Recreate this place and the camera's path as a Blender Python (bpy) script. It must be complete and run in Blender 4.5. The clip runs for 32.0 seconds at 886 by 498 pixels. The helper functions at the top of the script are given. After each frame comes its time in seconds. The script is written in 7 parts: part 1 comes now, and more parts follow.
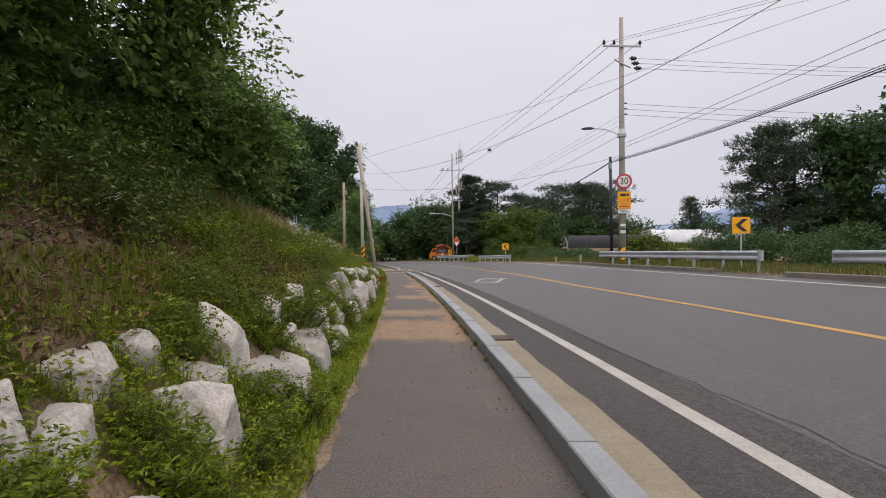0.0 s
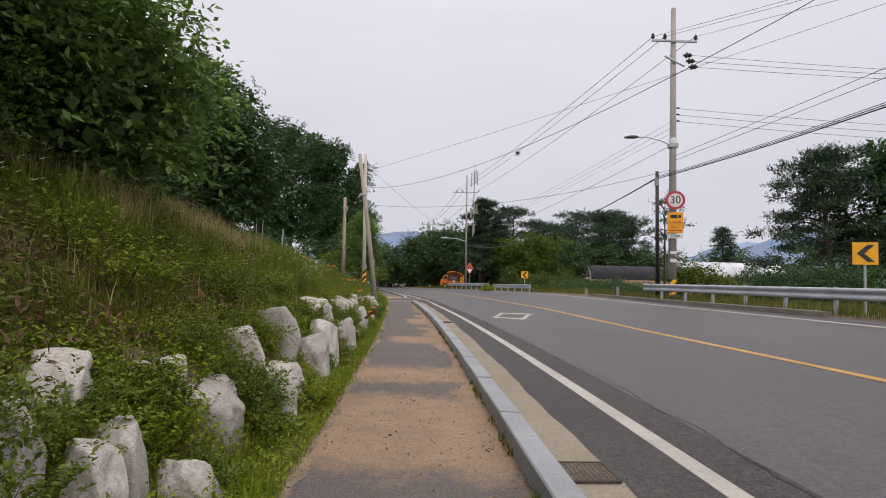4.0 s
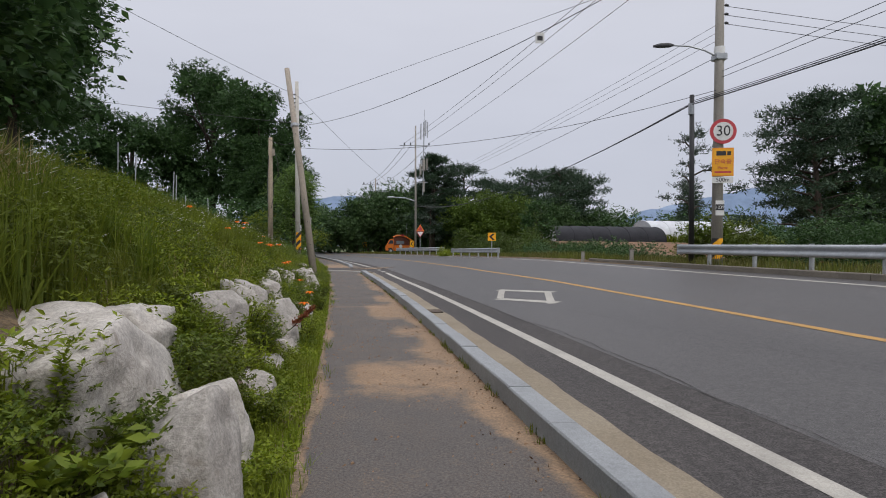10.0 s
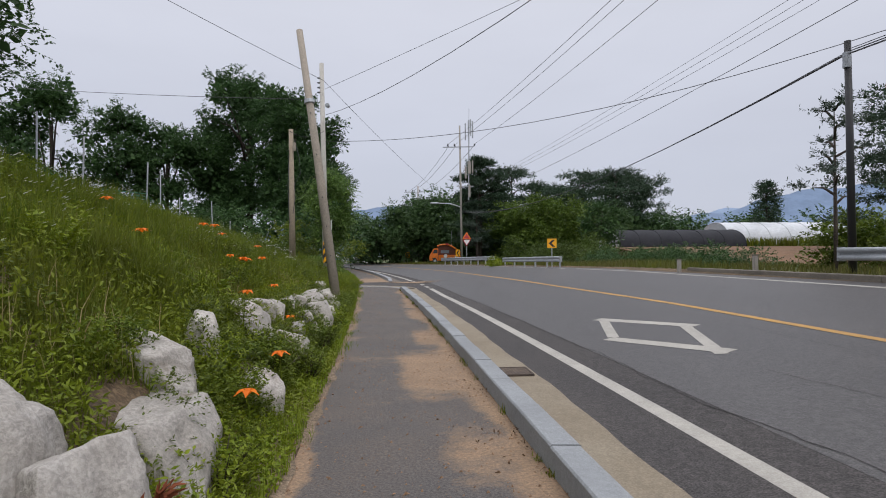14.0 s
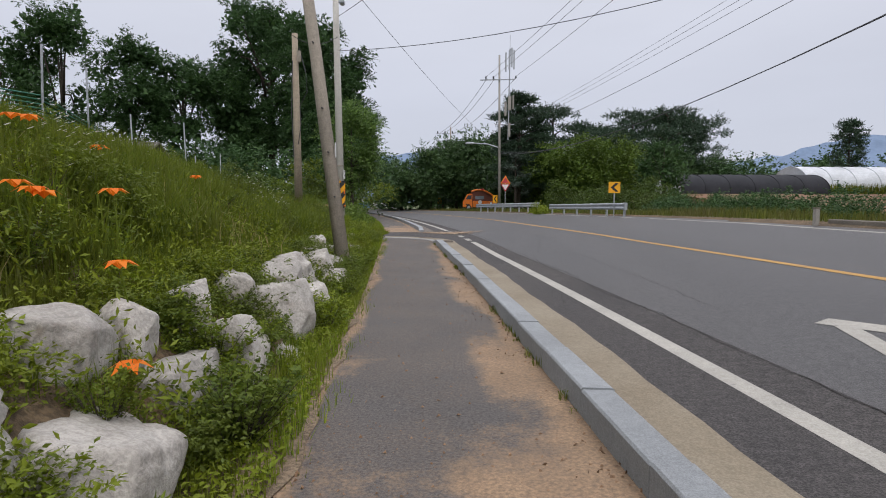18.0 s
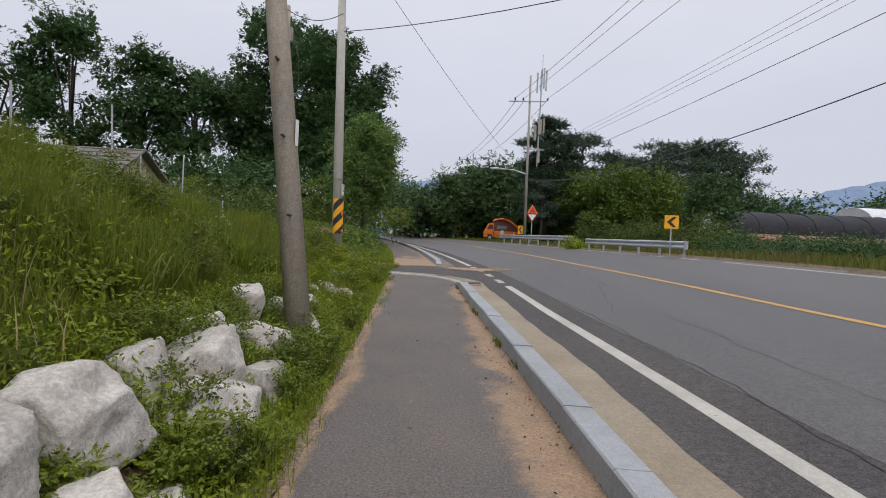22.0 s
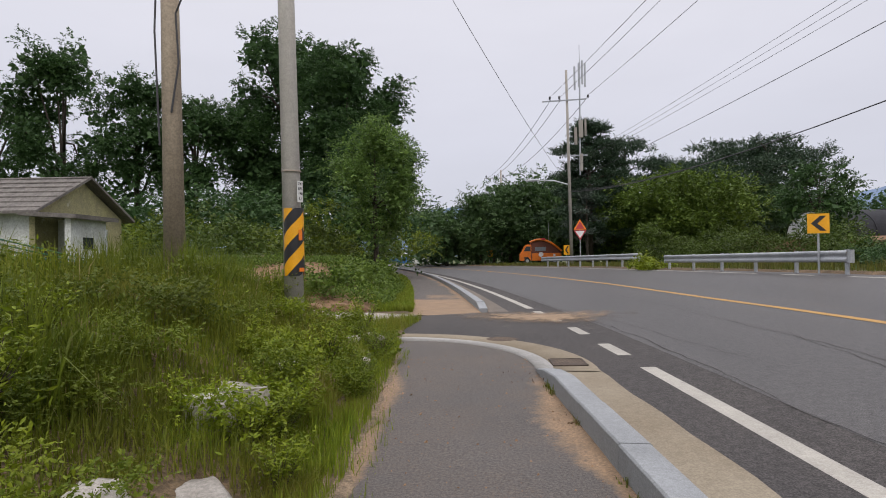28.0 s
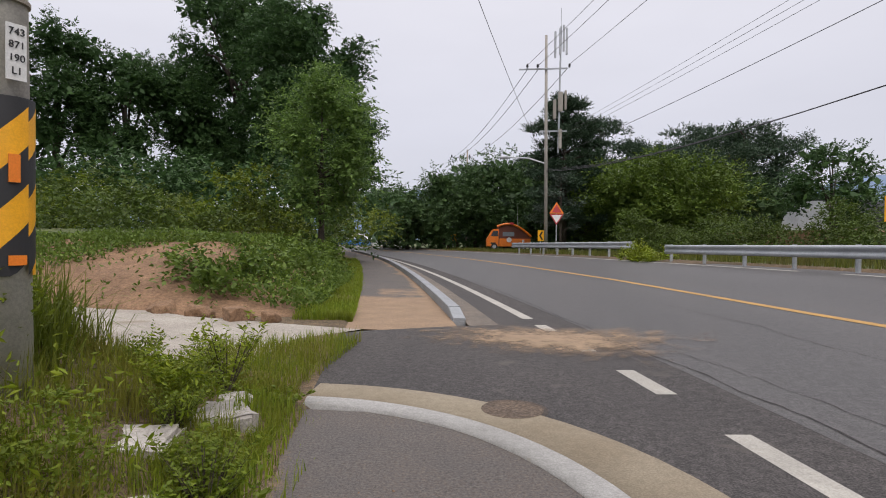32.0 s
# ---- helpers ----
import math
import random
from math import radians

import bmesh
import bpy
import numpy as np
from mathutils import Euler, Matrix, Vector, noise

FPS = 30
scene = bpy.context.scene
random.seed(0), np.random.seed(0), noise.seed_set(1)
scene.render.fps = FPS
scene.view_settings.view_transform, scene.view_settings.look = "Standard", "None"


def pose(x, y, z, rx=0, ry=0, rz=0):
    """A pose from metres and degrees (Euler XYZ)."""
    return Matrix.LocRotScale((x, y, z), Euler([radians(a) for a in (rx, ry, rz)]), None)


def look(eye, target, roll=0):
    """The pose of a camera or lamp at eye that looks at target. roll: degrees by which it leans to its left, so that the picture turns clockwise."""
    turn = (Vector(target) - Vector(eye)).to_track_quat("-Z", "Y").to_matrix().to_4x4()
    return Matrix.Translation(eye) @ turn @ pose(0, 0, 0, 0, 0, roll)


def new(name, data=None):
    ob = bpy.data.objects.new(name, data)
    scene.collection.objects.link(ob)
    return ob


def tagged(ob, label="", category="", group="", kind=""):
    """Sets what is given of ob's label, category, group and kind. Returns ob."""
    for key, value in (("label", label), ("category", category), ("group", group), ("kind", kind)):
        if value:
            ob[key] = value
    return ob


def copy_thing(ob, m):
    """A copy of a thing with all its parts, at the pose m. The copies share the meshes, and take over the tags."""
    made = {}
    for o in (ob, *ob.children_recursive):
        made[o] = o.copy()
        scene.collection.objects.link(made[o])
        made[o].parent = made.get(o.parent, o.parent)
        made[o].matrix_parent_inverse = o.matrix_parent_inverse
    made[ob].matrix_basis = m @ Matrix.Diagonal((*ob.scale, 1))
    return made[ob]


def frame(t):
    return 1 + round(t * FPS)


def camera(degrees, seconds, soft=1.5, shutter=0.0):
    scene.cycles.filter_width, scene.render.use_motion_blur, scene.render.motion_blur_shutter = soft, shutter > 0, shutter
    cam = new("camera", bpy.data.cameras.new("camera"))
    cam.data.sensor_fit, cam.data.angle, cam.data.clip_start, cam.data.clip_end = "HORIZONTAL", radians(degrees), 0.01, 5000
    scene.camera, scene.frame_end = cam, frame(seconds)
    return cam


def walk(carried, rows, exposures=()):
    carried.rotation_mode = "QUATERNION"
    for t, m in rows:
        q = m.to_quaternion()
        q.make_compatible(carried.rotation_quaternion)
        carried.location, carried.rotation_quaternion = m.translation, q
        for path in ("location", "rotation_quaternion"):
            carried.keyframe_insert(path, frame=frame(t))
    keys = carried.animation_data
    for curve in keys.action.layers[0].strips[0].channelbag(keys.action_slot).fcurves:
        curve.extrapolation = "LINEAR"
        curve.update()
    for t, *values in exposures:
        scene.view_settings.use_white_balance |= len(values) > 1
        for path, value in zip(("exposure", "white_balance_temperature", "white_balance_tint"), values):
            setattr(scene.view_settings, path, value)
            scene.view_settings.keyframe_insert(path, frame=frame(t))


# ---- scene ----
cam = camera(74.3, 32.0, soft=1.0)
PATH = [
    (0, (0.992, -3.870, 1.408), (0.939, -1.871, 1.424), -0.2),
    (0.5, (0.963, -3.215, 1.417), (0.935, -1.216, 1.467), -0.6),
    (1, (1.005, -2.551, 1.415), (0.987, -0.553, 1.498), -0.2),
    (1.5, (1.006, -1.978, 1.416), (0.947, 0.021, 1.469), 1.2),
    (2, (0.999, -1.284, 1.401), (0.889, 0.713, 1.402), 2.0),
    (2.5, (0.981, -0.641, 1.396), (0.732, 1.344, 1.392), 1.2),
    (3, (0.934, 0.052, 1.399), (0.776, 2.045, 1.447), 0.5),
    (3.5, (0.856, 0.696, 1.403), (0.756, 2.689, 1.523), 1.7),
    (5.5, (0.560, 3.457, 1.366), (0.491, 5.455, 1.411), 0.4),
    (6, (0.478, 4.122, 1.373), (0.419, 6.119, 1.447), 0.8),
    (6.5, (0.367, 4.753, 1.347), (0.307, 6.752, 1.389), -0.4),
    (7, (0.223, 5.345, 1.368), (0.180, 7.343, 1.428), -1.3),
    (7.5, (0.060, 5.950, 1.340), (0.085, 7.950, 1.359), -0.2),
    (8, (-0.110, 6.555, 1.333), (0.066, 8.547, 1.367), -1.0),
    (8.5, (-0.253, 7.167, 1.319), (-0.057, 9.157, 1.272), -0.4),
    (9, (-0.362, 7.828, 1.369), (-0.212, 9.823, 1.361), 0.9),
    (9.5, (-0.425, 8.460, 1.366), (-0.266, 10.453, 1.443), 1.4),
    (10, (-0.472, 9.107, 1.349), (-0.356, 11.103, 1.340), 0.6),
    (10.5, (-0.495, 9.759, 1.349), (-0.331, 11.750, 1.438), -0.5),
    (11, (-0.491, 10.411, 1.353), (-0.393, 12.409, 1.368), -0.8),
    (11.5, (-0.501, 11.057, 1.374), (-0.398, 13.054, 1.405), 0.2),
    (12, (-0.553, 11.690, 1.391), (-0.498, 13.690, 1.389), -0.3),
    (12.5, (-0.564, 12.377, 1.377), (-0.539, 14.377, 1.362), -0.5),
    (13, (-0.650, 12.982, 1.337), (-0.670, 14.982, 1.324), 3.2),
    (13.5, (-0.677, 13.625, 1.350), (-0.714, 15.624, 1.372), -0.2),
    (15.5, (-0.780, 16.338, 1.395), (-0.811, 18.337, 1.405), -0.5),
    (16, (-0.941, 17.010, 1.376), (-1.154, 18.999, 1.370), 0.1),
    (16.5, (-0.970, 17.584, 1.375), (-1.076, 19.581, 1.408), -1.2),
    (17, (-1.079, 18.196, 1.356), (-1.216, 20.191, 1.378), 0.1),
    (17.5, (-1.140, 18.846, 1.329), (-1.149, 20.846, 1.296), -0.6),
    (18, (-1.294, 19.494, 1.290), (-1.429, 21.483, 1.130), 0.2),
    (18.5, (-1.383, 20.062, 1.327), (-1.500, 22.058, 1.268), 0.5),
    (19, (-1.473, 20.599, 1.327), (-1.641, 22.591, 1.244), 1.1),
    (19.5, (-1.496, 21.192, 1.312), (-1.622, 23.187, 1.241), 0.4),
    (20, (-1.526, 21.754, 1.289), (-1.634, 23.749, 1.200), 1.8),
    (20.5, (-1.564, 22.372, 1.297), (-1.625, 24.369, 1.201), 0.1),
    (21, (-1.632, 22.903, 1.313), (-1.752, 24.897, 1.198), 0.9),
    (21.5, (-1.721, 23.501, 1.323), (-1.870, 25.495, 1.283), 0.5),
    (22, (-1.831, 24.091, 1.300), (-2.024, 26.080, 1.234), 2.6),
    (22.5, (-1.923, 24.699, 1.302), (-2.084, 26.691, 1.225), 0.7),
    (23, (-1.996, 25.223, 1.281), (-2.173, 27.213, 1.182), 1.1),
    (23.5, (-2.072, 25.841, 1.298), (-2.254, 27.830, 1.189), -0.1),
    (24, (-2.152, 26.303, 1.269), (-2.308, 28.296, 1.210), 1.2),
    (24.5, (-2.235, 26.968, 1.290), (-2.381, 28.962, 1.256), 0.9),
    (26.5, (-2.560, 29.572, 1.309), (-2.710, 31.564, 1.221), -0.8),
    (27, (-2.651, 30.156, 1.304), (-2.804, 32.149, 1.244), -1.5),
    (27.5, (-2.780, 30.757, 1.311), (-3.046, 32.739, 1.275), -1.8),
    (28, (-2.912, 31.379, 1.309), (-3.201, 33.357, 1.333), -1.0),
    (28.5, (-3.038, 31.920, 1.312), (-3.378, 33.890, 1.340), -0.8),
    (29, (-3.137, 32.514, 1.297), (-3.373, 34.499, 1.359), -1.4),
    (29.5, (-3.237, 33.094, 1.260), (-3.498, 35.077, 1.269), -1.5),
    (30, (-3.266, 33.702, 1.282), (-3.386, 35.699, 1.314), -1.3),
    (30.5, (-3.338, 34.298, 1.276), (-3.499, 36.291, 1.244), 0.7),
    (31, (-3.348, 34.877, 1.273), (-3.442, 36.875, 1.275), -0.4),
    (31.5, (-3.452, 35.437, 1.292), (-3.605, 37.431, 1.284), 1.3),
    (32, (-3.538, 36.034, 1.288), (-3.695, 38.027, 1.255), 0.6),
]
walk(cam, [(t, look(e, g, r)) for t, e, g, r in PATH], [(0, 0.0, 6750, 16), (5.5, -0.03, 6650, 15), (7, -0.12, 6550, 14), (8.2, -0.12, 6500, 14), (9, -0.03, 6450, 14), (9.8, -0.2, 6400, 13), (11.5, -0.24, 6300, 13), (13.5, -0.18, 6300, 13), (15.8, -0.07, 6400, 13), (17, -0.14, 6380, 13), (18, -0.07, 6350, 13), (20, -0.05, 6350, 13), (24, -0.05, 6450, 14), (32, 0.05, 6600, 15)])

# ---------------------------------------------------------------- sky and sun
world = bpy.data.worlds.new("overcast_sky")
scene.world = world
world.use_nodes = True
wn, wl = world.node_tree.nodes, world.node_tree.links
wn.clear()
w_out = wn.new("ShaderNodeOutputWorld")
w_bg = wn.new("ShaderNodeBackground")
w_sky = wn.new("ShaderNodeTexSky")
w_sky.sky_type = "NISHITA"
w_sky.sun_disc = False
w_sky.sun_elevation = radians(52)
w_sky.sun_rotation = radians(150)
w_sky.dust_density = 4.0
w_gain = wn.new("ShaderNodeMix")
w_gain.data_type = "RGBA"
w_gain.blend_type = "MULTIPLY"
w_gain.inputs[0].default_value = 1.0
w_gain.inputs[7].default_value = (0.09, 0.09, 0.09, 1)
wl.new(w_sky.outputs[0], w_gain.inputs[6])
w_tc = wn.new("ShaderNodeTexCoord")
w_sep = wn.new("ShaderNodeSeparateXYZ")
wl.new(w_tc.outputs["Generated"], w_sep.inputs[0])
w_ramp = wn.new("ShaderNodeValToRGB")
w_ramp.color_ramp.elements[0].position = 0.0
w_ramp.color_ramp.elements[0].color = (0.66, 0.70, 0.79, 1)
w_ramp.color_ramp.elements[1].position = 1.0
w_ramp.color_ramp.elements[1].color = (2.1, 2.1, 2.15, 1)
for p_, c_ in ((0.18, (0.72, 0.75, 0.83, 1)), (0.42, (0.84, 0.86, 0.92, 1))):
    e_ = w_ramp.color_ramp.elements.new(p_)
    e_.color = c_
wl.new(w_sep.outputs[2], w_ramp.inputs[0])
w_noise = wn.new("ShaderNodeTexNoise")
w_noise.inputs["Scale"].default_value = 2.2
w_noise.inputs["Detail"].default_value = 6
w_map = wn.new("ShaderNodeMapping")
w_map.inputs["Scale"].default_value = (1, 1, 3.5)
wl.new(w_tc.outputs["Generated"], w_map.inputs[0])
wl.new(w_map.outputs[0], w_noise.inputs["Vector"])
w_cr = wn.new("ShaderNodeMapRange")
w_cr.inputs["To Min"].default_value = 0.9
w_cr.inputs["To Max"].default_value = 1.1
wl.new(w_noise.outputs[0], w_cr.inputs[0])
w_cl = wn.new("ShaderNodeVectorMath")
w_cl.operation = "SCALE"
wl.new(w_ramp.outputs[0], w_cl.inputs[0])
wl.new(w_cr.outputs[0], w_cl.inputs["Scale"])
w_mix = wn.new("ShaderNodeMix")
w_mix.data_type = "RGBA"
w_mix.inputs[0].default_value = 0.88
wl.new(w_gain.outputs[2], w_mix.inputs[6])
wl.new(w_cl.outputs[0], w_mix.inputs[7])
wl.new(w_mix.outputs[2], w_bg.inputs[0])
w_bg.inputs[1].default_value = 1.0
wl.new(w_bg.outputs[0], w_out.inputs[0])

sun = new("sun", bpy.data.lights.new("sun", "SUN"))
sun.data.energy = 1.1
sun.data.angle = radians(22)
sun.data.color = (1.0, 0.97, 0.92)
sun.matrix_world = look((12, -22, 40), (0, 10, 0))


# ---------------------------------------------------------------- materials
def node_mat(name):
    m = bpy.data.materials.new(name)
    m.use_nodes = True
    return m, m.node_tree.nodes, m.node_tree.links, m.node_tree.nodes["Principled BSDF"]


def noise_fac(n, l, scale, detail=5, rough=0.6, lo=0.35, hi=0.65, stretch=None):
    tc = n.new("ShaderNodeTexCoord")
    t = n.new("ShaderNodeTexNoise")
    t.inputs["Scale"].default_value = scale
    t.inputs["Detail"].default_value = detail
    t.inputs["Roughness"].default_value = rough
    if stretch:
        mp = n.new("ShaderNodeMapping")
        mp.inputs["Scale"].default_value = stretch
        l.new(tc.outputs["Object"], mp.inputs[0])
        l.new(mp.outputs[0], t.inputs["Vector"])
    else:
        l.new(tc.outputs["Object"], t.inputs["Vector"])
    r = n.new("ShaderNodeMapRange")
    r.inputs["From Min"].default_value = lo
    r.inputs["From Max"].default_value = hi
    l.new(t.outputs[0], r.inputs[0])
    return r.outputs[0], t.outputs[0]


def mix_rgb(n, l, fac, a, b, mode="MIX"):
    x = n.new("ShaderNodeMix")
    x.data_type = "RGBA"
    x.blend_type = mode
    for sock, v in ((x.inputs[0], fac), (x.inputs[6], a), (x.inputs[7], b)):
        if isinstance(v, bpy.types.NodeSocket):
            l.new(v, sock)
        elif isinstance(v, (int, float)):
            sock.default_value = v
        else:
            sock.default_value = (*v, 1)
    return x.outputs[2]


def surface(name, c1, c2, scale=1.0, rough=0.8, bump=0.3, grain=60.0, grain_amt=0.25, metal=0.0, stretch=None, obj_var=0.0, dist=0.01, spots=None):
    """A weathered surface: two colours in blotches, a fine grain, a bump, and a change from object to object."""
    m, n, l, b = node_mat(name)
    f, _ = noise_fac(n, l, scale, stretch=stretch)
    col = mix_rgb(n, l, f, c1, c2)
    g, graw = noise_fac(n, l, grain, 3, 0.7, 0.4, 0.6)
    dark = n.new("ShaderNodeMapRange")
    dark.inputs["To Min"].default_value = 1 - grain_amt
    dark.inputs["To Max"].default_value = 1 + grain_amt
    l.new(g, dark.inputs[0])
    sc = n.new("ShaderNodeVectorMath")
    sc.operation = "SCALE"
    l.new(col, sc.inputs[0])
    l.new(dark.outputs[0], sc.inputs["Scale"])
    col = sc.outputs[0]
    mid, _ = noise_fac(n, l, grain * 0.22, 4, 0.7, 0.38, 0.62)
    md = n.new("ShaderNodeMapRange")
    md.inputs["To Min"].default_value = 1 - grain_amt * 0.55
    md.inputs["To Max"].default_value = 1 + grain_amt * 0.55
    l.new(mid, md.inputs[0])
    s3 = n.new("ShaderNodeVectorMath")
    s3.operation = "SCALE"
    l.new(col, s3.inputs[0])
    l.new(md.outputs[0], s3.inputs["Scale"])
    col = s3.outputs[0]
    if spots:
        sf, _ = noise_fac(n, l, spots[1], 4, 0.6, spots[2], spots[2] + 0.08)
        col = mix_rgb(n, l, sf, col, spots[0])
    if obj_var:
        oi = n.new("ShaderNodeObjectInfo")
        mr = n.new("ShaderNodeMapRange")
        mr.inputs["To Min"].default_value = 1 - obj_var
        mr.inputs["To Max"].default_value = 1 + obj_var
        l.new(oi.outputs["Random"], mr.inputs[0])
        s2 = n.new("ShaderNodeVectorMath")
        s2.operation = "SCALE"
        l.new(col, s2.inputs[0])
        l.new(mr.outputs[0], s2.inputs["Scale"])
        col = s2.outputs[0]
    l.new(col, b.inputs["Base Color"])
    b.inputs["Roughness"].default_value = rough
    b.inputs["Metallic"].default_value = metal
    if bump:
        bp = n.new("ShaderNodeBump")
        bp.inputs["Strength"].default_value = bump
        bp.inputs["Distance"].default_value = dist
        l.new(graw, bp.inputs["Height"])
        l.new(bp.outputs[0], b.inputs["Normal"])
    return m


def leafy(name, c1, c2, c3=None, big=0.15, gloss=0.5, trans=0.3):
    """Leaves: colour by leaf and by patch, with light coming through."""
    m, n, l, b = node_mat(name)
    geo = n.new("ShaderNodeNewGeometry")
    col = mix_rgb(n, l, geo.outputs["Random Per Island"], c1, c2)
    if c3:
        f, _ = noise_fac(n, l, big, 3, 0.6, 0.4, 0.62)
        col = mix_rgb(n, l, f, col, c3)
    l.new(col, b.inputs["Base Color"])
    b.inputs["Roughness"].default_value = gloss
    b.inputs["Specular IOR Level"].default_value = 0.22
    tr = n.new("ShaderNodeBsdfTranslucent")
    l.new(col, tr.inputs[0])
    mx = n.new("ShaderNodeMixShader")
    mx.inputs[0].default_value = trans
    l.new(b.outputs[0], mx.inputs[1])
    l.new(tr.outputs[0], mx.inputs[2])
    l.new(mx.outputs[0], n["Material Output"].inputs[0])
    return m


def plain(name, c, rough=0.5, metal=0.0):
    return surface(name, c, tuple(v * 0.86 for v in c), 3.0, rough, 0.08, 90, 0.06, metal)


M_ROAD = surface("road_asphalt", (0.066, 0.062, 0.060), (0.052, 0.049, 0.048), 0.35, 0.54, 0.5, 75, 0.46, stretch=(1.6, 0.25, 1), spots=((0.055, 0.052, 0.052), 0.8, 0.68))
M_ROAD_EDGE = surface("road_edge_asphalt", (0.058, 0.052, 0.049), (0.044, 0.040, 0.039), 0.7, 0.9, 0.7, 70, 0.5, stretch=(1, 0.4, 1), spots=((0.09, 0.08, 0.07), 1.3, 0.64))
M_CONC = surface("gutter_concrete", (0.245, 0.208, 0.150), (0.195, 0.158, 0.108), 0.9, 0.85, 0.3, 70, 0.14, spots=((0.24, 0.19, 0.13), 1.7, 0.66))
M_KERB = surface("kerb_granite", (0.275, 0.29, 0.30), (0.22, 0.232, 0.24), 1.3, 0.8, 0.35, 120, 0.14, obj_var=0.04)
M_APRON = surface("apron_concrete", (0.36, 0.33, 0.28), (0.28, 0.25, 0.21), 1.2, 0.85, 0.4, 60, 0.2, spots=((0.25, 0.21, 0.16), 1.5, 0.6))
M_RETURN = surface("pale_flush_kerb", (0.33, 0.325, 0.31), (0.25, 0.245, 0.23), 1.6, 0.85, 0.35, 90, 0.14, spots=((0.26, 0.23, 0.18), 2.4, 0.62))
M_WHITE = surface("white_road_paint", (0.40, 0.38, 0.335), (0.31, 0.295, 0.26), 1.6, 0.7, 0.3, 80, 0.12, spots=((0.2, 0.19, 0.18), 9.0, 0.66))
M_YELLOW = surface("yellow_road_paint", (0.42, 0.235, 0.055), (0.33, 0.19, 0.055), 1.6, 0.7, 0.3, 80, 0.14)
M_STONE = surface("granite_boulder", (0.42, 0.395, 0.36), (0.315, 0.29, 0.255), 3.2, 0.85, 0.5, 46, 0.16, obj_var=0.2, dist=0.02, spots=((0.19, 0.15, 0.11), 2.2, 0.63))
M_STONE_W = surface("weathered_stone", (0.30, 0.29, 0.22), (0.19, 0.185, 0.13), 3.0, 0.9, 0.6, 38, 0.26, obj_var=0.12, dist=0.02, spots=((0.15, 0.16, 0.08), 2.6, 0.55))
M_SOIL = surface("bank_soil", (0.150, 0.100, 0.056), (0.085, 0.062, 0.034), 0.9, 0.95, 0.8, 25, 0.35, dist=0.03)
M_MEADOWS = surface("rough_meadow", (0.085, 0.105, 0.030), (0.055, 0.072, 0.022), 0.25, 0.95, 0.8, 9, 0.35, dist=0.05, spots=((0.12, 0.10, 0.05), 0.4, 0.62))
M_DIRT = surface("orange_dirt", (0.25, 0.150, 0.085), (0.17, 0.10, 0.056), 1.4, 0.95, 0.9, 22, 0.22, dist=0.03)
M_DUST = surface("dusty_asphalt", (0.17, 0.14, 0.11), (0.11, 0.095, 0.08), 1.6, 0.9, 0.5, 60, 0.25)
M_DIRT_D = surface("dark_dirt", (0.14, 0.10, 0.07), (0.08, 0.06, 0.045), 5.0, 0.95, 0.9, 40, 0.4, dist=0.02)
M_POLE = surface("pole_concrete", (0.34, 0.295, 0.24), (0.25, 0.22, 0.18), 1.2, 0.85, 0.3, 60, 0.16, stretch=(3, 3, 0.5))
M_POLE_B = surface("pole_concrete_pale", (0.34, 0.32, 0.285), (0.27, 0.25, 0.22), 1.2, 0.85, 0.3, 60, 0.1, stretch=(3, 3, 0.5))
M_POLE_C = surface("pole_concrete_beige", (0.50, 0.48, 0.435), (0.41, 0.39, 0.35), 1.2, 0.85, 0.3, 60, 0.1, stretch=(3, 3, 0.5))
M_WOODPOLE = surface("pole_weathered", (0.35, 0.29, 0.215), (0.25, 0.205, 0.15), 1.2, 0.9, 0.35, 40, 0.14, stretch=(4, 4, 0.4))
M_STEEL = surface("galvanised_steel", (0.42, 0.44, 0.46), (0.33, 0.35, 0.37), 1.5, 0.45, 0.1, 40, 0.1, metal=0.35)
M_BLACK = plain("black_paint", (0.02, 0.02, 0.022), 0.5)
M_CABLE = plain("black_cable", (0.045, 0.045, 0.05), 0.6)
M_SIGNW = plain("sign_white", (0.72, 0.72, 0.70), 0.4)
M_SIGNR = plain("sign_red", (0.50, 0.05, 0.06), 0.4)
M_SIGNY = plain("sign_yellow", (0.85, 0.40, 0.01), 0.4)
M_SIGNO = plain("sign_orange", (0.83, 0.22, 0.02), 0.4)
M_ORANGE = plain("orange_body_paint", (0.80, 0.20, 0.015), 0.4)
M_GLASS = plain("dark_window_glass", (0.03, 0.035, 0.04), 0.08)
M_RUST = surface("rusty_iron", (0.085, 0.062, 0.047), (0.05, 0.04, 0.034), 6.0, 0.85, 0.5, 60, 0.35, metal=0.2)
M_BARK = surface("bark", (0.075, 0.058, 0.045), (0.045, 0.035, 0.028), 3.0, 0.95, 0.8, 25, 0.3, stretch=(3, 3, 0.6), dist=0.03)
M_LEAF_D = leafy("dark_leaves", (0.024, 0.055, 0.020), (0.084, 0.158, 0.046), (0.046, 0.094, 0.032), 0.35)
M_LEAF_T = leafy("thicket_leaves", (0.040, 0.070, 0.013), (0.110, 0.165, 0.028), (0.068, 0.098, 0.020), 0.6)
M_LEAF_N = leafy("hedge_leaves", (0.060, 0.100, 0.012), (0.142, 0.190, 0.022), (0.094, 0.120, 0.018), 0.5)
M_LEAF_B = leafy("bank_tree_leaves", (0.034, 0.078, 0.020), (0.235, 0.36, 0.085), (0.115, 0.19, 0.048), 0.6, 0.35, 0.4)
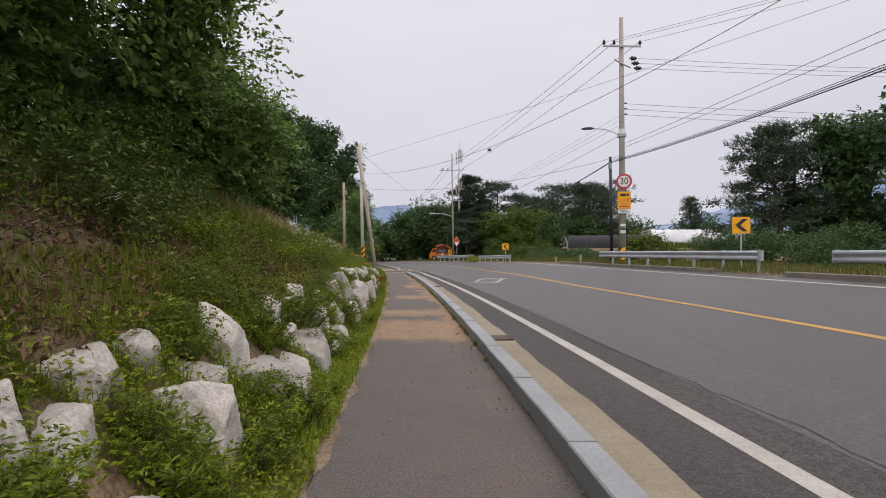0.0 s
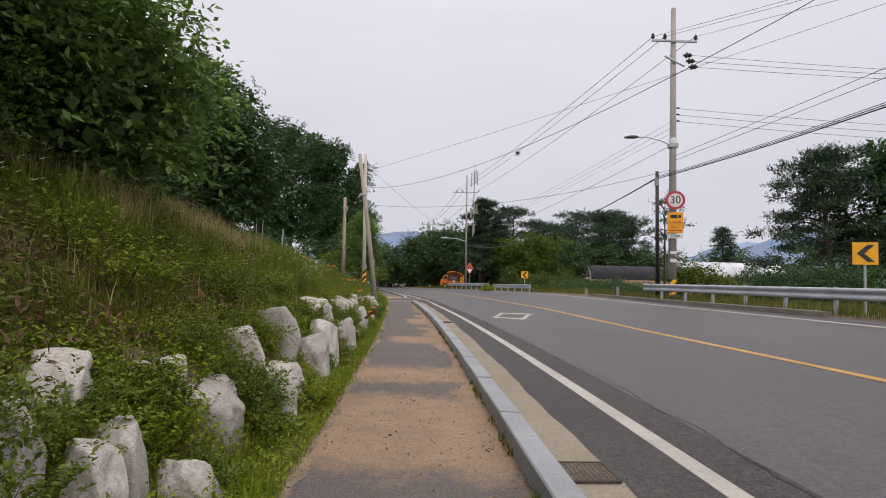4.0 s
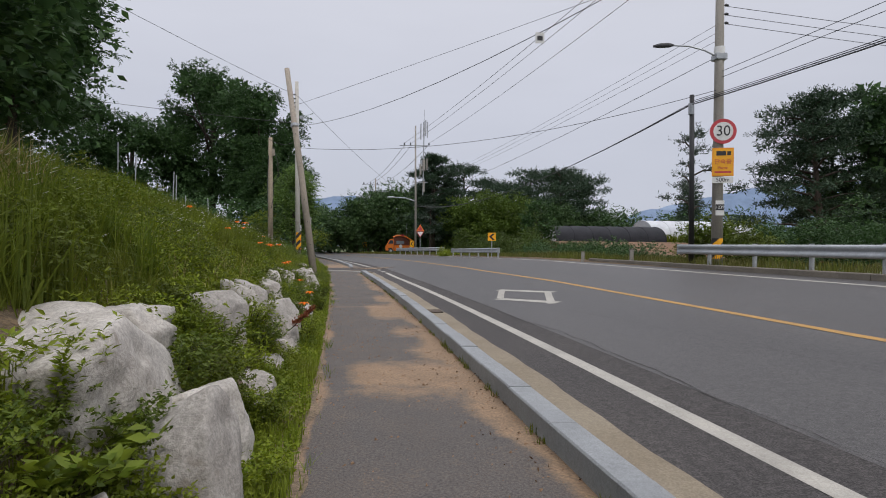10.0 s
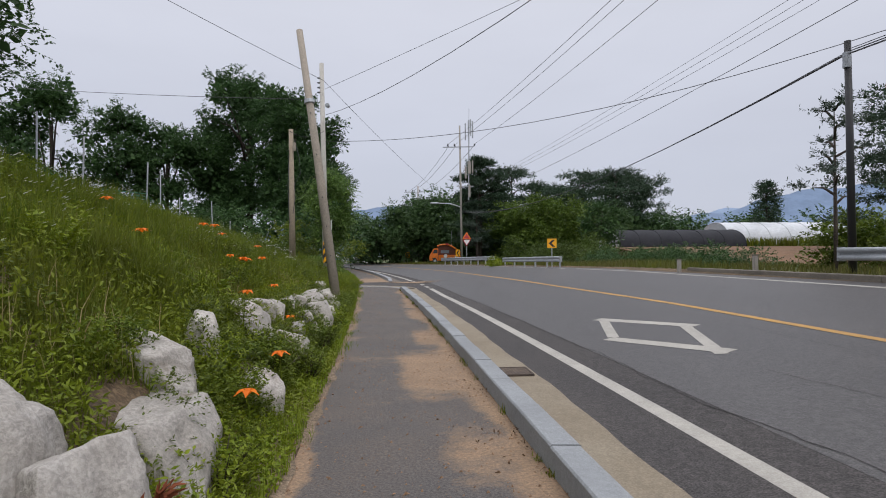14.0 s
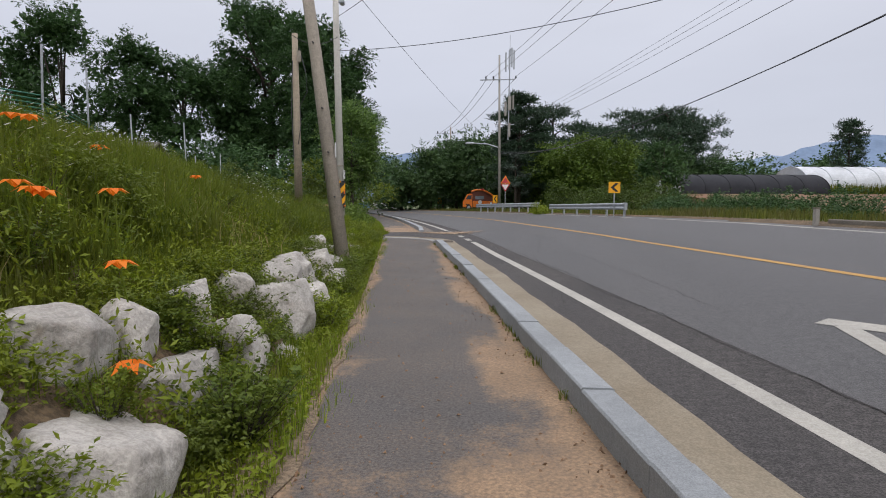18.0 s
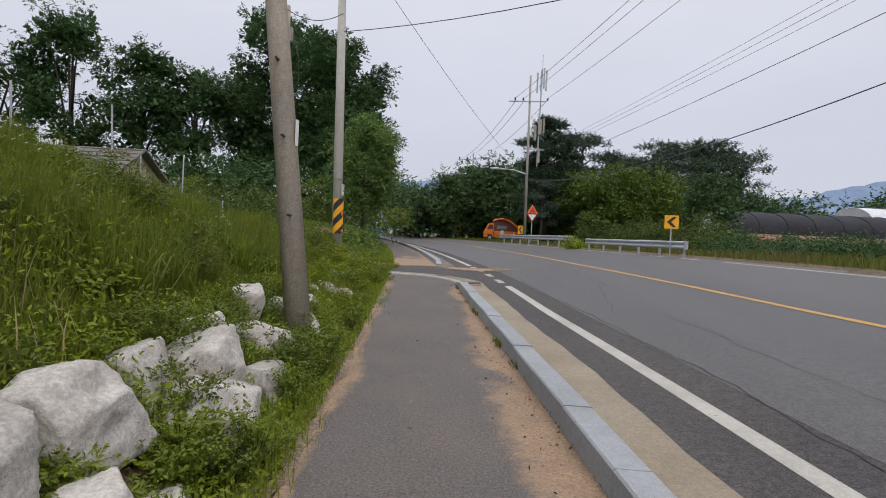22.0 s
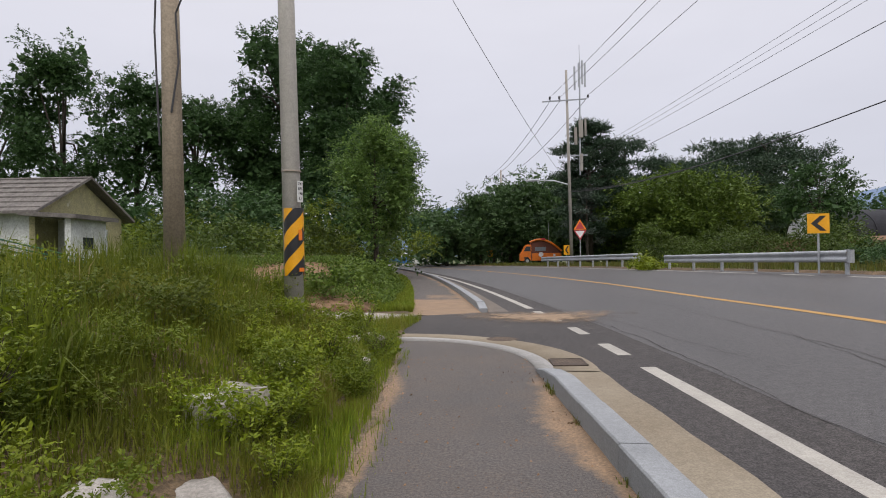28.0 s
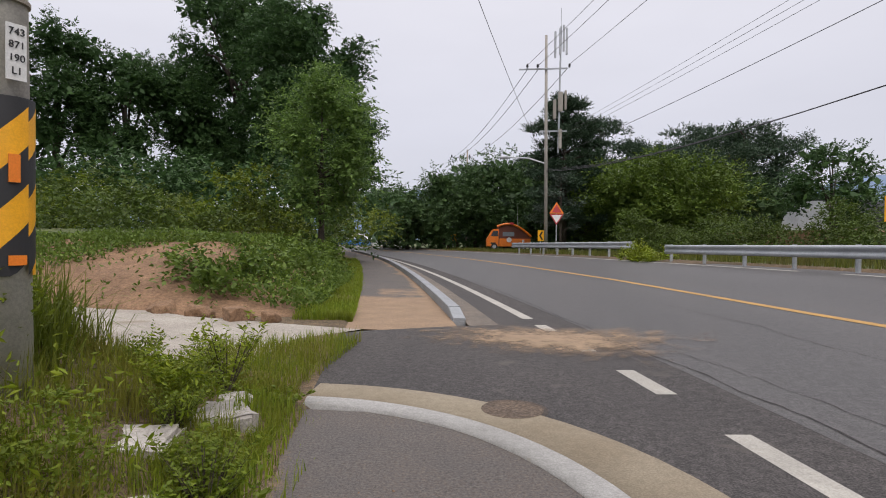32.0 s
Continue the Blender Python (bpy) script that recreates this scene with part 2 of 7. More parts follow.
M_VINE = leafy("vine_leaves", (0.040, 0.080, 0.014), (0.165, 0.240, 0.036), (0.090, 0.140, 0.022), 0.5)
# Far woodland: leaf tones lifted to hold some distance haze.
M_LEAF_F = leafy("hazed_woodland_leaves", (0.036, 0.070, 0.029), (0.112, 0.190, 0.062), (0.066, 0.120, 0.044), 0.35)
M_LEAF_M = leafy("mid_leaves", (0.082, 0.130, 0.010), (0.178, 0.228, 0.018), (0.118, 0.152, 0.016), 0.6)
M_LEAF_L = leafy("light_leaves", (0.125, 0.190, 0.010), (0.24, 0.295, 0.018), (0.165, 0.20, 0.016), 0.8)
M_PINE = leafy("pine_needles", (0.026, 0.050, 0.030), (0.062, 0.104, 0.053), (0.041, 0.074, 0.042), 0.3, trans=0.15)
M_PINE_G = leafy("grey_pine_needles", (0.06, 0.085, 0.07), (0.11, 0.14, 0.11), None, trans=0.12)
M_GRASS = leafy("bank_grass", (0.066, 0.106, 0.011), (0.222, 0.252, 0.024), (0.125, 0.142, 0.02), 0.45, 0.5, 0.4)
M_GRASS_S = leafy("short_grass", (0.095, 0.158, 0.012), (0.245, 0.305, 0.026), (0.165, 0.20, 0.022), 0.9)
M_MEADOW = leafy("meadow_grass", (0.098, 0.150, 0.014), (0.235, 0.275, 0.026), (0.18, 0.175, 0.030), 0.9, 0.55, 0.45)
M_TUFT = leafy("tuft_grass", (0.075, 0.122, 0.013), (0.195, 0.242, 0.026), (0.125, 0.150, 0.02), 0.9, 0.5, 0.45)
M_STRAW = leafy("dry_grass", (0.36, 0.27, 0.13), (0.52, 0.42, 0.23), (0.30, 0.28, 0.10), 0.6, 0.6, 0.5)
M_LITTER = leafy("brown_leaf_litter", (0.07, 0.040, 0.022), (0.17, 0.10, 0.052), (0.10, 0.06, 0.034), 0.7, 0.8, 0.1)
M_VERGE = leafy("verge_grass", (0.055, 0.078, 0.012), (0.17, 0.185, 0.028), (0.12, 0.11, 0.035), 0.5, 0.5, 0.3)
M_PETAL_O = leafy("orange_petals", (0.80, 0.16, 0.01), (0.85, 0.24, 0.015), None, trans=0.35)
M_PETAL_W = leafy("white_petals", (0.72, 0.72, 0.66), (0.8, 0.8, 0.76), None, trans=0.3)
# Distance haze is mixed into both ridge colours, paler for the farther one.
M_MOUNT = surface("forest_ridge_haze_blue", (0.155, 0.215, 0.315), (0.13, 0.185, 0.275), 0.01, 1.0, 0.0, 0.03, 0.08)
M_MOUNT_F = surface("forest_ridge_haze_pale", (0.22, 0.29, 0.40), (0.20, 0.265, 0.37), 0.008, 1.0, 0.0, 0.03, 0.05)


def sidewalk_material():
    """Worn dark asphalt; the sand that has washed onto it lies where the mesh says, with ragged edges."""
    m, n, l, b = node_mat("sidewalk_asphalt_with_sand")
    f, _ = noise_fac(n, l, 0.8)
    asphalt = mix_rgb(n, l, f, (0.073, 0.066, 0.062), (0.052, 0.048, 0.046))
    g, graw = noise_fac(n, l, 56, 6, 0.85, 0.41, 0.59)
    asphalt = mix_rgb(n, l, g, mix_rgb(n, l, 0.6, asphalt, (0.036, 0.033, 0.032)), mix_rgb(n, l, 0.45, asphalt, (0.21, 0.19, 0.175)))
    sand0, _ = noise_fac(n, l, 2.3)
    sand = mix_rgb(n, l, sand0, (0.37, 0.245, 0.145), (0.28, 0.186, 0.111))
    g2, _ = noise_fac(n, l, 42, 4, 0.7, 0.35, 0.65)
    sand = mix_rgb(n, l, g2, mix_rgb(n, l, 0.7, sand, (0.09, 0.07, 0.055)), sand)
    dusty, _ = noise_fac(n, l, 1.1, 8, 0.75, 0.38, 0.7)
    dustier = n.new("ShaderNodeMath")
    dustier.operation = "MULTIPLY"
    l.new(dusty, dustier.inputs[0])
    l.new(g2, dustier.inputs[1])
    asphalt = mix_rgb(n, l, dustier.outputs[0], asphalt, mix_rgb(n, l, 0.28, asphalt, sand))
    at = n.new("ShaderNodeAttribute")
    at.attribute_name = "sand"
    rag, _ = noise_fac(n, l, 2.6, 12, 0.82, 0.28, 0.72)
    add = n.new("ShaderNodeMath")
    add.operation = "MULTIPLY_ADD"
    l.new(rag, add.inputs[0])
    add.inputs[1].default_value = 0.8
    l.new(at.outputs["Fac"], add.inputs[2])
    th = n.new("ShaderNodeMapRange")
    th.inputs["From Min"].default_value = 0.68
    th.inputs["From Max"].default_value = 1.10
    l.new(add.outputs[0], th.inputs[0])
    l.new(mix_rgb(n, l, th.outputs[0], asphalt, sand), b.inputs["Base Color"])
    b.inputs["Roughness"].default_value = 0.9
    bp = n.new("ShaderNodeBump")
    bp.inputs["Strength"].default_value = 0.5
    bp.inputs["Distance"].default_value = 0.008
    l.new(graw, bp.inputs["Height"])
    l.new(bp.outputs[0], b.inputs["Normal"])
    return m


def sand_film():
    """Loose sand whose cover thins out, by the mesh's own amount and a ragged noise."""
    m, n, l, b = node_mat("thin_sand")
    f, _ = noise_fac(n, l, 2.3)
    g, graw = noise_fac(n, l, 42, 4, 0.7, 0.3, 0.7)
    col = mix_rgb(n, l, f, (0.33, 0.235, 0.15), (0.25, 0.178, 0.115))
    l.new(mix_rgb(n, l, g, mix_rgb(n, l, 0.35, col, (0.18, 0.12, 0.08)), col), b.inputs["Base Color"])
    b.inputs["Roughness"].default_value = 0.95
    at = n.new("ShaderNodeAttribute")
    at.attribute_name = "sand"
    rag, _ = noise_fac(n, l, 3.0, 10, 0.78, 0.28, 0.72)
    add = n.new("ShaderNodeMath")
    add.operation = "ADD"
    l.new(rag, add.inputs[0])
    l.new(at.outputs["Fac"], add.inputs[1])
    th = n.new("ShaderNodeMapRange")
    th.inputs["From Min"].default_value = 0.62
    th.inputs["From Max"].default_value = 1.3
    l.new(add.outputs[0], th.inputs[0])
    tr = n.new("ShaderNodeBsdfTransparent")
    mx = n.new("ShaderNodeMixShader")
    l.new(th.outputs[0], mx.inputs[0])
    l.new(tr.outputs[0], mx.inputs[1])
    l.new(b.outputs[0], mx.inputs[2])
    l.new(mx.outputs[0], n["Material Output"].inputs[0])
    return m


M_SANDY = sand_film()
M_WALK = sidewalk_material()


# ---------------------------------------------------------------- mesh helpers
def part(name, bm, material, parent=None, label="", smooth=False):
    me = bpy.data.meshes.new(name)
    bm.to_mesh(me)
    bm.free()
    me.materials.append(material)
    if smooth:
        me.polygons.foreach_set("use_smooth", [True] * len(me.polygons))
    ob = new(name, me)
    ob.parent = parent
    if label:
        ob["label"] = label
    return ob


def thing(name, x, y, z, label, category, group="", turn=0.0, kind=""):
    ob = new(name)
    ob.empty_display_size = 0.1
    ob.matrix_world = pose(x, y, z, 0, 0, turn)
    return tagged(ob, label, category, group, kind)


def big_mesh(name, verts, faces, material, smooth=False):
    """A mesh from numpy arrays; every face has the same count of corners."""
    me = bpy.data.meshes.new(name)
    verts = np.asarray(verts, dtype=np.float32)
    faces = np.asarray(faces, dtype=np.int32)
    k = faces.shape[1]
    me.vertices.add(len(verts))
    me.vertices.foreach_set("co", verts.ravel())
    me.loops.add(faces.size)
    me.loops.foreach_set("vertex_index", faces.ravel())
    me.polygons.add(len(faces))
    me.polygons.foreach_set("loop_start", np.arange(0, faces.size, k, dtype=np.int32))
    if smooth:
        me.polygons.foreach_set("use_smooth", np.ones(len(faces), dtype=bool))
    me.materials.append(material)
    me.update(calc_edges=True)
    me.validate()
    return new(name, me)


def grid_faces(rows, cols):
    i = np.arange(rows - 1)[:, None] * cols + np.arange(cols - 1)[None, :]
    return np.stack([i, i + 1, i + cols + 1, i + cols], axis=-1).reshape(-1, 4)


def box_bm(sx, sy, sz, bevel=0.0, at=(0, 0, 0), m=None):
    bm = bmesh.new()
    bmesh.ops.create_cube(bm, size=1)
    bmesh.ops.scale(bm, vec=(sx, sy, sz), verts=bm.verts)
    bmesh.ops.translate(bm, vec=at, verts=bm.verts)
    if bevel:
        bmesh.ops.bevel(bm, geom=bm.edges[:], offset=bevel, segments=2, affect="EDGES")
    if m:
        bmesh.ops.transform(bm, matrix=m, verts=bm.verts)
    return bm


def tube_bm(pts, radii, sides=10, cap=True, bm=None):
    """A tapered tube through points."""
    bm = bm or bmesh.new()
    pts = [Vector(p) for p in pts]
    rings = []
    for i, p in enumerate(pts):
        d = (pts[min(i + 1, len(pts) - 1)] - pts[max(i - 1, 0)]).normalized()
        q = d.to_track_quat("Z", "Y")
        r = radii[i] if isinstance(radii, (list, tuple)) else radii
        rings.append([bm.verts.new(p + q @ Vector((r * math.cos(a), r * math.sin(a), 0))) for a in (2 * math.pi * j / sides for j in range(sides))])
    for a, b in zip(rings, rings[1:]):
        for j in range(sides):
            bm.faces.new((a[j], a[(j + 1) % sides], b[(j + 1) % sides], b[j]))
    if cap:
        bm.faces.new(rings[0][::-1])
        bm.faces.new(rings[-1])
    return bm


def plate_bm(outline, thick):
    """A flat plate in the XZ plane, its face towards -Y."""
    bm = bmesh.new()
    f = [bm.verts.new((x, 0, z)) for x, z in outline]
    b = [bm.verts.new((x, thick, z)) for x, z in outline]
    bm.faces.new(f)
    bm.faces.new(b[::-1])
    for i in range(len(f)):
        j = (i + 1) % len(f)
        bm.faces.new((f[j], f[i], b[i], b[j]))
    bmesh.ops.recalc_face_normals(bm, faces=bm.faces[:])
    return bm


def disc(r, n=40, cz=0.0):
    return [(r * math.cos(2 * math.pi * i / n), cz + r * math.sin(2 * math.pi * i / n)) for i in range(n)]


def rect(w, h, cz=0.0, cx=0.0):
    return [(cx - w / 2, cz - h / 2), (cx + w / 2, cz - h / 2), (cx + w / 2, cz + h / 2), (cx - w / 2, cz + h / 2)]


def lettering(body, size, x, y, z, material, parent, label="", name="lettering", squeeze=1.0):
    """Letters as a thin mesh in the XZ plane, facing -Y, centred."""
    cu = bpy.data.curves.new(name, "FONT")
    cu.body, cu.size, cu.align_x, cu.align_y, cu.extrude = body, size, "CENTER", "CENTER", 0.002
    tmp = bpy.data.objects.new(name, cu)
    scene.collection.objects.link(tmp)
    me = bpy.data.meshes.new_from_object(tmp.evaluated_get(bpy.context.evaluated_depsgraph_get()))
    bpy.data.objects.remove(tmp)
    me.materials.clear()
    me.materials.append(material)
    me.transform(Matrix.Translation((x, y, z)) @ Matrix.Rotation(radians(90), 4, "X") @ Matrix.Diagonal((squeeze, 1, 1, 1)))
    ob = new(name, me)
    ob.parent = parent
    if label:
        ob["label"] = label
    return ob


# ---------------------------------------------------------------- the plan: a road that bends to the left
def bend(y, c, limit=64.0):
    """A line along the road; beyond the limit it bends on evenly, then runs straight."""
    v = np.clip(y, -30, limit)
    x = np.polyval(c, v)
    s0 = float(np.polyval(np.polyder(c), limit))
    far = np.clip(y - limit, 0, 60)
    x = x + s0 * far - 0.0022 * far ** 2 + (s0 - 0.264) * np.clip(y - limit - 60, 0, None)
    x = x - 0.004 * np.clip(y - 92, 0, 60) ** 2 - 0.48 * np.clip(y - 152, 0, None)
    back = np.clip(-30 - y, 0, None)
    return x + 0.03 * back


C_KERB = np.array([-4.65e-06, -0.000869, -0.08166, 1.703])
C_WHITE = np.array([-7.48e-06, -0.000737, -0.08683, 3.11])
BANK = 0.08
WALK_W = 1.65


def xk(y):
    """Foot of the kerb on the walkway side."""
    y = np.asarray(y, dtype=float)
    return bend(y, C_KERB) + np.interp(y, [34, 38, 46], [0, 0.06, 0.1])


def xw(y):
    """Middle of the white edge line."""
    y = np.asarray(y, dtype=float)
    return bend(y, C_WHITE) + np.interp(y, [34, 38, 42], [0, 0.11, 0.2])


def bank_at(y):
    """Cross fall of the road: it levels out beyond the bend."""
    return BANK * np.interp(y, [38, 48, 66, 95], [1.0, 0.86, 0.63, 0.22])


def far_off(y):
    """The far white line, from the near one."""
    return np.interp(y, [14, 25, 35, 46], [7.95, 8.0, 8.25, 8.6])


def road_end(y):
    """The far edge of the asphalt, from the near white line."""
    return far_off(y) + 0.78


def road_z(x, y):
    return bank_at(y) * np.maximum(0, x - xw(y))


def lut(y, pairs):
    return np.interp(y, [p[0] for p in pairs], [p[1] for p in pairs])


ROCK_TOP = ((-10, 0.82), (5, 0.86), (13, 0.86), (20, 0.70), (27, 0.55), (31, 0.36), (36, 0.2), (40, 0.03))
CREST = ((-10, 3.2), (5, 3.0), (10, 2.75), (14, 2.5), (19, 2.4), (25, 2.3), (30, 2.1), (34, 1.55), (38, 1.05), (40.3, 0.5), (41.4, -0.04), (44.3, -0.04), (47, 0.75), (50, 1.35), (60, 1.5), (100, 1.6))


def ground_z(x, y):
    """Height of the ground: the bank beside the walkway, the road bed, the verge and the fields."""
    x, y = np.asarray(x, float), np.asarray(y, float)
    d = xk(y) - WALK_W - x
    top, crest = lut(y, ROCK_TOP) * 0.85 - 0.04 * (y > 40.6), lut(y, CREST)
    side = np.where(d < 0.35, 0.02 + 0 * d, 0)
    side = np.where((d >= 0.35) & (d < 0.95), 0.02 + (d - 0.35) / 0.6 * top, side)
    u = np.clip((d - 0.95) / 3.9, 0, 1)
    side = np.where(d >= 0.95, 0.02 + top + (np.maximum(crest, top) - top) * (u * (1.25 - 0.25 * u)), side)
    side = np.where(d > 4.85, side + (1.7 - crest) * np.clip((d - 9) / 25, 0, 1), side)
    side = side + 0.42 * np.exp(-((d - 2.2) / 1.5) ** 2) * np.clip((y - 33.5) / 2.5, 0, 1) * np.clip((41.0 - y) / 1.2, 0, 1) * (d > 0.3)
    off = x - xw(y)
    edge = bank_at(y) * road_end(y)
    right = np.where(off < road_end(y) - 0.15, bank_at(y) * np.maximum(0, off) - 0.08, edge + 0.06)
    right = np.where(off > 13, edge + 0.06 - 0.5 * np.clip((off - 13) / 12, 0, 1), right)
    return np.where(d > 0, side, np.where(d > -WALK_W - 1.5, -0.08, right))


def bump2(x, y, f, seed=0.0):
    return np.sin(x * f + 1.3 * np.sin(y * f * 0.8 + seed)) * np.cos(y * f * 1.1 + 0.9 * np.sin(x * f * 1.3 - seed))


# ---------------------------------------------------------------- ground: one sheet to the horizon
ys = np.concatenate([[-900, -300, -120, -60, -35, -22, -14], np.arange(-10, 56, 0.3), np.arange(57, 130, 1.5), [140, 160, 190, 230, 300, 420, 700, 1200, 2000, 3500]])
sl = np.concatenate([[-2600, -900, -350, -160, -90, -60, -42, -30, -22, -17], np.arange(-14, -6.6, 0.6), np.arange(-6.5, -1.5, 0.16)])
sr = np.concatenate([[-0.8, 0.0, 0.4, 0.9, 1.5, 3, 6, 8.5, 9.6, 10.35, 10.55, 11.2, 12, 13, 14.5, 16.5, 20, 26, 34, 48, 70, 110, 200, 400, 900, 2600]])
ss = np.concatenate([sl, [-1.60], sr])
gy, gs = np.meshgrid(ys, ss, indexing="ij")
gx = xk(gy) + gs
gz = ground_z(gx, gy)
rough_d = np.clip((-gs - WALK_W - 0.5) / 1.5, 0, 1) + np.clip((gs - 10.8) / 3, 0, 1)
gz = gz + rough_d * (0.05 * bump2(gx, gy, 2.1) + 0.035 * bump2(gx, gy, 5.3, 2.0))
ground = big_mesh("ground", np.stack([gx, gy, gz], -1).reshape(-1, 3), grid_faces(len(ys), len(ss)), M_SOIL, True)
ground.data.materials.append(M_MEADOWS)
face_s = ((gs[:-1, :-1] + gs[1:, 1:]) / 2).ravel()
ground.data.polygons.foreach_set("material_index", ((face_s < -7.5) | (face_s > 11.5)).astype(np.int32))
tagged(ground, "dark soil bank and green verge beside the road", "ground", kind="structure")


def strip(name, y0, y1, left, right, z, material, step=0.5, label="", category="road", cols=2, parent=None):
    """A surface between two lines along the road, left(y) and right(y), at the height z(x, y)."""
    yy = np.linspace(y0, y1, max(2, int((y1 - y0) / step) + 1))
    l_, r_ = left(yy), right(yy)
    t_ = np.linspace(0, 1, cols)
    px = l_[:, None] * (1 - t_) + r_[:, None] * t_
    py = np.repeat(yy[:, None], cols, 1)
    ob = big_mesh(name, np.stack([px, py, z(px, py)], -1).reshape(-1, 3), grid_faces(len(yy), cols), material, True)
    if parent:
        ob.parent = parent
    else:
        tagged(ob, label, category, kind="structure")
    return ob


road = strip("road", -60, 190, lambda y: xw(y) + 0.51, lambda y: xw(y) + road_end(y), lambda x, y: road_z(x, y), M_ROAD, 0.7, "grey two-lane asphalt road bending to the left", "road", 12)
strip("road_edge", -60, 190, lambda y: xk(y) + 0.6, lambda y: xw(y) + 0.52, lambda x, y: road_z(x, y) - 0.002, M_ROAD_EDGE, 0.7, "darker rough asphalt strip along the road edge", "road", 4)
marks = thing("road_marking", 0, 0, 0, "worn white and yellow painted lines on the asphalt road", "road marking", kind="structure")


def line(name, y0, y1, off, w, material):
    mid = off if callable(off) else (lambda y: off + 0 * y)
    strip(name, y0, y1, lambda y: xw(y) + mid(y) - w / 2, lambda y: xw(y) + mid(y) + w / 2, lambda x, y: road_z(x, y) + 0.005, material, 0.5, parent=marks)


line("edge_line", -50, 38.3, 0.0, 0.17, M_WHITE)
for a_, b_ in ((39.1, 40.05), (41.05, 41.95), (42.9, 43.7), (44.4, 44.95)):
    line("dash", a_, b_, 0.0, 0.17, M_WHITE)
line("edge_line", 45.6, 180, 0.0, 0.17, M_WHITE)
line("centre_line", -50, 180, lambda y: lut(y, ((8, 3.7), (16, 3.62), (22, 3.75), (27, 3.9), (33, 3.82), (40, 3.78), (45, 3.8), (52, 4.0))), 0.15, M_YELLOW)
line("far_edge_line", -50, 45, far_off, 0.15, M_WHITE)
for a_ in np.arange(46.5, 58, 2.6):
    line("dash", a_, a_ + 1.3, far_off, 0.15, M_WHITE)
line("far_edge_line", 52.6, 150, far_off, 0.17, M_WHITE)


def painted_bar(ax, ay, bx, by, w):
    d = Vector((bx - ax, by - ay, 0)).normalized()
    n_ = Vector((-d.y, d.x, 0)) * w / 2
    vs = []
    for p in (Vector((ax, ay, 0)) - n_, Vector((bx, by, 0)) - n_, Vector((bx, by, 0)) + n_, Vector((ax, ay, 0)) + n_):
        vs.append((p.x, p.y, float(road_z(p.x, p.y)) + 0.005))
    big_mesh("box_marking", vs, [(0, 1, 2, 3)], M_WHITE).parent = marks


for (ax, ay), (bx, by) in (((2.03, 25.4), (3.21, 23.72)), ((2.77, 21.6), (1.67, 23.22))):
    painted_bar(ax, ay, bx, by, 0.27)
for (ax, ay), (bx, by) in (((3.10, 24.0), (2.60, 21.5)), ((2.11, 25.2), (1.77, 23.3))):
    painted_bar(ax, ay, bx, by, 0.17)


M_CRACK = surface("crack_filler", (0.034, 0.031, 0.030), (0.046, 0.042, 0.040), 4.0, 0.95, 0.3, 60, 0.3)


def crack(y0, y1, off, drift, width, seed):
    """A meandering crack in the asphalt, off metres from the white line."""
    rnd = random.Random(seed)
    n_ = max(4, int(abs(y1 - y0) / 0.14))
    wob, vs = 0.0, []
    for i in range(n_ + 1):
        t = i / n_
        y_ = y0 + (y1 - y0) * t
        wob = wob * 0.9 + rnd.uniform(-0.03, 0.03)
        x_ = float(xw(y_)) + off + drift * t + wob
        w_ = width * rnd.uniform(0.35, 1.0) * min(1.0, 6 * t + 0.2, 6 * (1 - t) + 0.2)
        z_ = float(road_z(x_, y_)) + 0.0035
        vs += [(x_ - w_ / 2, y_, z_), (x_ + w_ / 2, y_, z_ + BANK * w_)]
    big_mesh("crack", vs, [(2 * i, 2 * i + 1, 2 * i + 3, 2 * i + 2) for i in range(n_)], M_CRACK).parent = road


for q_ in ((-6, 12, 0.53, 0.02, 0.014, 1), (12, 38, 0.53, 0.0, 0.016, 2), (36, 60, 0.54, 0.05, 0.02, 3), (3, 9, 1.6, 0.5, 0.008, 4), (14, 21, 2.4, -0.7, 0.009, 5), (26, 34, 1.2, 0.5, 0.009, 6), (33, 40, 0.9, 1.6, 0.011, 7), (36, 48, 2.2, 0.5, 0.013, 8), (20, 26, 3.0, 0.4, 0.009, 9), (8, 13, 2.9, -0.3, 0.008, 10), (38, 43, 1.2, -0.4, 0.01, 11)):
    crack(*q_)


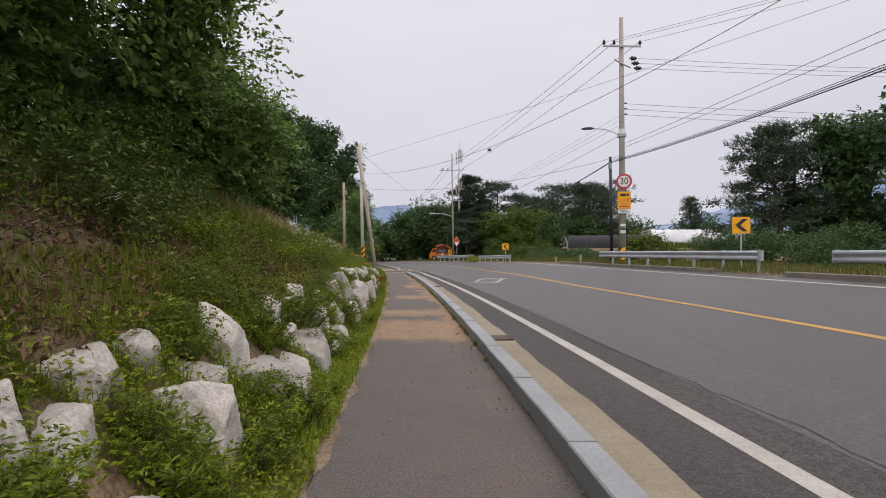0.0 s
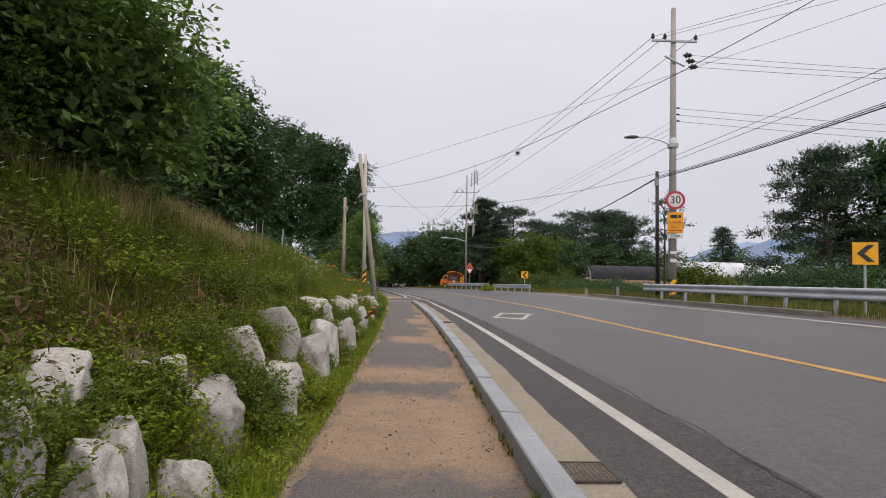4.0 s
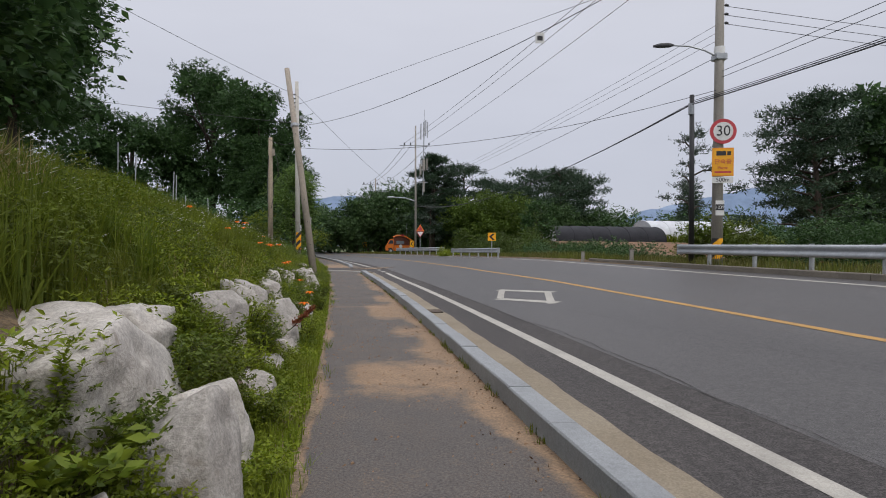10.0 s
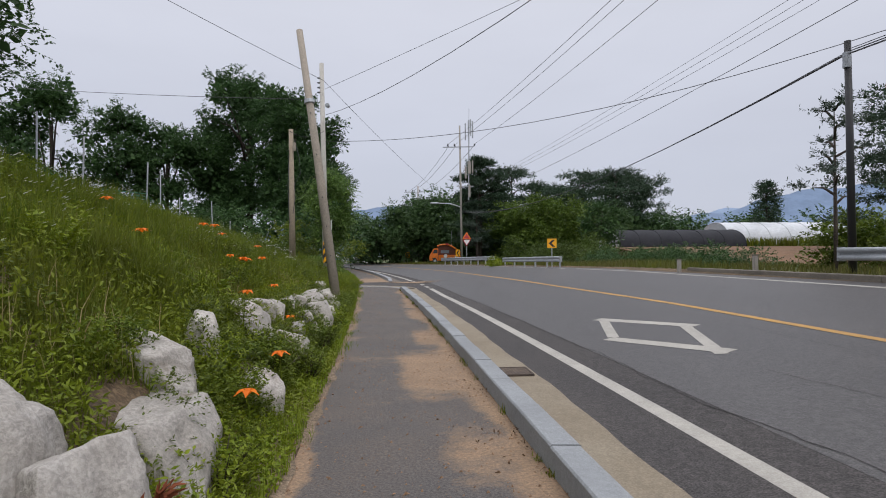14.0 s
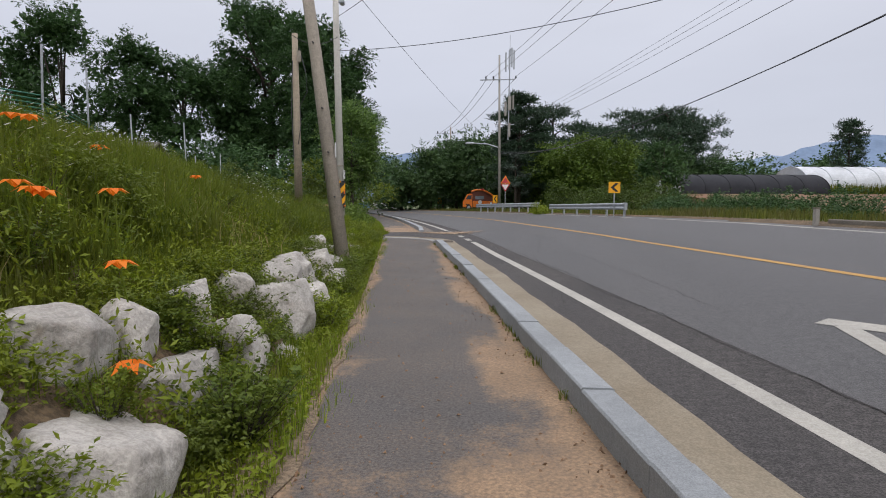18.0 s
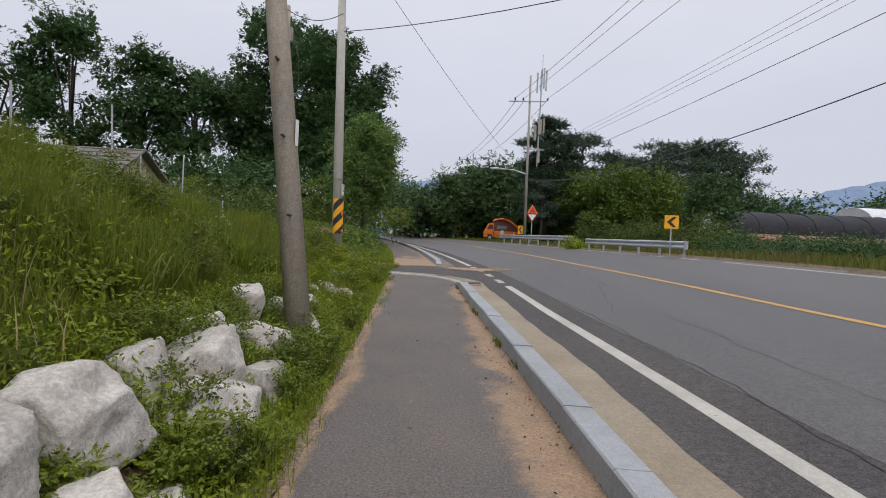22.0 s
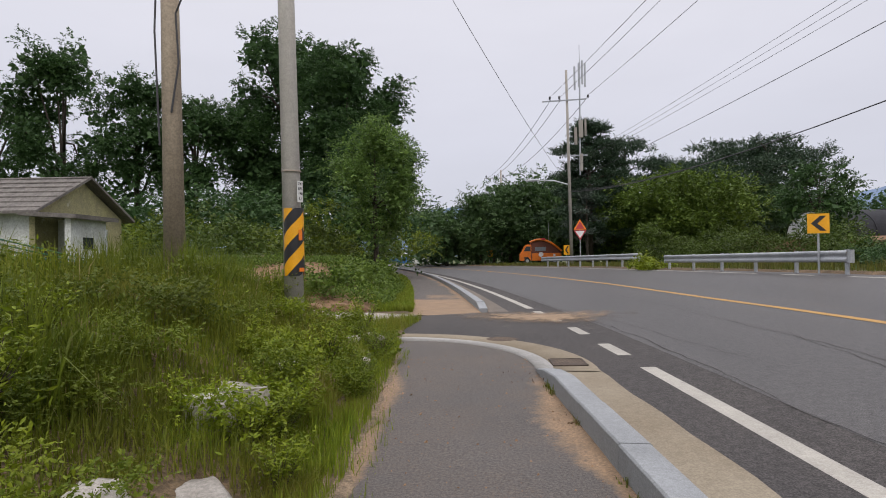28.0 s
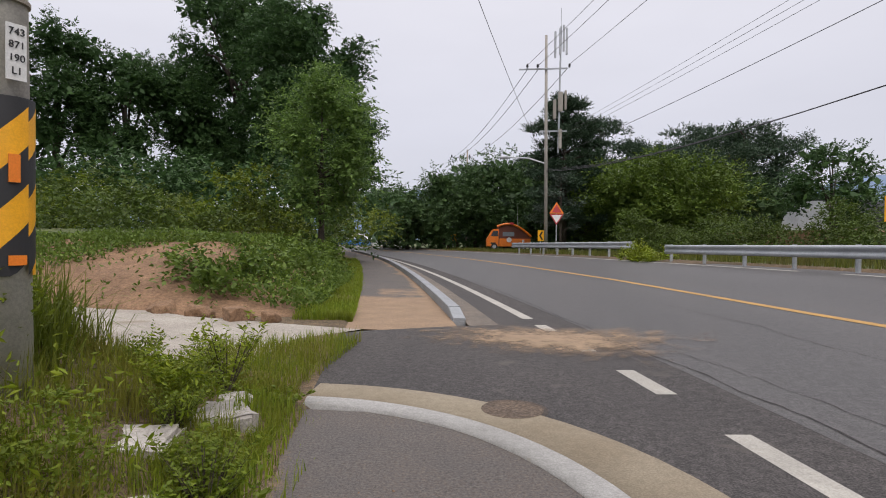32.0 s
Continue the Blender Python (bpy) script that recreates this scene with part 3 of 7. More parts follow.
# ---------------------------------------------------------------- walkway, kerb, gutter
def sand_on_walk(s, y):
    """How much sand lies at s metres from the kerb (0 to WALK_W) and y along the walkway."""
    kerb_w = 0.13 + 0.3 * (0.5 + 0.5 * np.sin(y * 0.9)) * (0.5 + 0.5 * np.sin(y * 2.3 + 1)) + 0.16 * lut(y, ((10, 0), (15, 1), (24, 1), (30, 0.6))) * np.clip(0.5 + 0.7 * np.sin(y * 1.9 + 0.5) + 0.4 * np.sin(y * 4.3), 0, 1)
    a = np.clip(1.25 - s / kerb_w, 0, 1) * lut(y, ((-5, 0.1), (4, 0.3), (9, 0.8), (14, 1), (36.5, 0.9), (38.5, 0.15), (44, 0.15), (45, 0.9)))
    left_w = 0.03 + 0.15 * (0.5 + 0.5 * np.sin(y * 1.7 + 2)) ** 2 * (0.4 + 0.6 * (np.sin(y * 0.53) > -0.3))
    left_w = left_w + 0.13 * lut(y, ((25, 0), (28, 1), (37, 1))) * (0.35 + 0.65 * (0.5 + 0.5 * np.sin(y * 2.9)))
    b = np.clip(1.15 - (WALK_W - s) / left_w, 0, 1) * lut(y, ((2, 0.2), (6, 0.7), (16, 0.8), (30, 1), (37.5, 0.9), (39.5, 0.3)))

    def blot(y0, y1, s0, s1, v):
        fy = np.clip((y - y0) / 0.9, 0, 1) * np.clip((y1 - y) / 0.9, 0, 1)
        fs = np.clip((s - s0) / 0.25 + 0.5, 0, 1) * np.clip((s1 - s) / 0.25 + 0.5, 0, 1)
        return v * fy * fs

    c = np.maximum.reduce([blot(5.2, 8.9, -0.5, 2, 0.66), blot(9.0, 11.2, -0.5, 2, 0.72), blot(14.0, 16.4, -0.5, 1.3, 0.62), blot(12.3, 12.9, -0.5, 2, 0.4),
                           blot(17.5, 19.2, -0.5, 0.6, 0.68), blot(19.6, 23.0, -0.5, 0.85, 0.66), blot(21.3, 22.4, -0.5, 1.6, 0.5), blot(22.8, 25.4, -0.5, 0.5, 0.78), blot(26.4, 29.6, -0.5, 0.42, 0.72), blot(30.4, 33.4, -0.5, 0.3, 0.7), blot(23.4, 24.6, 1.35, 2, 0.7), blot(43.4, 49.3, -0.5, 2.2, 0.95), blot(48.6, 51.5, -0.5, 1.2, 0.5), blot(0.5, 2.5, 0.2, 1.0, 0.25)])
    return np.clip(np.maximum.reduce([a * 0.9, b * 0.95, c]) + 0.14 * lut(y, ((2, 0), (6, 1), (23, 1), (28, 0.2))), 0, 1)


def walkway(name, y0, y1, label, round_end=False):
    yy = np.arange(y0, y1 + 0.01, 0.08)
    t_ = np.linspace(0, 1, 28)
    py = np.repeat(yy[:, None], 28, 1)
    s_ = (1 - t_)[None, :] * WALK_W + 0 * py
    right, left = xk(py), xk(py) - WALK_W
    if round_end:
        arc = -5.0 + (float(xk(38.0)) + 5.0) * np.sqrt(np.clip(1 - ((py - 38.0) / 2.4) ** 2, 0, 1))
        right = np.where(py > 38.0, arc, right)
        left = np.minimum(left, right - 0.02)
        left = np.where(py > 39.2, left + (-5.02 - left) * np.clip((py - 39.2) / 1.2, 0, 1), left)
    px = left + (right - left) * t_[None, :]
    z_ = 0.004 * bump2(px, py, 3.1)
    ob = big_mesh(name, np.stack([px, py, z_], -1).reshape(-1, 3), grid_faces(len(yy), 28), M_WALK, True)
    at = ob.data.attributes.new("sand", "FLOAT", "POINT")
    at.data.foreach_set("value", sand_on_walk(s_, py).astype(np.float32).ravel())
    return tagged(ob, label, "pavement", kind="structure")


walkway("walkway", -12, 40.39, "narrow worn asphalt footpath with washed-out orange sand", True)
walkway("walkway_beyond", 44.2, 120, "asphalt footpath beyond the side road, covered with orange sand")

M_MARGIN = surface("sandy_margin_soil", (0.24, 0.175, 0.115), (0.14, 0.105, 0.068), 2.2, 0.95, 0.8, 40, 0.35, dist=0.02)
strip("path_margin", -10, 39, lambda y: xk(y) - WALK_W - 0.2, lambda y: xk(y) - WALK_W + 0.035 + 0.03 * np.sin(y * 3.7) + 0.022 * np.sin(y * 9.1 + 1), lambda x, y: 0.0065 + 0.115 * np.maximum(0, xk(y) - WALK_W + 0.03 - x), M_MARGIN, 0.1, "sandy soil along the grassy edge of the footpath", "soil")
kerb = thing("kerb", 0, 0, 0, "pale grey granite kerb stones in a row", "kerb", kind="structure")
gutter = strip("gutter", -14, 38.6, lambda y: xk(y) + 0.195, lambda y: xk(y) + np.interp(y, [10, 30], [0.66, 0.735]) + 0.018 * np.sin(y * 1.3) + 0.012 * np.sin(y * 4.7), lambda x, y: 0.004 + 0 * x, M_CONC, 0.4, "sandy beige concrete gutter beside the kerb", "gutter")


def kerb_stone(y0, y1, h0, h1, parent=kerb):
    xa, xb = float(xk(y0)), float(xk(y1))
    bm = bmesh.new()
    g = 0.004
    low, top0, top1 = -0.1, h0, h1
    d = 0.012
    prof = ((0.0, low), (0.0, -d), (d, 0.0), (0.2 - d, 0.0), (0.2, -d), (0.2, low))
    ring = []
    for xx, yy, h in ((xa, y0 + g, top0), (xb, y1 - g, top1)):
        ring.append([bm.verts.new((xx + p, yy, h + q if q > low else low)) for p, q in prof])
    for i in range(5):
        bm.faces.new((ring[0][i], ring[0][i + 1], ring[1][i + 1], ring[1][i]))
    bm.faces.new(ring[0][::-1])
    bm.faces.new(ring[1])
    bmesh.ops.recalc_face_normals(bm, faces=bm.faces[:])
    part("kerb_stone", bm, M_KERB, parent)


for i in range(47):
    y_ = -10 + i
    kerb_stone(y_, y_ + 1, 0.17 + 0.006 * math.sin(i * 2.7), 0.17 + 0.006 * math.sin(i * 2.7 + 0.8))
kerb_stone(37, 37.6, 0.165, 0.11)
kerb_stone(37.6, 38.05, 0.11, 0.03)
kerb_stone(45.15, 45.8, 0.06, 0.16)
for i in range(46):
    kerb_stone(45.8 + i, 46.8 + i, 0.17, 0.17)
strip("gutter_beyond", 44.4, 120, lambda y: xk(y) + 0.19, lambda y: xk(y) + 0.66, lambda x, y: 0.004 + 0 * x, M_DUST, 1.0, "dusty gutter beyond the side road", "gutter")


def ribbon(name, inner, outer, z, material, label, category, parent=None):
    vs = [(x, y, z) for x, y in inner] + [(x, y, z) for x, y in outer] + [(x, y, z - 0.12) for x, y in inner]
    n_ = len(inner)
    ob = big_mesh(name, vs, [(i, i + 1, n_ + i + 1, n_ + i) for i in range(n_ - 1)] + [(2 * n_ + i, 2 * n_ + i + 1, i + 1, i) for i in range(n_ - 1)], material)
    if parent:
        ob.parent = parent
    return tagged(ob, label, category, kind="structure")


def arc_pts(cx, cy, rx, ry, n_=18, lo=0.0, hi=90.0):
    return [(cx + rx * math.cos(radians(lo + (hi - lo) * i / n_)), cy + ry * math.sin(radians(lo + (hi - lo) * i / n_))) for i in range(n_ + 1)]


K0 = float(xk(38.0)) + 5.0
ribbon("kerb_return", arc_pts(-5.0, 38.0, K0, 2.4), arc_pts(-5.0, 38.0, K0 + 0.2, 2.62), 0.018, M_RETURN, "flush pale kerb curving into the side road", "kerb")
ribbon("gutter_return", arc_pts(-5.0, 38.0, K0 + 0.2, 2.62), arc_pts(-5.0, 38.0, K0 + 0.7, 3.05), 0.014, M_CONC, "sandy concrete gutter curving into the side road", "gutter")
bm = bmesh.new()
bm.faces.new([bm.verts.new((x, y, 0.008)) for x, y in [(-6.05, 41.2), (-4.6, 40.7), (-3.4, 40.5), (-2.75, 39.6)] + [(float(xk(y_)) + 0.75, y_) for y_ in (39.0, 40.5, 42.0, 43.5, 44.9)] + [(-4.1, 44.6), (-5.3, 44.0), (-6.0, 43.1)]])
tagged(part("side_road", bm, M_ROAD_EDGE), "dark asphalt mouth of the side road", "road", kind="structure")
bm = bmesh.new()
bm.faces.new([bm.verts.new((x, y, z)) for x, y, z in ((-5.3, 44.05, 0.02), (-5.95, 43.2, 0.02), (-5.95, 41.5, 0.02), (-7.2, 41.6, 0.05), (-16.0, 44.4, 0.3), (-16.5, 48.0, 0.32), (-11.0, 45.6, 0.18), (-7.9, 44.4, 0.1))])
bmesh.ops.triangulate(bm, faces=bm.faces[:])
tagged(part("concrete_apron", bm, M_APRON), "cracked pale concrete slab of the farm track", "pavement", kind="structure")

# sand washed across the mouth of the side road
def sand_sheet(name, cx, cy, rx, ry, turn, z, label):
    """A thin film of sand that runs out to nothing at its edge."""
    yy_, xx_ = np.meshgrid(np.linspace(-1, 1, 30), np.linspace(-1, 1, 30), indexing="ij")
    c_, s_ = math.cos(radians(turn)), math.sin(radians(turn))
    vx, vy = cx + xx_ * rx * c_ - yy_ * ry * s_, cy + xx_ * rx * s_ + yy_ * ry * c_
    ob = big_mesh(name, np.stack([vx, vy, z + np.maximum(0, road_z(vx, vy))], -1).reshape(-1, 3), grid_faces(30, 30), M_SANDY, True)
    at = ob.data.attributes.new("sand", "FLOAT", "POINT")
    at.data.foreach_set("value", np.clip(1 - np.sqrt(xx_ ** 2 + yy_ ** 2), 0, 1).astype(np.float32).ravel())
    return tagged(ob, label, "sand", kind="structure")


sand_sheet("sand_patch", -2.75, 43.6, 1.95, 1.2, -22, 0.02, "thin orange sand washed over the road edge")


def grate(y, w=0.38, l_=0.42):
    """An iron drain grate in the gutter, half choked with dirt."""
    x = float(xk(y)) + 0.46
    g = thing("drain_grate", x, y, 0.012, "rusty iron drain grate choked with dirt in the gutter", "drain", "gutter drains", turn=6)
    for sx, sy, ax, ay in ((w, 0.03, 0, -l_ / 2), (w, 0.03, 0, l_ / 2), (0.03, l_, -w / 2, 0), (0.03, l_, w / 2, 0)):
        part("frame_bar", box_bm(sx, sy, 0.03, 0.004, (ax, ay, 0)), M_RUST, g)
    for i in range(9):
        part("bar", box_bm(0.014, l_ - 0.04, 0.024, 0, (-w / 2 + 0.04 + i * 0.0375, 0, 0)), M_RUST, g)
    part("dirt", box_bm(w - 0.03, l_ - 0.03, 0.02, 0, (0, 0, 0.001)), M_DIRT_D, g)


for y_ in (5.8, 21.1, 38.5):
    grate(y_)
hole = thing("manhole_cover", -3.35, 40.45, 0.012, "round iron manhole cover choked with brown dirt", "drain")
part("rim", tube_bm([(0, 0, -0.04), (0, 0, 0.0)], 0.27, 28), M_RUST, hole)
part("dirt", tube_bm([(0, 0, -0.03), (0, 0, 0.004)], 0.235, 24), M_DIRT_D, hole)


# ---------------------------------------------------------------- far kerb, guard rails, delineators
far_kerb = thing("far_kerb", 0, 0, 0, "low weathered concrete kerb on the far side of the road", "kerb", kind="structure")
M_FKERB = surface("old_concrete", (0.20, 0.175, 0.14), (0.13, 0.115, 0.095), 1.1, 0.9, 0.4, 40, 0.2)


def far_kerb_run(y0, y1):
    n_ = max(1, int((y1 - y0) / 2))
    for i in range(n_):
        a, b = y0 + (y1 - y0) * i / n_, y0 + (y1 - y0) * (i + 1) / n_
        bm = bmesh.new()
        ring = []
        for yy in (a + 0.006, b - 0.006):
            x0 = float(xw(yy) + road_end(yy)) - 0.05
            z0 = float(bank_at(yy) * road_end(yy))
            ring.append([bm.verts.new((x0 + p, yy, z0 + q)) for p, q in ((0, -0.12), (0.01, 0.13), (0.03, 0.15), (0.2, 0.15), (0.2, -0.12))])
        for i2 in range(4):
            bm.faces.new((ring[0][i2], ring[0][i2 + 1], ring[1][i2 + 1], ring[1][i2]))
        bm.faces.new(ring[0][::-1])
        bm.faces.new(ring[1])
        bmesh.ops.recalc_face_normals(bm, faces=bm.faces[:])
        part("kerb_stone", bm, M_FKERB, far_kerb)


far_kerb_run(-30, 13.4)
far_kerb_run(17.2, 35.6)


def guard_rail(y0, y1, off, top, label):
    """A W-beam rail on steel posts along the far edge."""
    g = thing("guard_rail", float(xw(y0)) + off, y0, 0, label, "guard rail", "guard rails")
    gx, gy_ = float(xw(y0)) + off, y0
    prof = [(0.0, 0.0), (-0.035, -0.02), (-0.05, -0.06), (-0.035, -0.10), (0.0, -0.12), (0.012, -0.155), (0.0, -0.19), (-0.035, -0.21), (-0.05, -0.25), (-0.035, -0.29), (0.0, -0.31)]
    n_ = max(2, int((y1 - y0) / 1.0))
    yy = np.linspace(y0, y1, n_)
    bm = bmesh.new()
    rows = []
    for y in yy:
        x = float(xw(y)) + off
        rows.append([bm.verts.new((x + p - gx, y - gy_, top(y) + q)) for p, q in prof])
    for a, b in zip(rows, rows[1:]):
        for i in range(len(prof) - 1):
            bm.faces.new((a[i], a[i + 1], b[i + 1], b[i]))
    ob = part("beam", bm, M_STEEL, g, smooth=True)
    so = ob.modifiers.new("thickness", "SOLIDIFY")
    so.thickness = 0.006
    for y in np.arange(y0 + 0.15, y1, 2.0):
        x = float(xw(y)) + off + 0.08
        zb = float(bank_at(y) * road_end(y))
        part("post", tube_bm([(x - gx, y - gy_, zb - 0.1), (x - gx, y - gy_, top(y) + 0.03)], 0.06, 10), M_STEEL, g)
    for y in (y0, y1):
        x = float(xw(y)) + off
        part("end_cap", tube_bm([(x - gx + 0.06, y - gy_, top(y) - 0.33), (x - gx + 0.06, y - gy_, top(y) + 0.02)], 0.09, 10), M_STEEL, g)
    return g


guard_rail(-14, 12.0, 9.05, lambda y: 1.45, "galvanised steel guard rail beside the road verge")
guard_rail(15.2, 28.9, 9.05, lambda y: 1.47 + 0.002 * (y - 17), "long galvanised guard rail in front of the utility pole")
guard_rail(48.4, 58.8, 9.0, lambda y: 1.27 - 0.011 * (y - 48.4), "short galvanised guard rail near the arrow sign")
guard_rail(62.0, 77.2, 9.3, lambda y: 1.27 - 0.012 * (y - 62), "galvanised guard rail along the bend")


def delineator(x, y):
    z = float(ground_z(x, y))
    d = thing("delineator_post", x, y, z, "short pale concrete marker post in the verge", "post", "marker posts")
    part("post", box_bm(0.13, 0.13, 0.56, 0.02, (0, 0, 0.25)), M_POLE_B, d)
    part("cap", box_bm(0.15, 0.15, 0.05, 0.01, (0, 0, 0.54)), M_FKERB, d)


delineator(7.55, 35.7)
delineator(8.45, 32.1)


# ---------------------------------------------------------------- poles, signs
def pole(name, base, top, r0, r1, material, label, group="utility poles"):
    x, y, z = base
    p = thing(name, x, y, z, label, "utility pole", group)
    part("shaft", tube_bm([(0, 0, -0.3), tuple((Vector(top) - Vector(base)) * 0.5), tuple(Vector(top) - Vector(base))], [r0, (r0 + r1) / 2, r1], 18), material, p, smooth=False)
    for pl in p.children:
        pl.data.polygons.foreach_set("use_smooth", [len(f.vertices) == 4 for f in pl.data.polygons])
    return p


def stripe_band(parent, r, z0, z1, n=3.0, m_a=M_SIGNY, m_b=M_BLACK, turns=1.0):
    """A band of yellow and black slanting stripes round a pole, each stripe its own piece."""
    cnt = int(n * 2)
    for k in range(-cnt, cnt + 1):
        bm = bmesh.new()
        seg = 28
        prev = None
        h = (z1 - z0) / n / 2
        for i in range(seg + 1):
            a = 2 * math.pi * i / seg
            lo = z0 + (k * h) + (2 * h) * turns * (i / seg) * 2
            hi = lo + h
            lo2, hi2 = min(max(lo, z0), z1), min(max(hi, z0), z1)
            if hi2 - lo2 < 1e-4:
                prev = None
                continue
            cur = (bm.verts.new((r * math.cos(a), r * math.sin(a), lo2)), bm.verts.new((r * math.cos(a), r * math.sin(a), hi2)))
            if prev:
                bm.faces.new((prev[0], cur[0], cur[1], prev[1]))
            prev = cur
        if len(bm.faces):
            part("stripe", bm, m_a if k % 2 else m_b, parent, "yellow stripe" if k % 2 else "black stripe", True)
        else:
            bm.free()


def insulator(parent, x, y, z, tilt=(0, 0, 1), size=1.0):
    d = Vector(tilt).normalized()
    pts = [Vector((x, y, z)) + d * t * size for t in (0, 0.05, 0.06, 0.10, 0.11, 0.15, 0.16, 0.22)]
    part("insulator", tube_bm(pts, [r * size for r in (0.03, 0.03, 0.07, 0.07, 0.04, 0.06, 0.06, 0.02)], 10), M_BLACK, parent)


P1 = (9.97, 28.4)
p1z = float(ground_z(*P1))
pole1 = pole("utility_pole", (*P1, p1z), (*P1, 14.33), 0.19, 0.11, M_POLE_B, "tall grey concrete utility pole with signs and a street lamp")
p = pole1


def arm(parent, cx, cy, z, length, ang, mat_=M_STEEL):
    dx, dy = math.cos(radians(ang)) * length / 2, math.sin(radians(ang)) * length / 2
    part("crossarm", box_bm(length, 0.09, 0.09, 0.006, (0, 0, 0), pose(cx, cy, z, 0, 0, ang)), mat_, parent)
    return dx, dy


A1 = 4.0
dx, dy = arm(p, 0, -0.14, 12.72 - p1z, 2.1, A1)
for t_ in (-0.95, -0.42, 0.95):
    insulator(p, dx * t_, -0.14 + dy * t_, 12.77 - p1z, size=1.3)
part("brace", tube_bm([(-0.45, -0.2, 11.99 - p1z), (0.0, -0.16, 11.75 - p1z), (0.45, -0.2, 11.51 - p1z)], 0.04, 6), M_STEEL, p)
for i in range(3):
    insulator(p, 0.35 + 0.12 * i, -0.3, 11.99 - 0.27 * i - p1z, (1, -0.06, -0.02), 1.8)
for i in range(3):
    insulator(p, 0.13, -0.05, 9.61 - 0.3 * i - p1z, (1, 0, 0), 0.7)
part("band", tube_bm([(0, 0, 7.81 - p1z), (0, 0, 8.2 - p1z)], 0.175, 16), M_SIGNW, p)
stripe_band(p, 0.186, 0.25, 0.95, 1.5)
lamp = thing("street_lamp", P1[0], P1[1], 7.86, "grey street lamp on a curved arm fixed to the pole", "street lamp")
part("arm", tube_bm([(-0.1, -0.05, 0.0), (-0.5, 0.0, 0.22), (-1.0, 0.1, 0.38), (-1.55, 0.3, 0.46)], [0.035, 0.032, 0.028, 0.025], 10), M_STEEL, lamp)
part("clamp", box_bm(0.4, 0.36, 0.22, 0.02, (0, 0, 0)), M_STEEL, lamp)
part("head", tube_bm([(-1.45, 0.27, 0.46), (-1.6, 0.32, 0.47), (-1.85, 0.4, 0.48), (-2.1, 0.48, 0.47)], [0.03, 0.08, 0.085, 0.04], 12), M_CABLE, lamp)

sign = thing("speed_limit_sign", P1[0] + 0.04, P1[1] - 0.24, 5.31, "round white speed limit sign with a red ring", "traffic sign", turn=-14)
part("plate", plate_bm(disc(0.42), 0.02), M_SIGNR, sign, "red ring")
part("face", plate_bm([(x, z) for x, z in disc(0.312)], 0.006), M_SIGNW, sign, "white disc").location.y = -0.006
lettering("30", 0.49, 0, -0.013, 0, M_BLACK, sign, "black number 30", squeeze=0.95)
cam_sign = thing("speed_camera_sign", P1[0] + 0.04, P1[1] - 0.24, 4.28, "orange speed camera warning sign with a white distance plate", "traffic sign", turn=-14)
part("plate", plate_bm(rect(0.68, 0.95), 0.02), M_SIGNY, cam_sign, "orange plate")
part("border", plate_bm(rect(0.64, 0.91), 0.004), M_SIGNO, cam_sign).location.y = -0.004
part("face", plate_bm(rect(0.61, 0.88), 0.004), M_SIGNY, cam_sign).location.y = -0.008
part("camera_symbol", plate_bm(rect(0.3, 0.15, 0.29, -0.06), 0.003), M_BLACK, cam_sign).location.y = -0.012
part("camera_lens", plate_bm(rect(0.12, 0.13, 0.29, 0.19), 0.003), M_BLACK, cam_sign).location.y = -0.012
lettering("단속중", 0.2, 0, -0.014, 0.0, M_SIGNR, cam_sign, "dark red letters")
lettering("Photo", 0.14, 0, -0.014, -0.2, M_SIGNR, cam_sign, "dark red letters")
part("text_bar", plate_bm(rect(0.52, 0.06, -0.34), 0.003), M_SIGNR, cam_sign).location.y = -0.012
part("distance_plate", plate_bm(rect(0.66, 0.21, -0.60), 0.02), M_SIGNW, cam_sign, "white plate")
lettering("500m", 0.19, 0, -0.006, -0.60, M_BLACK, cam_sign, "black writing 500m")
num = thing("pole_number_plate", P1[0] - 0.02, P1[1] - 0.2, 2.74, "white and black number plate strapped to the pole", "sign", turn=-10)
part("plate", plate_bm(rect(0.28, 0.5), 0.012), M_SIGNW, num)
part("dark_field", plate_bm(rect(0.28, 0.2, 0.02), 0.004), M_BLACK, num).location.y = -0.005
lettering("1239", 0.14, 0, -0.01, 0.02, M_SIGNW, num, "white number 1239")

BP = (9.72, 29.67)
bpz = float(ground_z(*BP))
bpole = pole("service_pole", (*BP, bpz), (BP[0] - 0.06, BP[1], 6.9), 0.1, 0.08, M_BLACK, "thin black steel service pole behind the rail", "")
part("collar", tube_bm([(-0.08, 0, 6.2 - bpz), (-0.08, 0, 6.6 - bpz)], 0.1, 12), M_STEEL, bpole)

LP_B, LP_T = Vector((-3.70, 29.58, 0.2)), Vector((-4.95, 30.6, 7.72))
lpole = pole("leaning_pole", tuple(LP_B), tuple(LP_T), 0.128, 0.09, M_POLE, "leaning weathered concrete pole among the boulders")
ax = (LP_T - LP_B) / (LP_T - LP_B).length
pt = ax * 2.05
part("tag", box_bm(0.012, 0.06, 0.26, 0, (pt.x + 0.118, pt.y - 0.02, pt.z)), M_SIGNW, lpole, "white plastic tag")
for h in (1.2, 2.0, 2.8, 4.0, 5.2):
    part("step_bolt", tube_bm([tuple(ax * h), tuple(ax * h + Vector((0.02, -0.19, 0)))], 0.014, 6), M_BLACK, lpole)
part("strap", tube_bm([tuple(ax * 5.5), tuple(ax * 5.6)], 0.145, 14), M_STEEL, lpole)

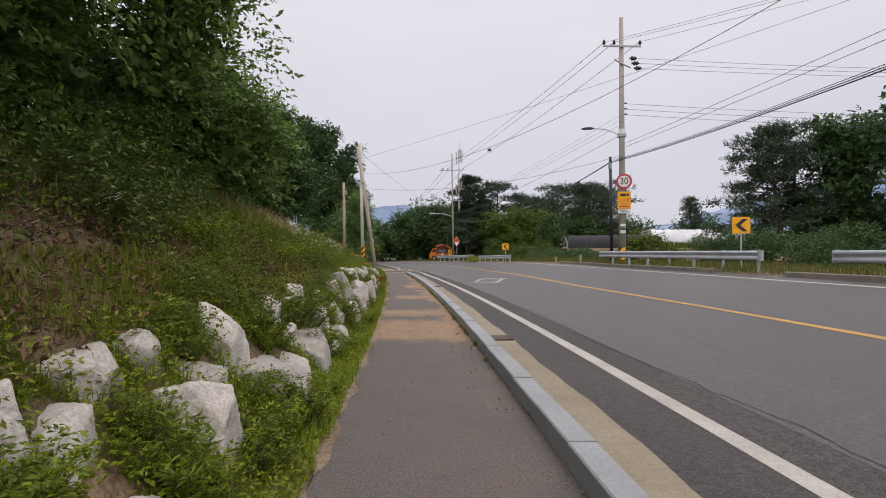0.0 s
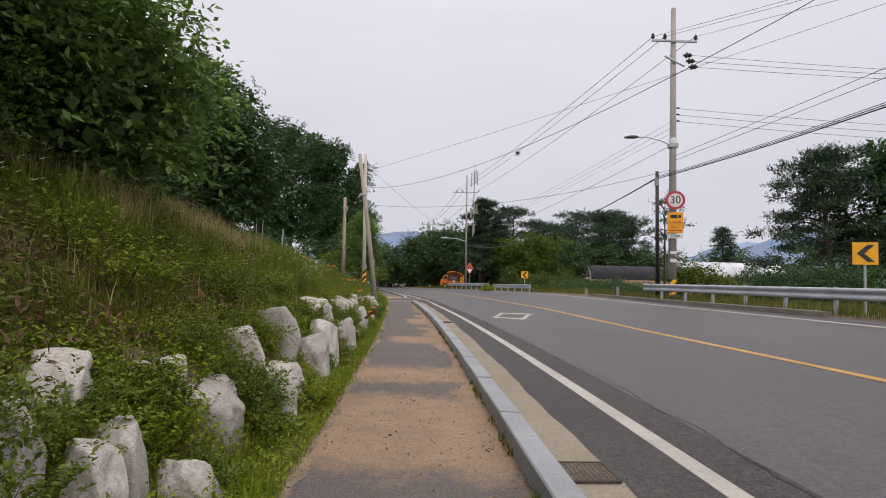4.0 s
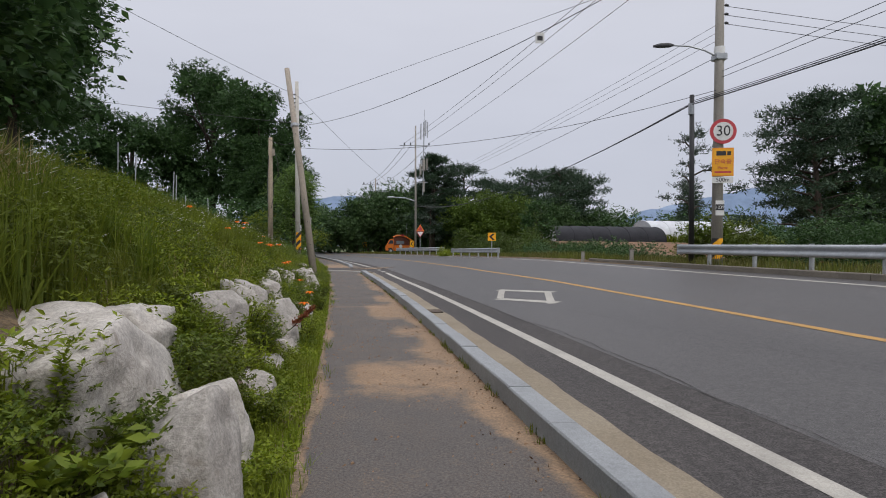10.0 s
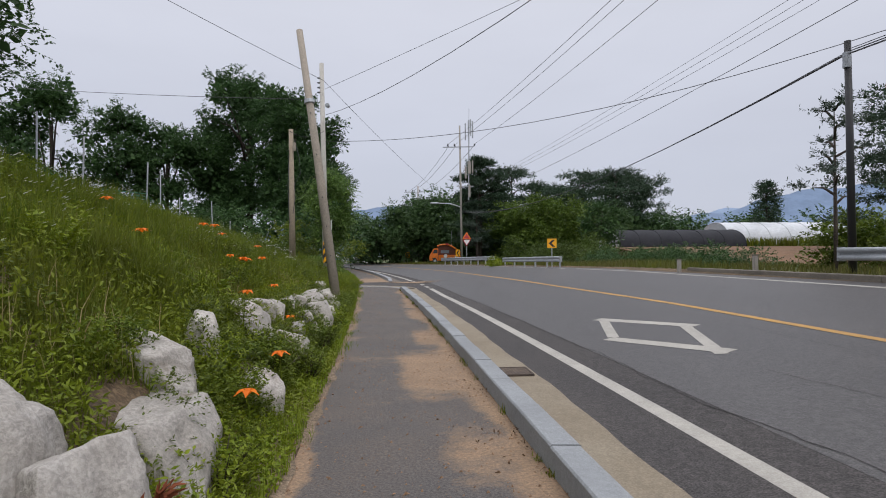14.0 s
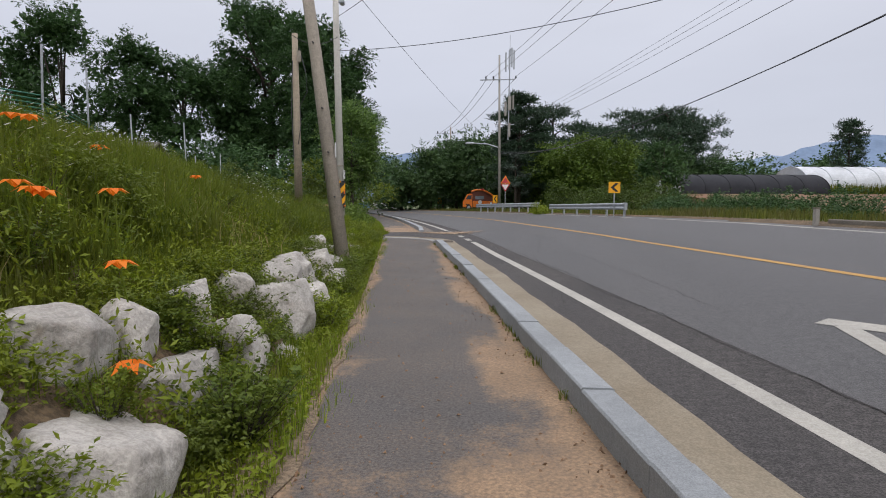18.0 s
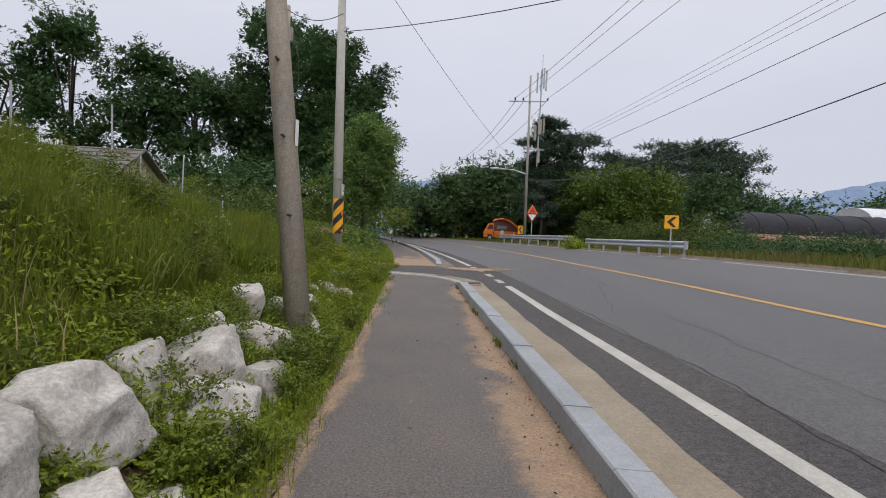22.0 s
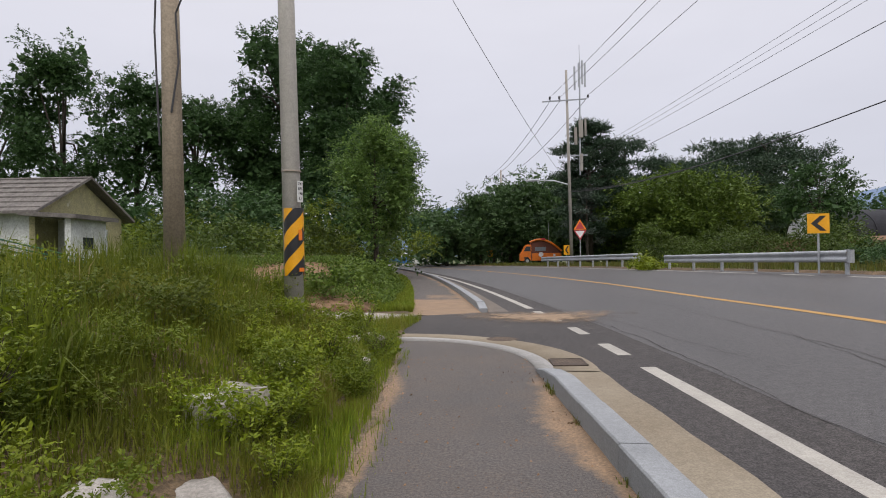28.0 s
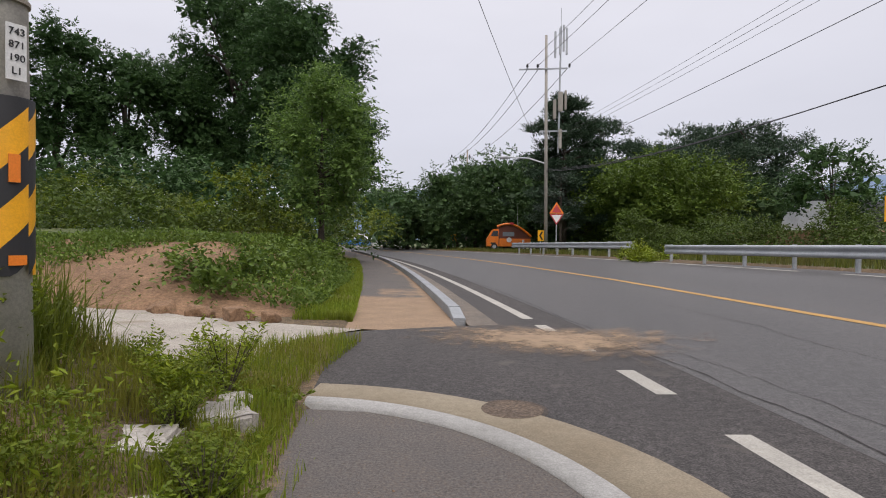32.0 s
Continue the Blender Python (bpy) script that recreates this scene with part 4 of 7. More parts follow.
SP = (-6.02, 38.85)
spz = 0.5
spole = pole("striped_pole", (*SP, spz), (SP[0] - 0.18, SP[1] + 0.1, 9.55), 0.13, 0.09, M_POLE_C, "grey concrete pole with a yellow and black warning band")
stripe_band(spole, 0.133, 1.08 - spz, 1.98 - spz, 2.3, turns=1.1)
TURN = radians(64)
part("plate", box_bm(0.09, 0.012, 0.28, 0, (0, -0.127, 2.2 - spz)), M_SIGNW, spole, "white number plate").rotation_euler.z = TURN
for k_, body in enumerate(("743", "871", "190", "L1")):
    lettering(body, 0.05, 0, -0.136, 2.3 - 0.065 * k_ - spz, M_BLACK, spole, "black digits").rotation_euler.z = TURN
part("warning_tag", box_bm(0.05, 0.01, 0.14, 0, (0, -0.141, 1.62 - spz)), M_SIGNO, spole, "orange sticker").rotation_euler.z = TURN - 0.1
part("warning_tag", box_bm(0.08, 0.01, 0.05, 0, (0, -0.141, 1.16 - spz)), M_SIGNO, spole, "orange sticker").rotation_euler.z = TURN
part("joint_band", tube_bm([(-0.03, 0.01, 2.47 - spz), (-0.03, 0.01, 2.49 - spz)], 0.132, 20), M_POLE, spole)
part("lamp_box", box_bm(0.16, 0.3, 0.14, 0.03, (0.2, -0.5, 7.6 - spz)), M_STEEL, spole)
for i in range(4):
    insulator(spole, -0.14, -0.3, 8.8 - 0.2 * i - spz, (-1, -0.3, 0), 0.6)

JP = (-7.2, 38.0)
jz = 1.1
jpole = pole("wooden_pole", (*JP, jz), (JP[0] - 0.05, JP[1], 6.55), 0.13, 0.09, M_WOODPOLE, "old dark wooden pole with loose wires on the bank")
part("loose_wire", tube_bm([(0.1, -0.05, 5.0), (0.35, -0.2, 4.2), (0.38, -0.2, 3.6), (0.12, -0.12, 3.2), (0.14, -0.1, 2.6), (0.05, -0.12, 2.0)], 0.012, 6), M_CABLE, jpole)
part("loose_wire", tube_bm([(-0.1, -0.1, 4.6), (-0.14, -0.15, 3.0), (-0.08, -0.16, 1.6)], 0.012, 6), M_CABLE, jpole)
part("splice_box", box_bm(0.12, 0.1, 0.35, 0.02, (0.14, -0.2, 4.7)), M_POLE, jpole)

TP = (0.28, 76.0)
tpz = float(ground_z(*TP))
tpole = pole("antenna_pole", (*TP, tpz), (TP[0] - 0.15, TP[1], 15.07), 0.13, 0.085, M_POLE_B, "tall concrete pole carrying cell antennas and a crossarm")
arm(tpole, -0.35, -0.14, 12.79 - tpz, 3.2, -3)
for t_ in (-1.4, -0.7, 1.4):
    insulator(tpole, t_, -0.2, 12.84 - tpz, size=1.3)
part("antenna_mast", tube_bm([(0.75, 0.1, 7.199 - tpz), (0.85, 0.1, 15.69 - tpz)], 0.06, 8), M_STEEL, tpole)
part("lightning_rod", tube_bm([(0.85, 0.1, 15.69 - tpz), (0.85, 0.1, 16.93 - tpz)], 0.02, 6), M_STEEL, tpole)
for ax_, az_ in ((0.45, 14.44), (0.85, 14.65), (1.15, 14.86), (1.4, 14.65)):
    part("panel_antenna", box_bm(0.14, 0.12, 1.8, 0.03, (ax_ * 0.8 + 0.1, 0.0, az_ - tpz)), M_STEEL, tpole, "grey panel antenna")
for ax_, az_, w_ in ((1.0, 10.62, 0.45), (0.55, 10.1, 0.3), (1.4, 10.72, 0.2), (1.0, 8.131, 0.3)):
    part("equipment_box", box_bm(w_ * 0.7, 0.25, 1.3, 0.03, (ax_ * 0.85, 0.0, az_ - tpz)), M_POLE_B, tpole, "pale equipment box")
arm(tpole, 0.4, 0, 8.649 - tpz, 1.8, 0)
lamp2 = thing("street_lamp", TP[0], TP[1], 6.475, "grey street lamp on an arm over the bend", "street lamp")
part("arm", tube_bm([(-0.1, 0, 0), (-1.2, 0, 0.35), (-2.6, 0, 0.42)], 0.05, 8), M_STEEL, lamp2)
part("head", tube_bm([(-2.4, 0, 0.42), (-2.7, 0, 0.43), (-3.3, 0, 0.42)], [0.05, 0.12, 0.06], 10), M_STEEL, lamp2)

KP = (-6.6, 115.0)
kpole = pole("far_pole", (*KP, 0.3), (KP[0], KP[1], 13.4), 0.13, 0.1, M_POLE, "distant utility pole with a crossarm above the trees")
arm(kpole, -0.9, 0, 12.0, 3.0, 0)
arm(kpole, 0.5, 0, 10.7, 2.2, 0)
for t_ in (-2.1, -0.9, 0.3):
    insulator(kpole, t_, 0, 12.05, size=1.8)
kp2 = pole("far_pole", (-24.0, 175.0, 0.2), (-24.0, 175.0, 12.0), 0.2, 0.14, M_POLE, "distant utility pole with a crossarm above the trees")
arm(kp2, 0, 0, 10.8, 4.0, 0)


# ---------------------------------------------------------------- chevrons and warning signs
def chevron(x, y, cz, size, turn):
    z = float(ground_z(x, y))
    c = thing("chevron_sign", x, y, z, "orange square sign with a bold black arrow on a post", "traffic sign", "arrow signs", turn=turn)
    part("post", tube_bm([(0, 0.04, -0.1), (0, 0.04, cz - z + size * 0.4)], 0.03, 10), M_STEEL, c)
    part("plate", plate_bm(rect(size, size * 1.0, cz - z), 0.02), M_SIGNY, c, "orange plate")
    h = size * 0.38
    zc = cz - z
    pts = [(-size * 0.34, zc), (size * 0.08, zc + h), (size * 0.36, zc + h), (-size * 0.04, zc), (size * 0.36, zc - h), (size * 0.08, zc - h)]
    part("arrow", plate_bm(pts, 0.004), M_BLACK, c, "black arrow").location.y = -0.005


chevron(10.79, 16.65, 2.36, 0.57, -12)
chevron(5.25, 49.35, 2.05, 0.56, -6)
chevron(-0.15, 74.8, 1.6, 0.7, 52)
chevron(-8.1, 110, 1.5, 0.85, 10)
chevron(-16.8, 120, 1.5, 0.85, 30)
wx, wy = 0.75, 74.0
wz = float(ground_z(wx, wy))
warn = thing("warning_sign", wx, wy, wz, "orange triangle over a white and red triangle on a post", "traffic sign")
part("post", tube_bm([(0, 0.04, -0.1), (0, 0.04, 3.62 - wz)], 0.035, 10), M_STEEL, warn)
part("upper_triangle", plate_bm([(-0.46, 3.02 - wz), (0.46, 3.02 - wz), (0, 3.76 - wz)], 0.02), M_SIGNO, warn, "orange triangle")
part("upper_face", plate_bm([(-0.32, 3.08 - wz), (0.32, 3.08 - wz), (0, 3.60 - wz)], 0.004), M_SIGNR, warn).location.y = -0.005
part("lower_triangle", plate_bm([(-0.44, 2.97 - wz), (0, 2.28 - wz), (0.44, 2.97 - wz)], 0.02), M_SIGNR, warn, "red triangle")
part("lower_face", plate_bm([(-0.33, 2.92 - wz), (0, 2.40 - wz), (0.33, 2.92 - wz)], 0.004), M_SIGNW, warn, "white face").location.y = -0.005

# ---------------------------------------------------------------- orange truck cab parked beyond the bend
tx, ty = -1.65, 92.0
tz = 0.35
truck = thing("orange_van", tx, ty, tz, "orange parked service van with an arched roof frame and red beacon", "van", turn=4)
cab = [(-2.1, 0.3), (-0.95, 0.3), (-0.95, 1.95), (-1.3, 2.0), (-1.55, 1.92), (-1.9, 1.25), (-2.1, 1.0)]
bm = plate_bm(cab, 1.9)
bmesh.ops.bevel(bm, geom=bm.edges[:], offset=0.05, segments=2, affect="EDGES")
body = part("cab", bm, M_ORANGE, truck, "orange cab")
bm = box_bm(3.0, 1.86, 0.78, 0.05, (0.58, 0.95, 0.69))
part("body", bm, M_ORANGE, truck, "orange body")
arch = [(-1.0 + 3.1 * i / 14, 0.95, 1.05 + 1.42 * math.sin(math.pi * (0.32 + 0.64 * i / 14)) ** 0.9) for i in range(15)]
for yo in (-0.9, 0.9):
    part("roof_arch", tube_bm([(x_, y_ + yo, z_) for x_, y_, z_ in arch], 0.1, 8), M_ORANGE, truck, "orange arched roof bar")
# Added dark panel: its colour stands in for the shaded hollow below the arch.
inner = [(-0.92, 1.0)] + [(x_, z_ - 0.1) for x_, _, z_ in arch] + [(2.0, 1.0)]
ob = part("hollow_panel", plate_bm(inner, 1.6), plain("hollow_dark_red", (0.16, 0.05, 0.03), 0.7), truck, "dark red panel standing for the hollow under the arch")
ob.location.y = 0.15
part("side_window", plate_bm(rect(1.1, 0.42, 1.5, -0.05), 0.012), plain("grey_window", (0.22, 0.25, 0.28), 0.2), truck, "grey window").location.y = 0.12
part("door_window", plate_bm([(-1.75, 1.3), (-1.05, 1.3), (-1.05, 1.78), (-1.5, 1.78)], 0.012), M_GLASS, body, "dark window").location.y = -0.014
part("grille", plate_bm(rect(0.5, 0.14, 0.62, -1.5), 0.012), M_BLACK, body, "dark vent").location.y = -0.014
part("door_seam", plate_bm(rect(0.03, 1.2, 1.0, -0.98), 0.012), M_BLACK, truck).location.y = -0.014
part("beacon", box_bm(0.4, 0.34, 0.22, 0.05, (0.25, 0.05, 2.5)), M_SIGNR, truck, "red beacon")
part("emblem", plate_bm(disc(0.24, 20, 0.95), 0.012), M_SIGNW, truck, "white round emblem").location.y = -0.014
part("marking", plate_bm(rect(0.2, 0.26, 0.85, 1.35), 0.012), M_SIGNW, truck, "white marking").location.y = -0.014
part("aerial", tube_bm([(0.9, 0.95, 2.3), (0.9, 0.95, 4.3)], 0.02, 5), M_STEEL, truck, "thin aerial")
for wx_ in (-1.4, 1.35):
    for wy_ in (0.05, 1.8):
        w_ = part("wheel", tube_bm([(wx_, wy_ - 0.1, 0.3), (wx_, wy_ + 0.1, 0.3)], 0.32, 20), M_BLACK, truck, "black tyre")
        part("rim", tube_bm([(wx_, wy_ - 0.115, 0.3), (wx_, wy_ + 0.115, 0.3)], 0.18, 14), M_STEEL, w_)


# ---------------------------------------------------------------- wires
def wire(name, a, b, sag, r, label, group, parent_n=16):
    a, b = Vector(a), Vector(b)
    pts = []
    for i in range(parent_n + 1):
        t = i / parent_n
        q = a.lerp(b, t)
        q.z -= sag * 4 * t * (1 - t)
        pts.append(q)
    ob = part(name, tube_bm(pts, r, 5), M_CABLE)
    return tagged(ob, label, "cable", group)


for o_ in (-0.95, -0.42, 0.95):
    wire("power_line", (P1[0] + o_, P1[1] - 0.1, 12.95), (TP[0] + o_ * 1.45, TP[1], 13.1), 0.35, 0.014, "thin overhead power line between two poles", "power lines")
    wire("power_line", (P1[0] + o_, P1[1] - 0.1, 12.95), (58 + o_, -17, 14.6), 0.9, 0.009, "thin overhead power line between two poles", "power lines")
    wire("power_line", (TP[0] + o_ * 1.4, TP[1], 12.9), (KP[0] - 0.9 + o_ * 1.2, KP[1], 12.3), 0.8, 0.02, "thin overhead power line to a distant pole", "power lines")
for i in range(3):
    wire("power_line", (P1[0] + 0.8, P1[1] - 0.3, 11.98 - 0.27 * i), (70, 36 - 2 * i, 14 - 0.8 * i), 0.8, 0.010, "thin overhead power line over the field", "power lines")
    wire("service_wire", (P1[0] + 0.2, P1[1], 9.6 - 0.3 * i), (70, 38, 11.2 - 0.5 * i), 0.8, 0.010, "thin low-voltage wire over the field", "service wires")
for i in range(3):
    wire("service_wire", (P1[0] - 0.1, P1[1] - 0.1, 8.95 - 0.27 * i), (TP[0] + 0.1, TP[1] - 0.1, 8.15 - 0.22 * i), 0.35, 0.007, "thin low-voltage wire between two poles", "service wires")
wire("service_wire", (P1[0] - 0.1, P1[1] - 0.1, 7.86), (TP[0] + 0.1, TP[1] - 0.1, 6.8), 0.45, 0.011, "service wire from the lamp pole to the antenna pole", "service wires")
for i, z1_ in enumerate((9.8, 10.4)):
    wire("service_wire", (P1[0], P1[1], 7.15 + 0.2 * i), (23.0, -26, z1_), 0.3, 0.010, "overhead service wire along the road", "service wires")
for i, r_ in enumerate((0.022, 0.015, 0.011)):
    wire("communication_cable", (BP[0] - 0.08, BP[1], 6.55 + 0.06 * i), (16.2, -26, 8.2 + 0.35 * i), 1.2 + 0.1 * i, r_, "sagging thick black communication cable", "communication cables")
    wire("communication_cable", (BP[0] - 0.08, BP[1], 6.55 + 0.03 * i), (TP[0], TP[1], 5.95 + 0.1 * i), 1.38 + 0.06 * i, r_ * 0.85, "sagging thick black communication cable", "communication cables")
marked = wire("service_wire", (SP[0], SP[1] - 0.1, 7.3), (11.0, 4.6, 8.2), 1.65, 0.009, "thin wire crossing above the road", "service wires")
wire("service_wire", (SP[0], SP[1] - 0.1, 8.4), (24.0, 12.3, 12.5), 0.3, 0.008, "thin wire crossing above the road", "service wires")
wire("service_wire", (SP[0], SP[1] - 0.1, 6.2), (P1[0], P1[1] - 0.15, 6.75), 0.75, 0.010, "thin wire crossing above the road", "service wires")
wire("service_wire", (-4.6, 30.35, 5.7), (-60, 66, 20.0), 0.8, 0.009, "thin wire running over the bank", "service wires")
wire("service_wire", (SP[0], SP[1] - 0.3, 8.7), (-22, 6, 13), 0.6, 0.009, "thin wire running over the bank", "service wires")
wire("service_wire", (SP[0], SP[1] - 0.3, 8.7), (TP[0], TP[1], 6.4), 0.5, 0.009, "thin wire along the far side of the bend", "service wires")
wire("service_wire", (JP[0], JP[1] - 0.4, 6.4), (SP[0], SP[1] - 0.25, 6.6), 0.25, 0.010, "thin wire between two poles", "service wires")
MW_A, MW_B, mt_ = Vector((SP[0], SP[1] - 0.1, 7.3)), Vector((11.0, 4.6, 8.2)), 0.493
mq = MW_A.lerp(MW_B, mt_)
mq.z -= 1.65 * 4 * mt_ * (1 - mt_)
marker = part("marker_plate", plate_bm(rect(0.2, 0.24, -0.11), 0.01), M_SIGNW, marked, "small white square plate")
marker.location = mq
part("mark", plate_bm(rect(0.12, 0.1, -0.12), 0.004), M_BLACK, marker).location.y = -0.005


# ---------------------------------------------------------------- boulders of the retaining wall
def ball(subdivisions):
    bm = bmesh.new()
    bmesh.ops.create_icosphere(bm, subdivisions=subdivisions, radius=1.0)
    dirs = np.array([v.co[:] for v in bm.verts])
    bm.free()
    return dirs


BALLS = {n_: ball(n_) for n_ in (4, 5)}


def boulder_mesh(seed, sx, sy, sz):
    """An angular quarried block: the space between uneven planes, with worn edges and chipped faces."""
    rnd = random.Random(seed)
    normals, reach = [], []
    for axis in range(3):
        for side in (-1, 1):
            q = [rnd.uniform(-0.2, 0.2) for _ in range(3)]
            q[axis] = side
            normals.append(q)
            reach.append(rnd.uniform(0.82, 0.95))
    for _ in range(6):
        normals.append((rnd.choice((-1, 1)) * rnd.uniform(0.25, 1), rnd.choice((-1, 1)) * rnd.uniform(0.25, 1), rnd.uniform(-0.4, 1)))
        reach.append(rnd.uniform(0.84, 1.06))
    normals += [(rnd.uniform(0.6, 1), rnd.uniform(-0.5, 0.5), rnd.uniform(0.25, 0.8)), (rnd.uniform(-0.3, 0.5), rnd.uniform(-0.4, 0.4), 1)]
    reach += [rnd.uniform(0.8, 0.95), rnd.uniform(0.72, 0.86)]
    nrm = np.array(normals)
    nrm /= np.linalg.norm(nrm, axis=1, keepdims=True)
    level = 5 if max(sx, sy, sz) > 0.4 else 4
    dirs = BALLS[level]
    dot = np.maximum(dirs @ nrm.T / np.array(reach), 0.02)
    r = (dot ** 90).sum(1) ** (-1 / 90)
    co = dirs * r[:, None]
    lo, hi = co.min(0), co.max(0)
    co = (co - (lo + hi) / 2) * np.array((sx, sy, sz)) / (hi - lo)
    bm = bmesh.new()
    bmesh.ops.create_icosphere(bm, subdivisions=level, radius=1.0)
    amp = min(1.0, min(sx, sy, sz) / 0.5)
    off = Vector((seed * 1.7, seed * 0.9, seed * 2.3))
    for v, p_, d_ in zip(bm.verts, co, dirs):
        q = Vector(p_)
        chip = noise.noise(q * 3.4 + off) * 0.016 - max(0.0, noise.noise(q * 6.5 + off) - 0.15) * 0.06 + noise.noise(q * 16 + off) * 0.009 + noise.noise(q * 38 + off) * 0.005
        v.co = q + Vector(d_) * chip * amp
    return bm


rock_no = 0
ROCKS = []


def boulder(y, length, z0, z1, d, depth=0.6, turn=0.0):
    """A boulder centred at y along the walkway, its front d metres from the walkway's edge."""
    global rock_no
    rock_no += 1
    rnd = random.Random(900 + rock_no)
    h = max(0.2, z1 - z0)
    grow = 1.4 if y < 17 else 1.46
    bm = boulder_mesh(rock_no, depth * grow, length * grow, h * 1.14 + 0.12)
    slope = math.degrees(math.atan(-0.085 - 0.0024 * y))
    x = float(xk(y)) - WALK_W - d - depth * grow * 0.46
    ob = part("boulder", bm, M_STONE, smooth=True)
    ob.matrix_world = pose(x, y, (z0 + z1) / 2 - 0.05, rnd.uniform(-7, 7), rnd.uniform(-9, 3), -slope + turn + rnd.uniform(-9, 9))
    size = "large" if length > 0.5 else "medium-sized" if length > 0.32 else "small"
    tagged(ob, size + " angular pale granite boulder in the bank wall", "boulder", "boulders of the bank wall")
    ROCKS.append((x, y, (z0 + z1) / 2, depth * grow * 0.93, length * grow * 0.93, h))


# the stones of the wall in the order of the walk
boulder(-5.2, 0.8, 0.0, 0.5, 0.3, 0.6)
boulder(-4.6, 0.7, 0.5, 0.9, 0.8, 0.5)
boulder(-4.1, 0.7, 0.0, 0.5, 0.3, 0.5)
boulder(-3.4, 0.6, 0.5, 0.9, 0.8, 0.5)
boulder(-3.2, 0.6, 0.05, 0.5, 0.34, 0.45)
boulder(-2.5, 0.45, 0.55, 0.88, 0.8, 0.36)
boulder(-2.4, 0.55, -0.02, 0.42, 0.34, 0.42)
boulder(-1.77, 0.22, 0.63, 0.90, 0.83, 0.20)
boulder(-1.55, 0.5, -0.02, 0.40, 0.34, 0.42)
boulder(-1.43, 0.28, 0.53, 0.73, 0.75, 0.22)
boulder(-0.96, 0.45, 0.71, 0.92, 0.91, 0.36)
boulder(-0.42, 0.22, 0.72, 0.93, 0.91, 0.20)
boulder(-0.34, 0.41, 0.18, 0.62, 0.45, 0.33)
boulder(0.12, 0.38, 0.46, 0.66, 0.69, 0.30)
boulder(0.72, 0.38, 0.36, 0.98, 0.68, 0.34)
boulder(1.13, 0.69, 0.01, 0.49, 0.30, 0.56)
boulder(1.84, 0.50, 0.06, 0.39, 0.35, 0.40)
boulder(2.57, 0.46, 0.44, 0.65, 0.68, 0.37)
boulder(2.63, 0.43, 0.66, 0.88, 0.86, 0.34)
boulder(2.84, 0.50, -0.02, 0.50, 0.28, 0.40)
boulder(3.05, 0.34, 0.70, 0.88, 0.92, 0.28)
boulder(3.52, 0.32, 0.44, 0.87, 0.67, 0.25)
boulder(3.88, 0.42, 0.06, 0.25, 0.35, 0.33)
boulder(3.95, 0.22, 0.20, 0.63, 0.47, 0.20)
boulder(4.15, 0.23, 0.69, 0.88, 0.89, 0.20)
boulder(4.25, 0.25, 0.22, 0.64, 0.50, 0.24)
boulder(4.31, 0.30, 0.67, 0.97, 0.87, 0.26)
boulder(4.61, 0.29, -0.03, 0.35, 0.28, 0.23)
boulder(5.28, 0.42, 0.58, 0.79, 0.80, 0.33)
boulder(5.60, 0.48, 0.20, 0.57, 0.47, 0.39)
boulder(6.80, 0.41, 0.38, 0.90, 0.63, 0.33)
boulder(6.88, 0.39, -0.02, 0.52, 0.28, 0.31)
boulder(7.49, 0.46, 0.10, 0.42, 0.39, 0.36)
boulder(7.55, 0.36, -0.05, 0.48, 0.30, 0.3)
boulder(8.16, 0.41, 0.17, 0.36, 0.44, 0.32)
boulder(8.54, 0.54, 0.37, 0.97, 0.61, 0.43)
boulder(9.08, 0.49, -0.00, 0.62, 0.30, 0.39)
boulder(10.06, 0.39, 0.01, 0.74, 0.31, 0.31)
boulder(10.60, 0.43, 0.27, 0.61, 0.53, 0.35)
boulder(11.03, 0.22, 0.15, 0.47, 0.43, 0.20)
boulder(11.86, 0.49, -0.09, 0.63, 0.22, 0.39)
boulder(11.98, 0.90, 0.40, 0.95, 0.64, 0.70)
boulder(12.55, 0.36, -0.10, 0.50, 0.28, 0.32)
boulder(12.75, 0.45, 0.56, 0.95, 0.80, 0.36)
boulder(13.18, 0.30, 0.73, 0.92, 0.92, 0.24)
boulder(13.67, 0.53, -0.03, 0.19, 0.34, 0.43)
boulder(14.06, 0.35, -0.01, 0.28, 0.30, 0.28)
boulder(14.49, 0.57, 0.42, 0.90, 0.65, 0.45)
boulder(15.01, 0.38, 0.04, 0.21, 0.33, 0.30)
boulder(15.60, 0.39, 0.45, 0.93, 0.68, 0.31)
boulder(15.86, 0.42, 0.05, 0.31, 0.34, 0.34)
boulder(16.29, 0.55, -0.06, 0.29, 0.25, 0.44)
boulder(16.39, 0.48, 0.44, 0.90, 0.67, 0.38)
boulder(16.43, 0.44, 0.01, 0.62, 0.31, 0.35)
boulder(17.54, 0.64, 0.08, 0.52, 0.37, 0.51)
boulder(18.16, 0.38, 0.43, 0.86, 0.67, 0.30)
boulder(19.05, 0.23, 0.51, 0.89, 0.74, 0.20)
boulder(19.27, 0.35, -0.05, 0.34, 0.27, 0.30)
boulder(19.63, 0.42, 0.15, 0.30, 0.42, 0.34)
boulder(20.79, 0.63, 0.44, 0.85, 0.67, 0.51)
boulder(21.56, 0.55, 0.07, 0.46, 0.36, 0.44)
boulder(21.96, 0.38, 0.62, 0.78, 0.82, 0.31)
boulder(22.43, 0.22, 0.56, 0.75, 0.78, 0.20)
boulder(22.50, 0.45, 0.19, 0.43, 0.46, 0.36)
boulder(23.20, 0.26, 0.52, 0.74, 0.74, 0.21)
boulder(23.30, 0.52, 0.08, 0.49, 0.37, 0.42)
boulder(24.01, 0.40, -0.07, 0.08, 0.24, 0.32)
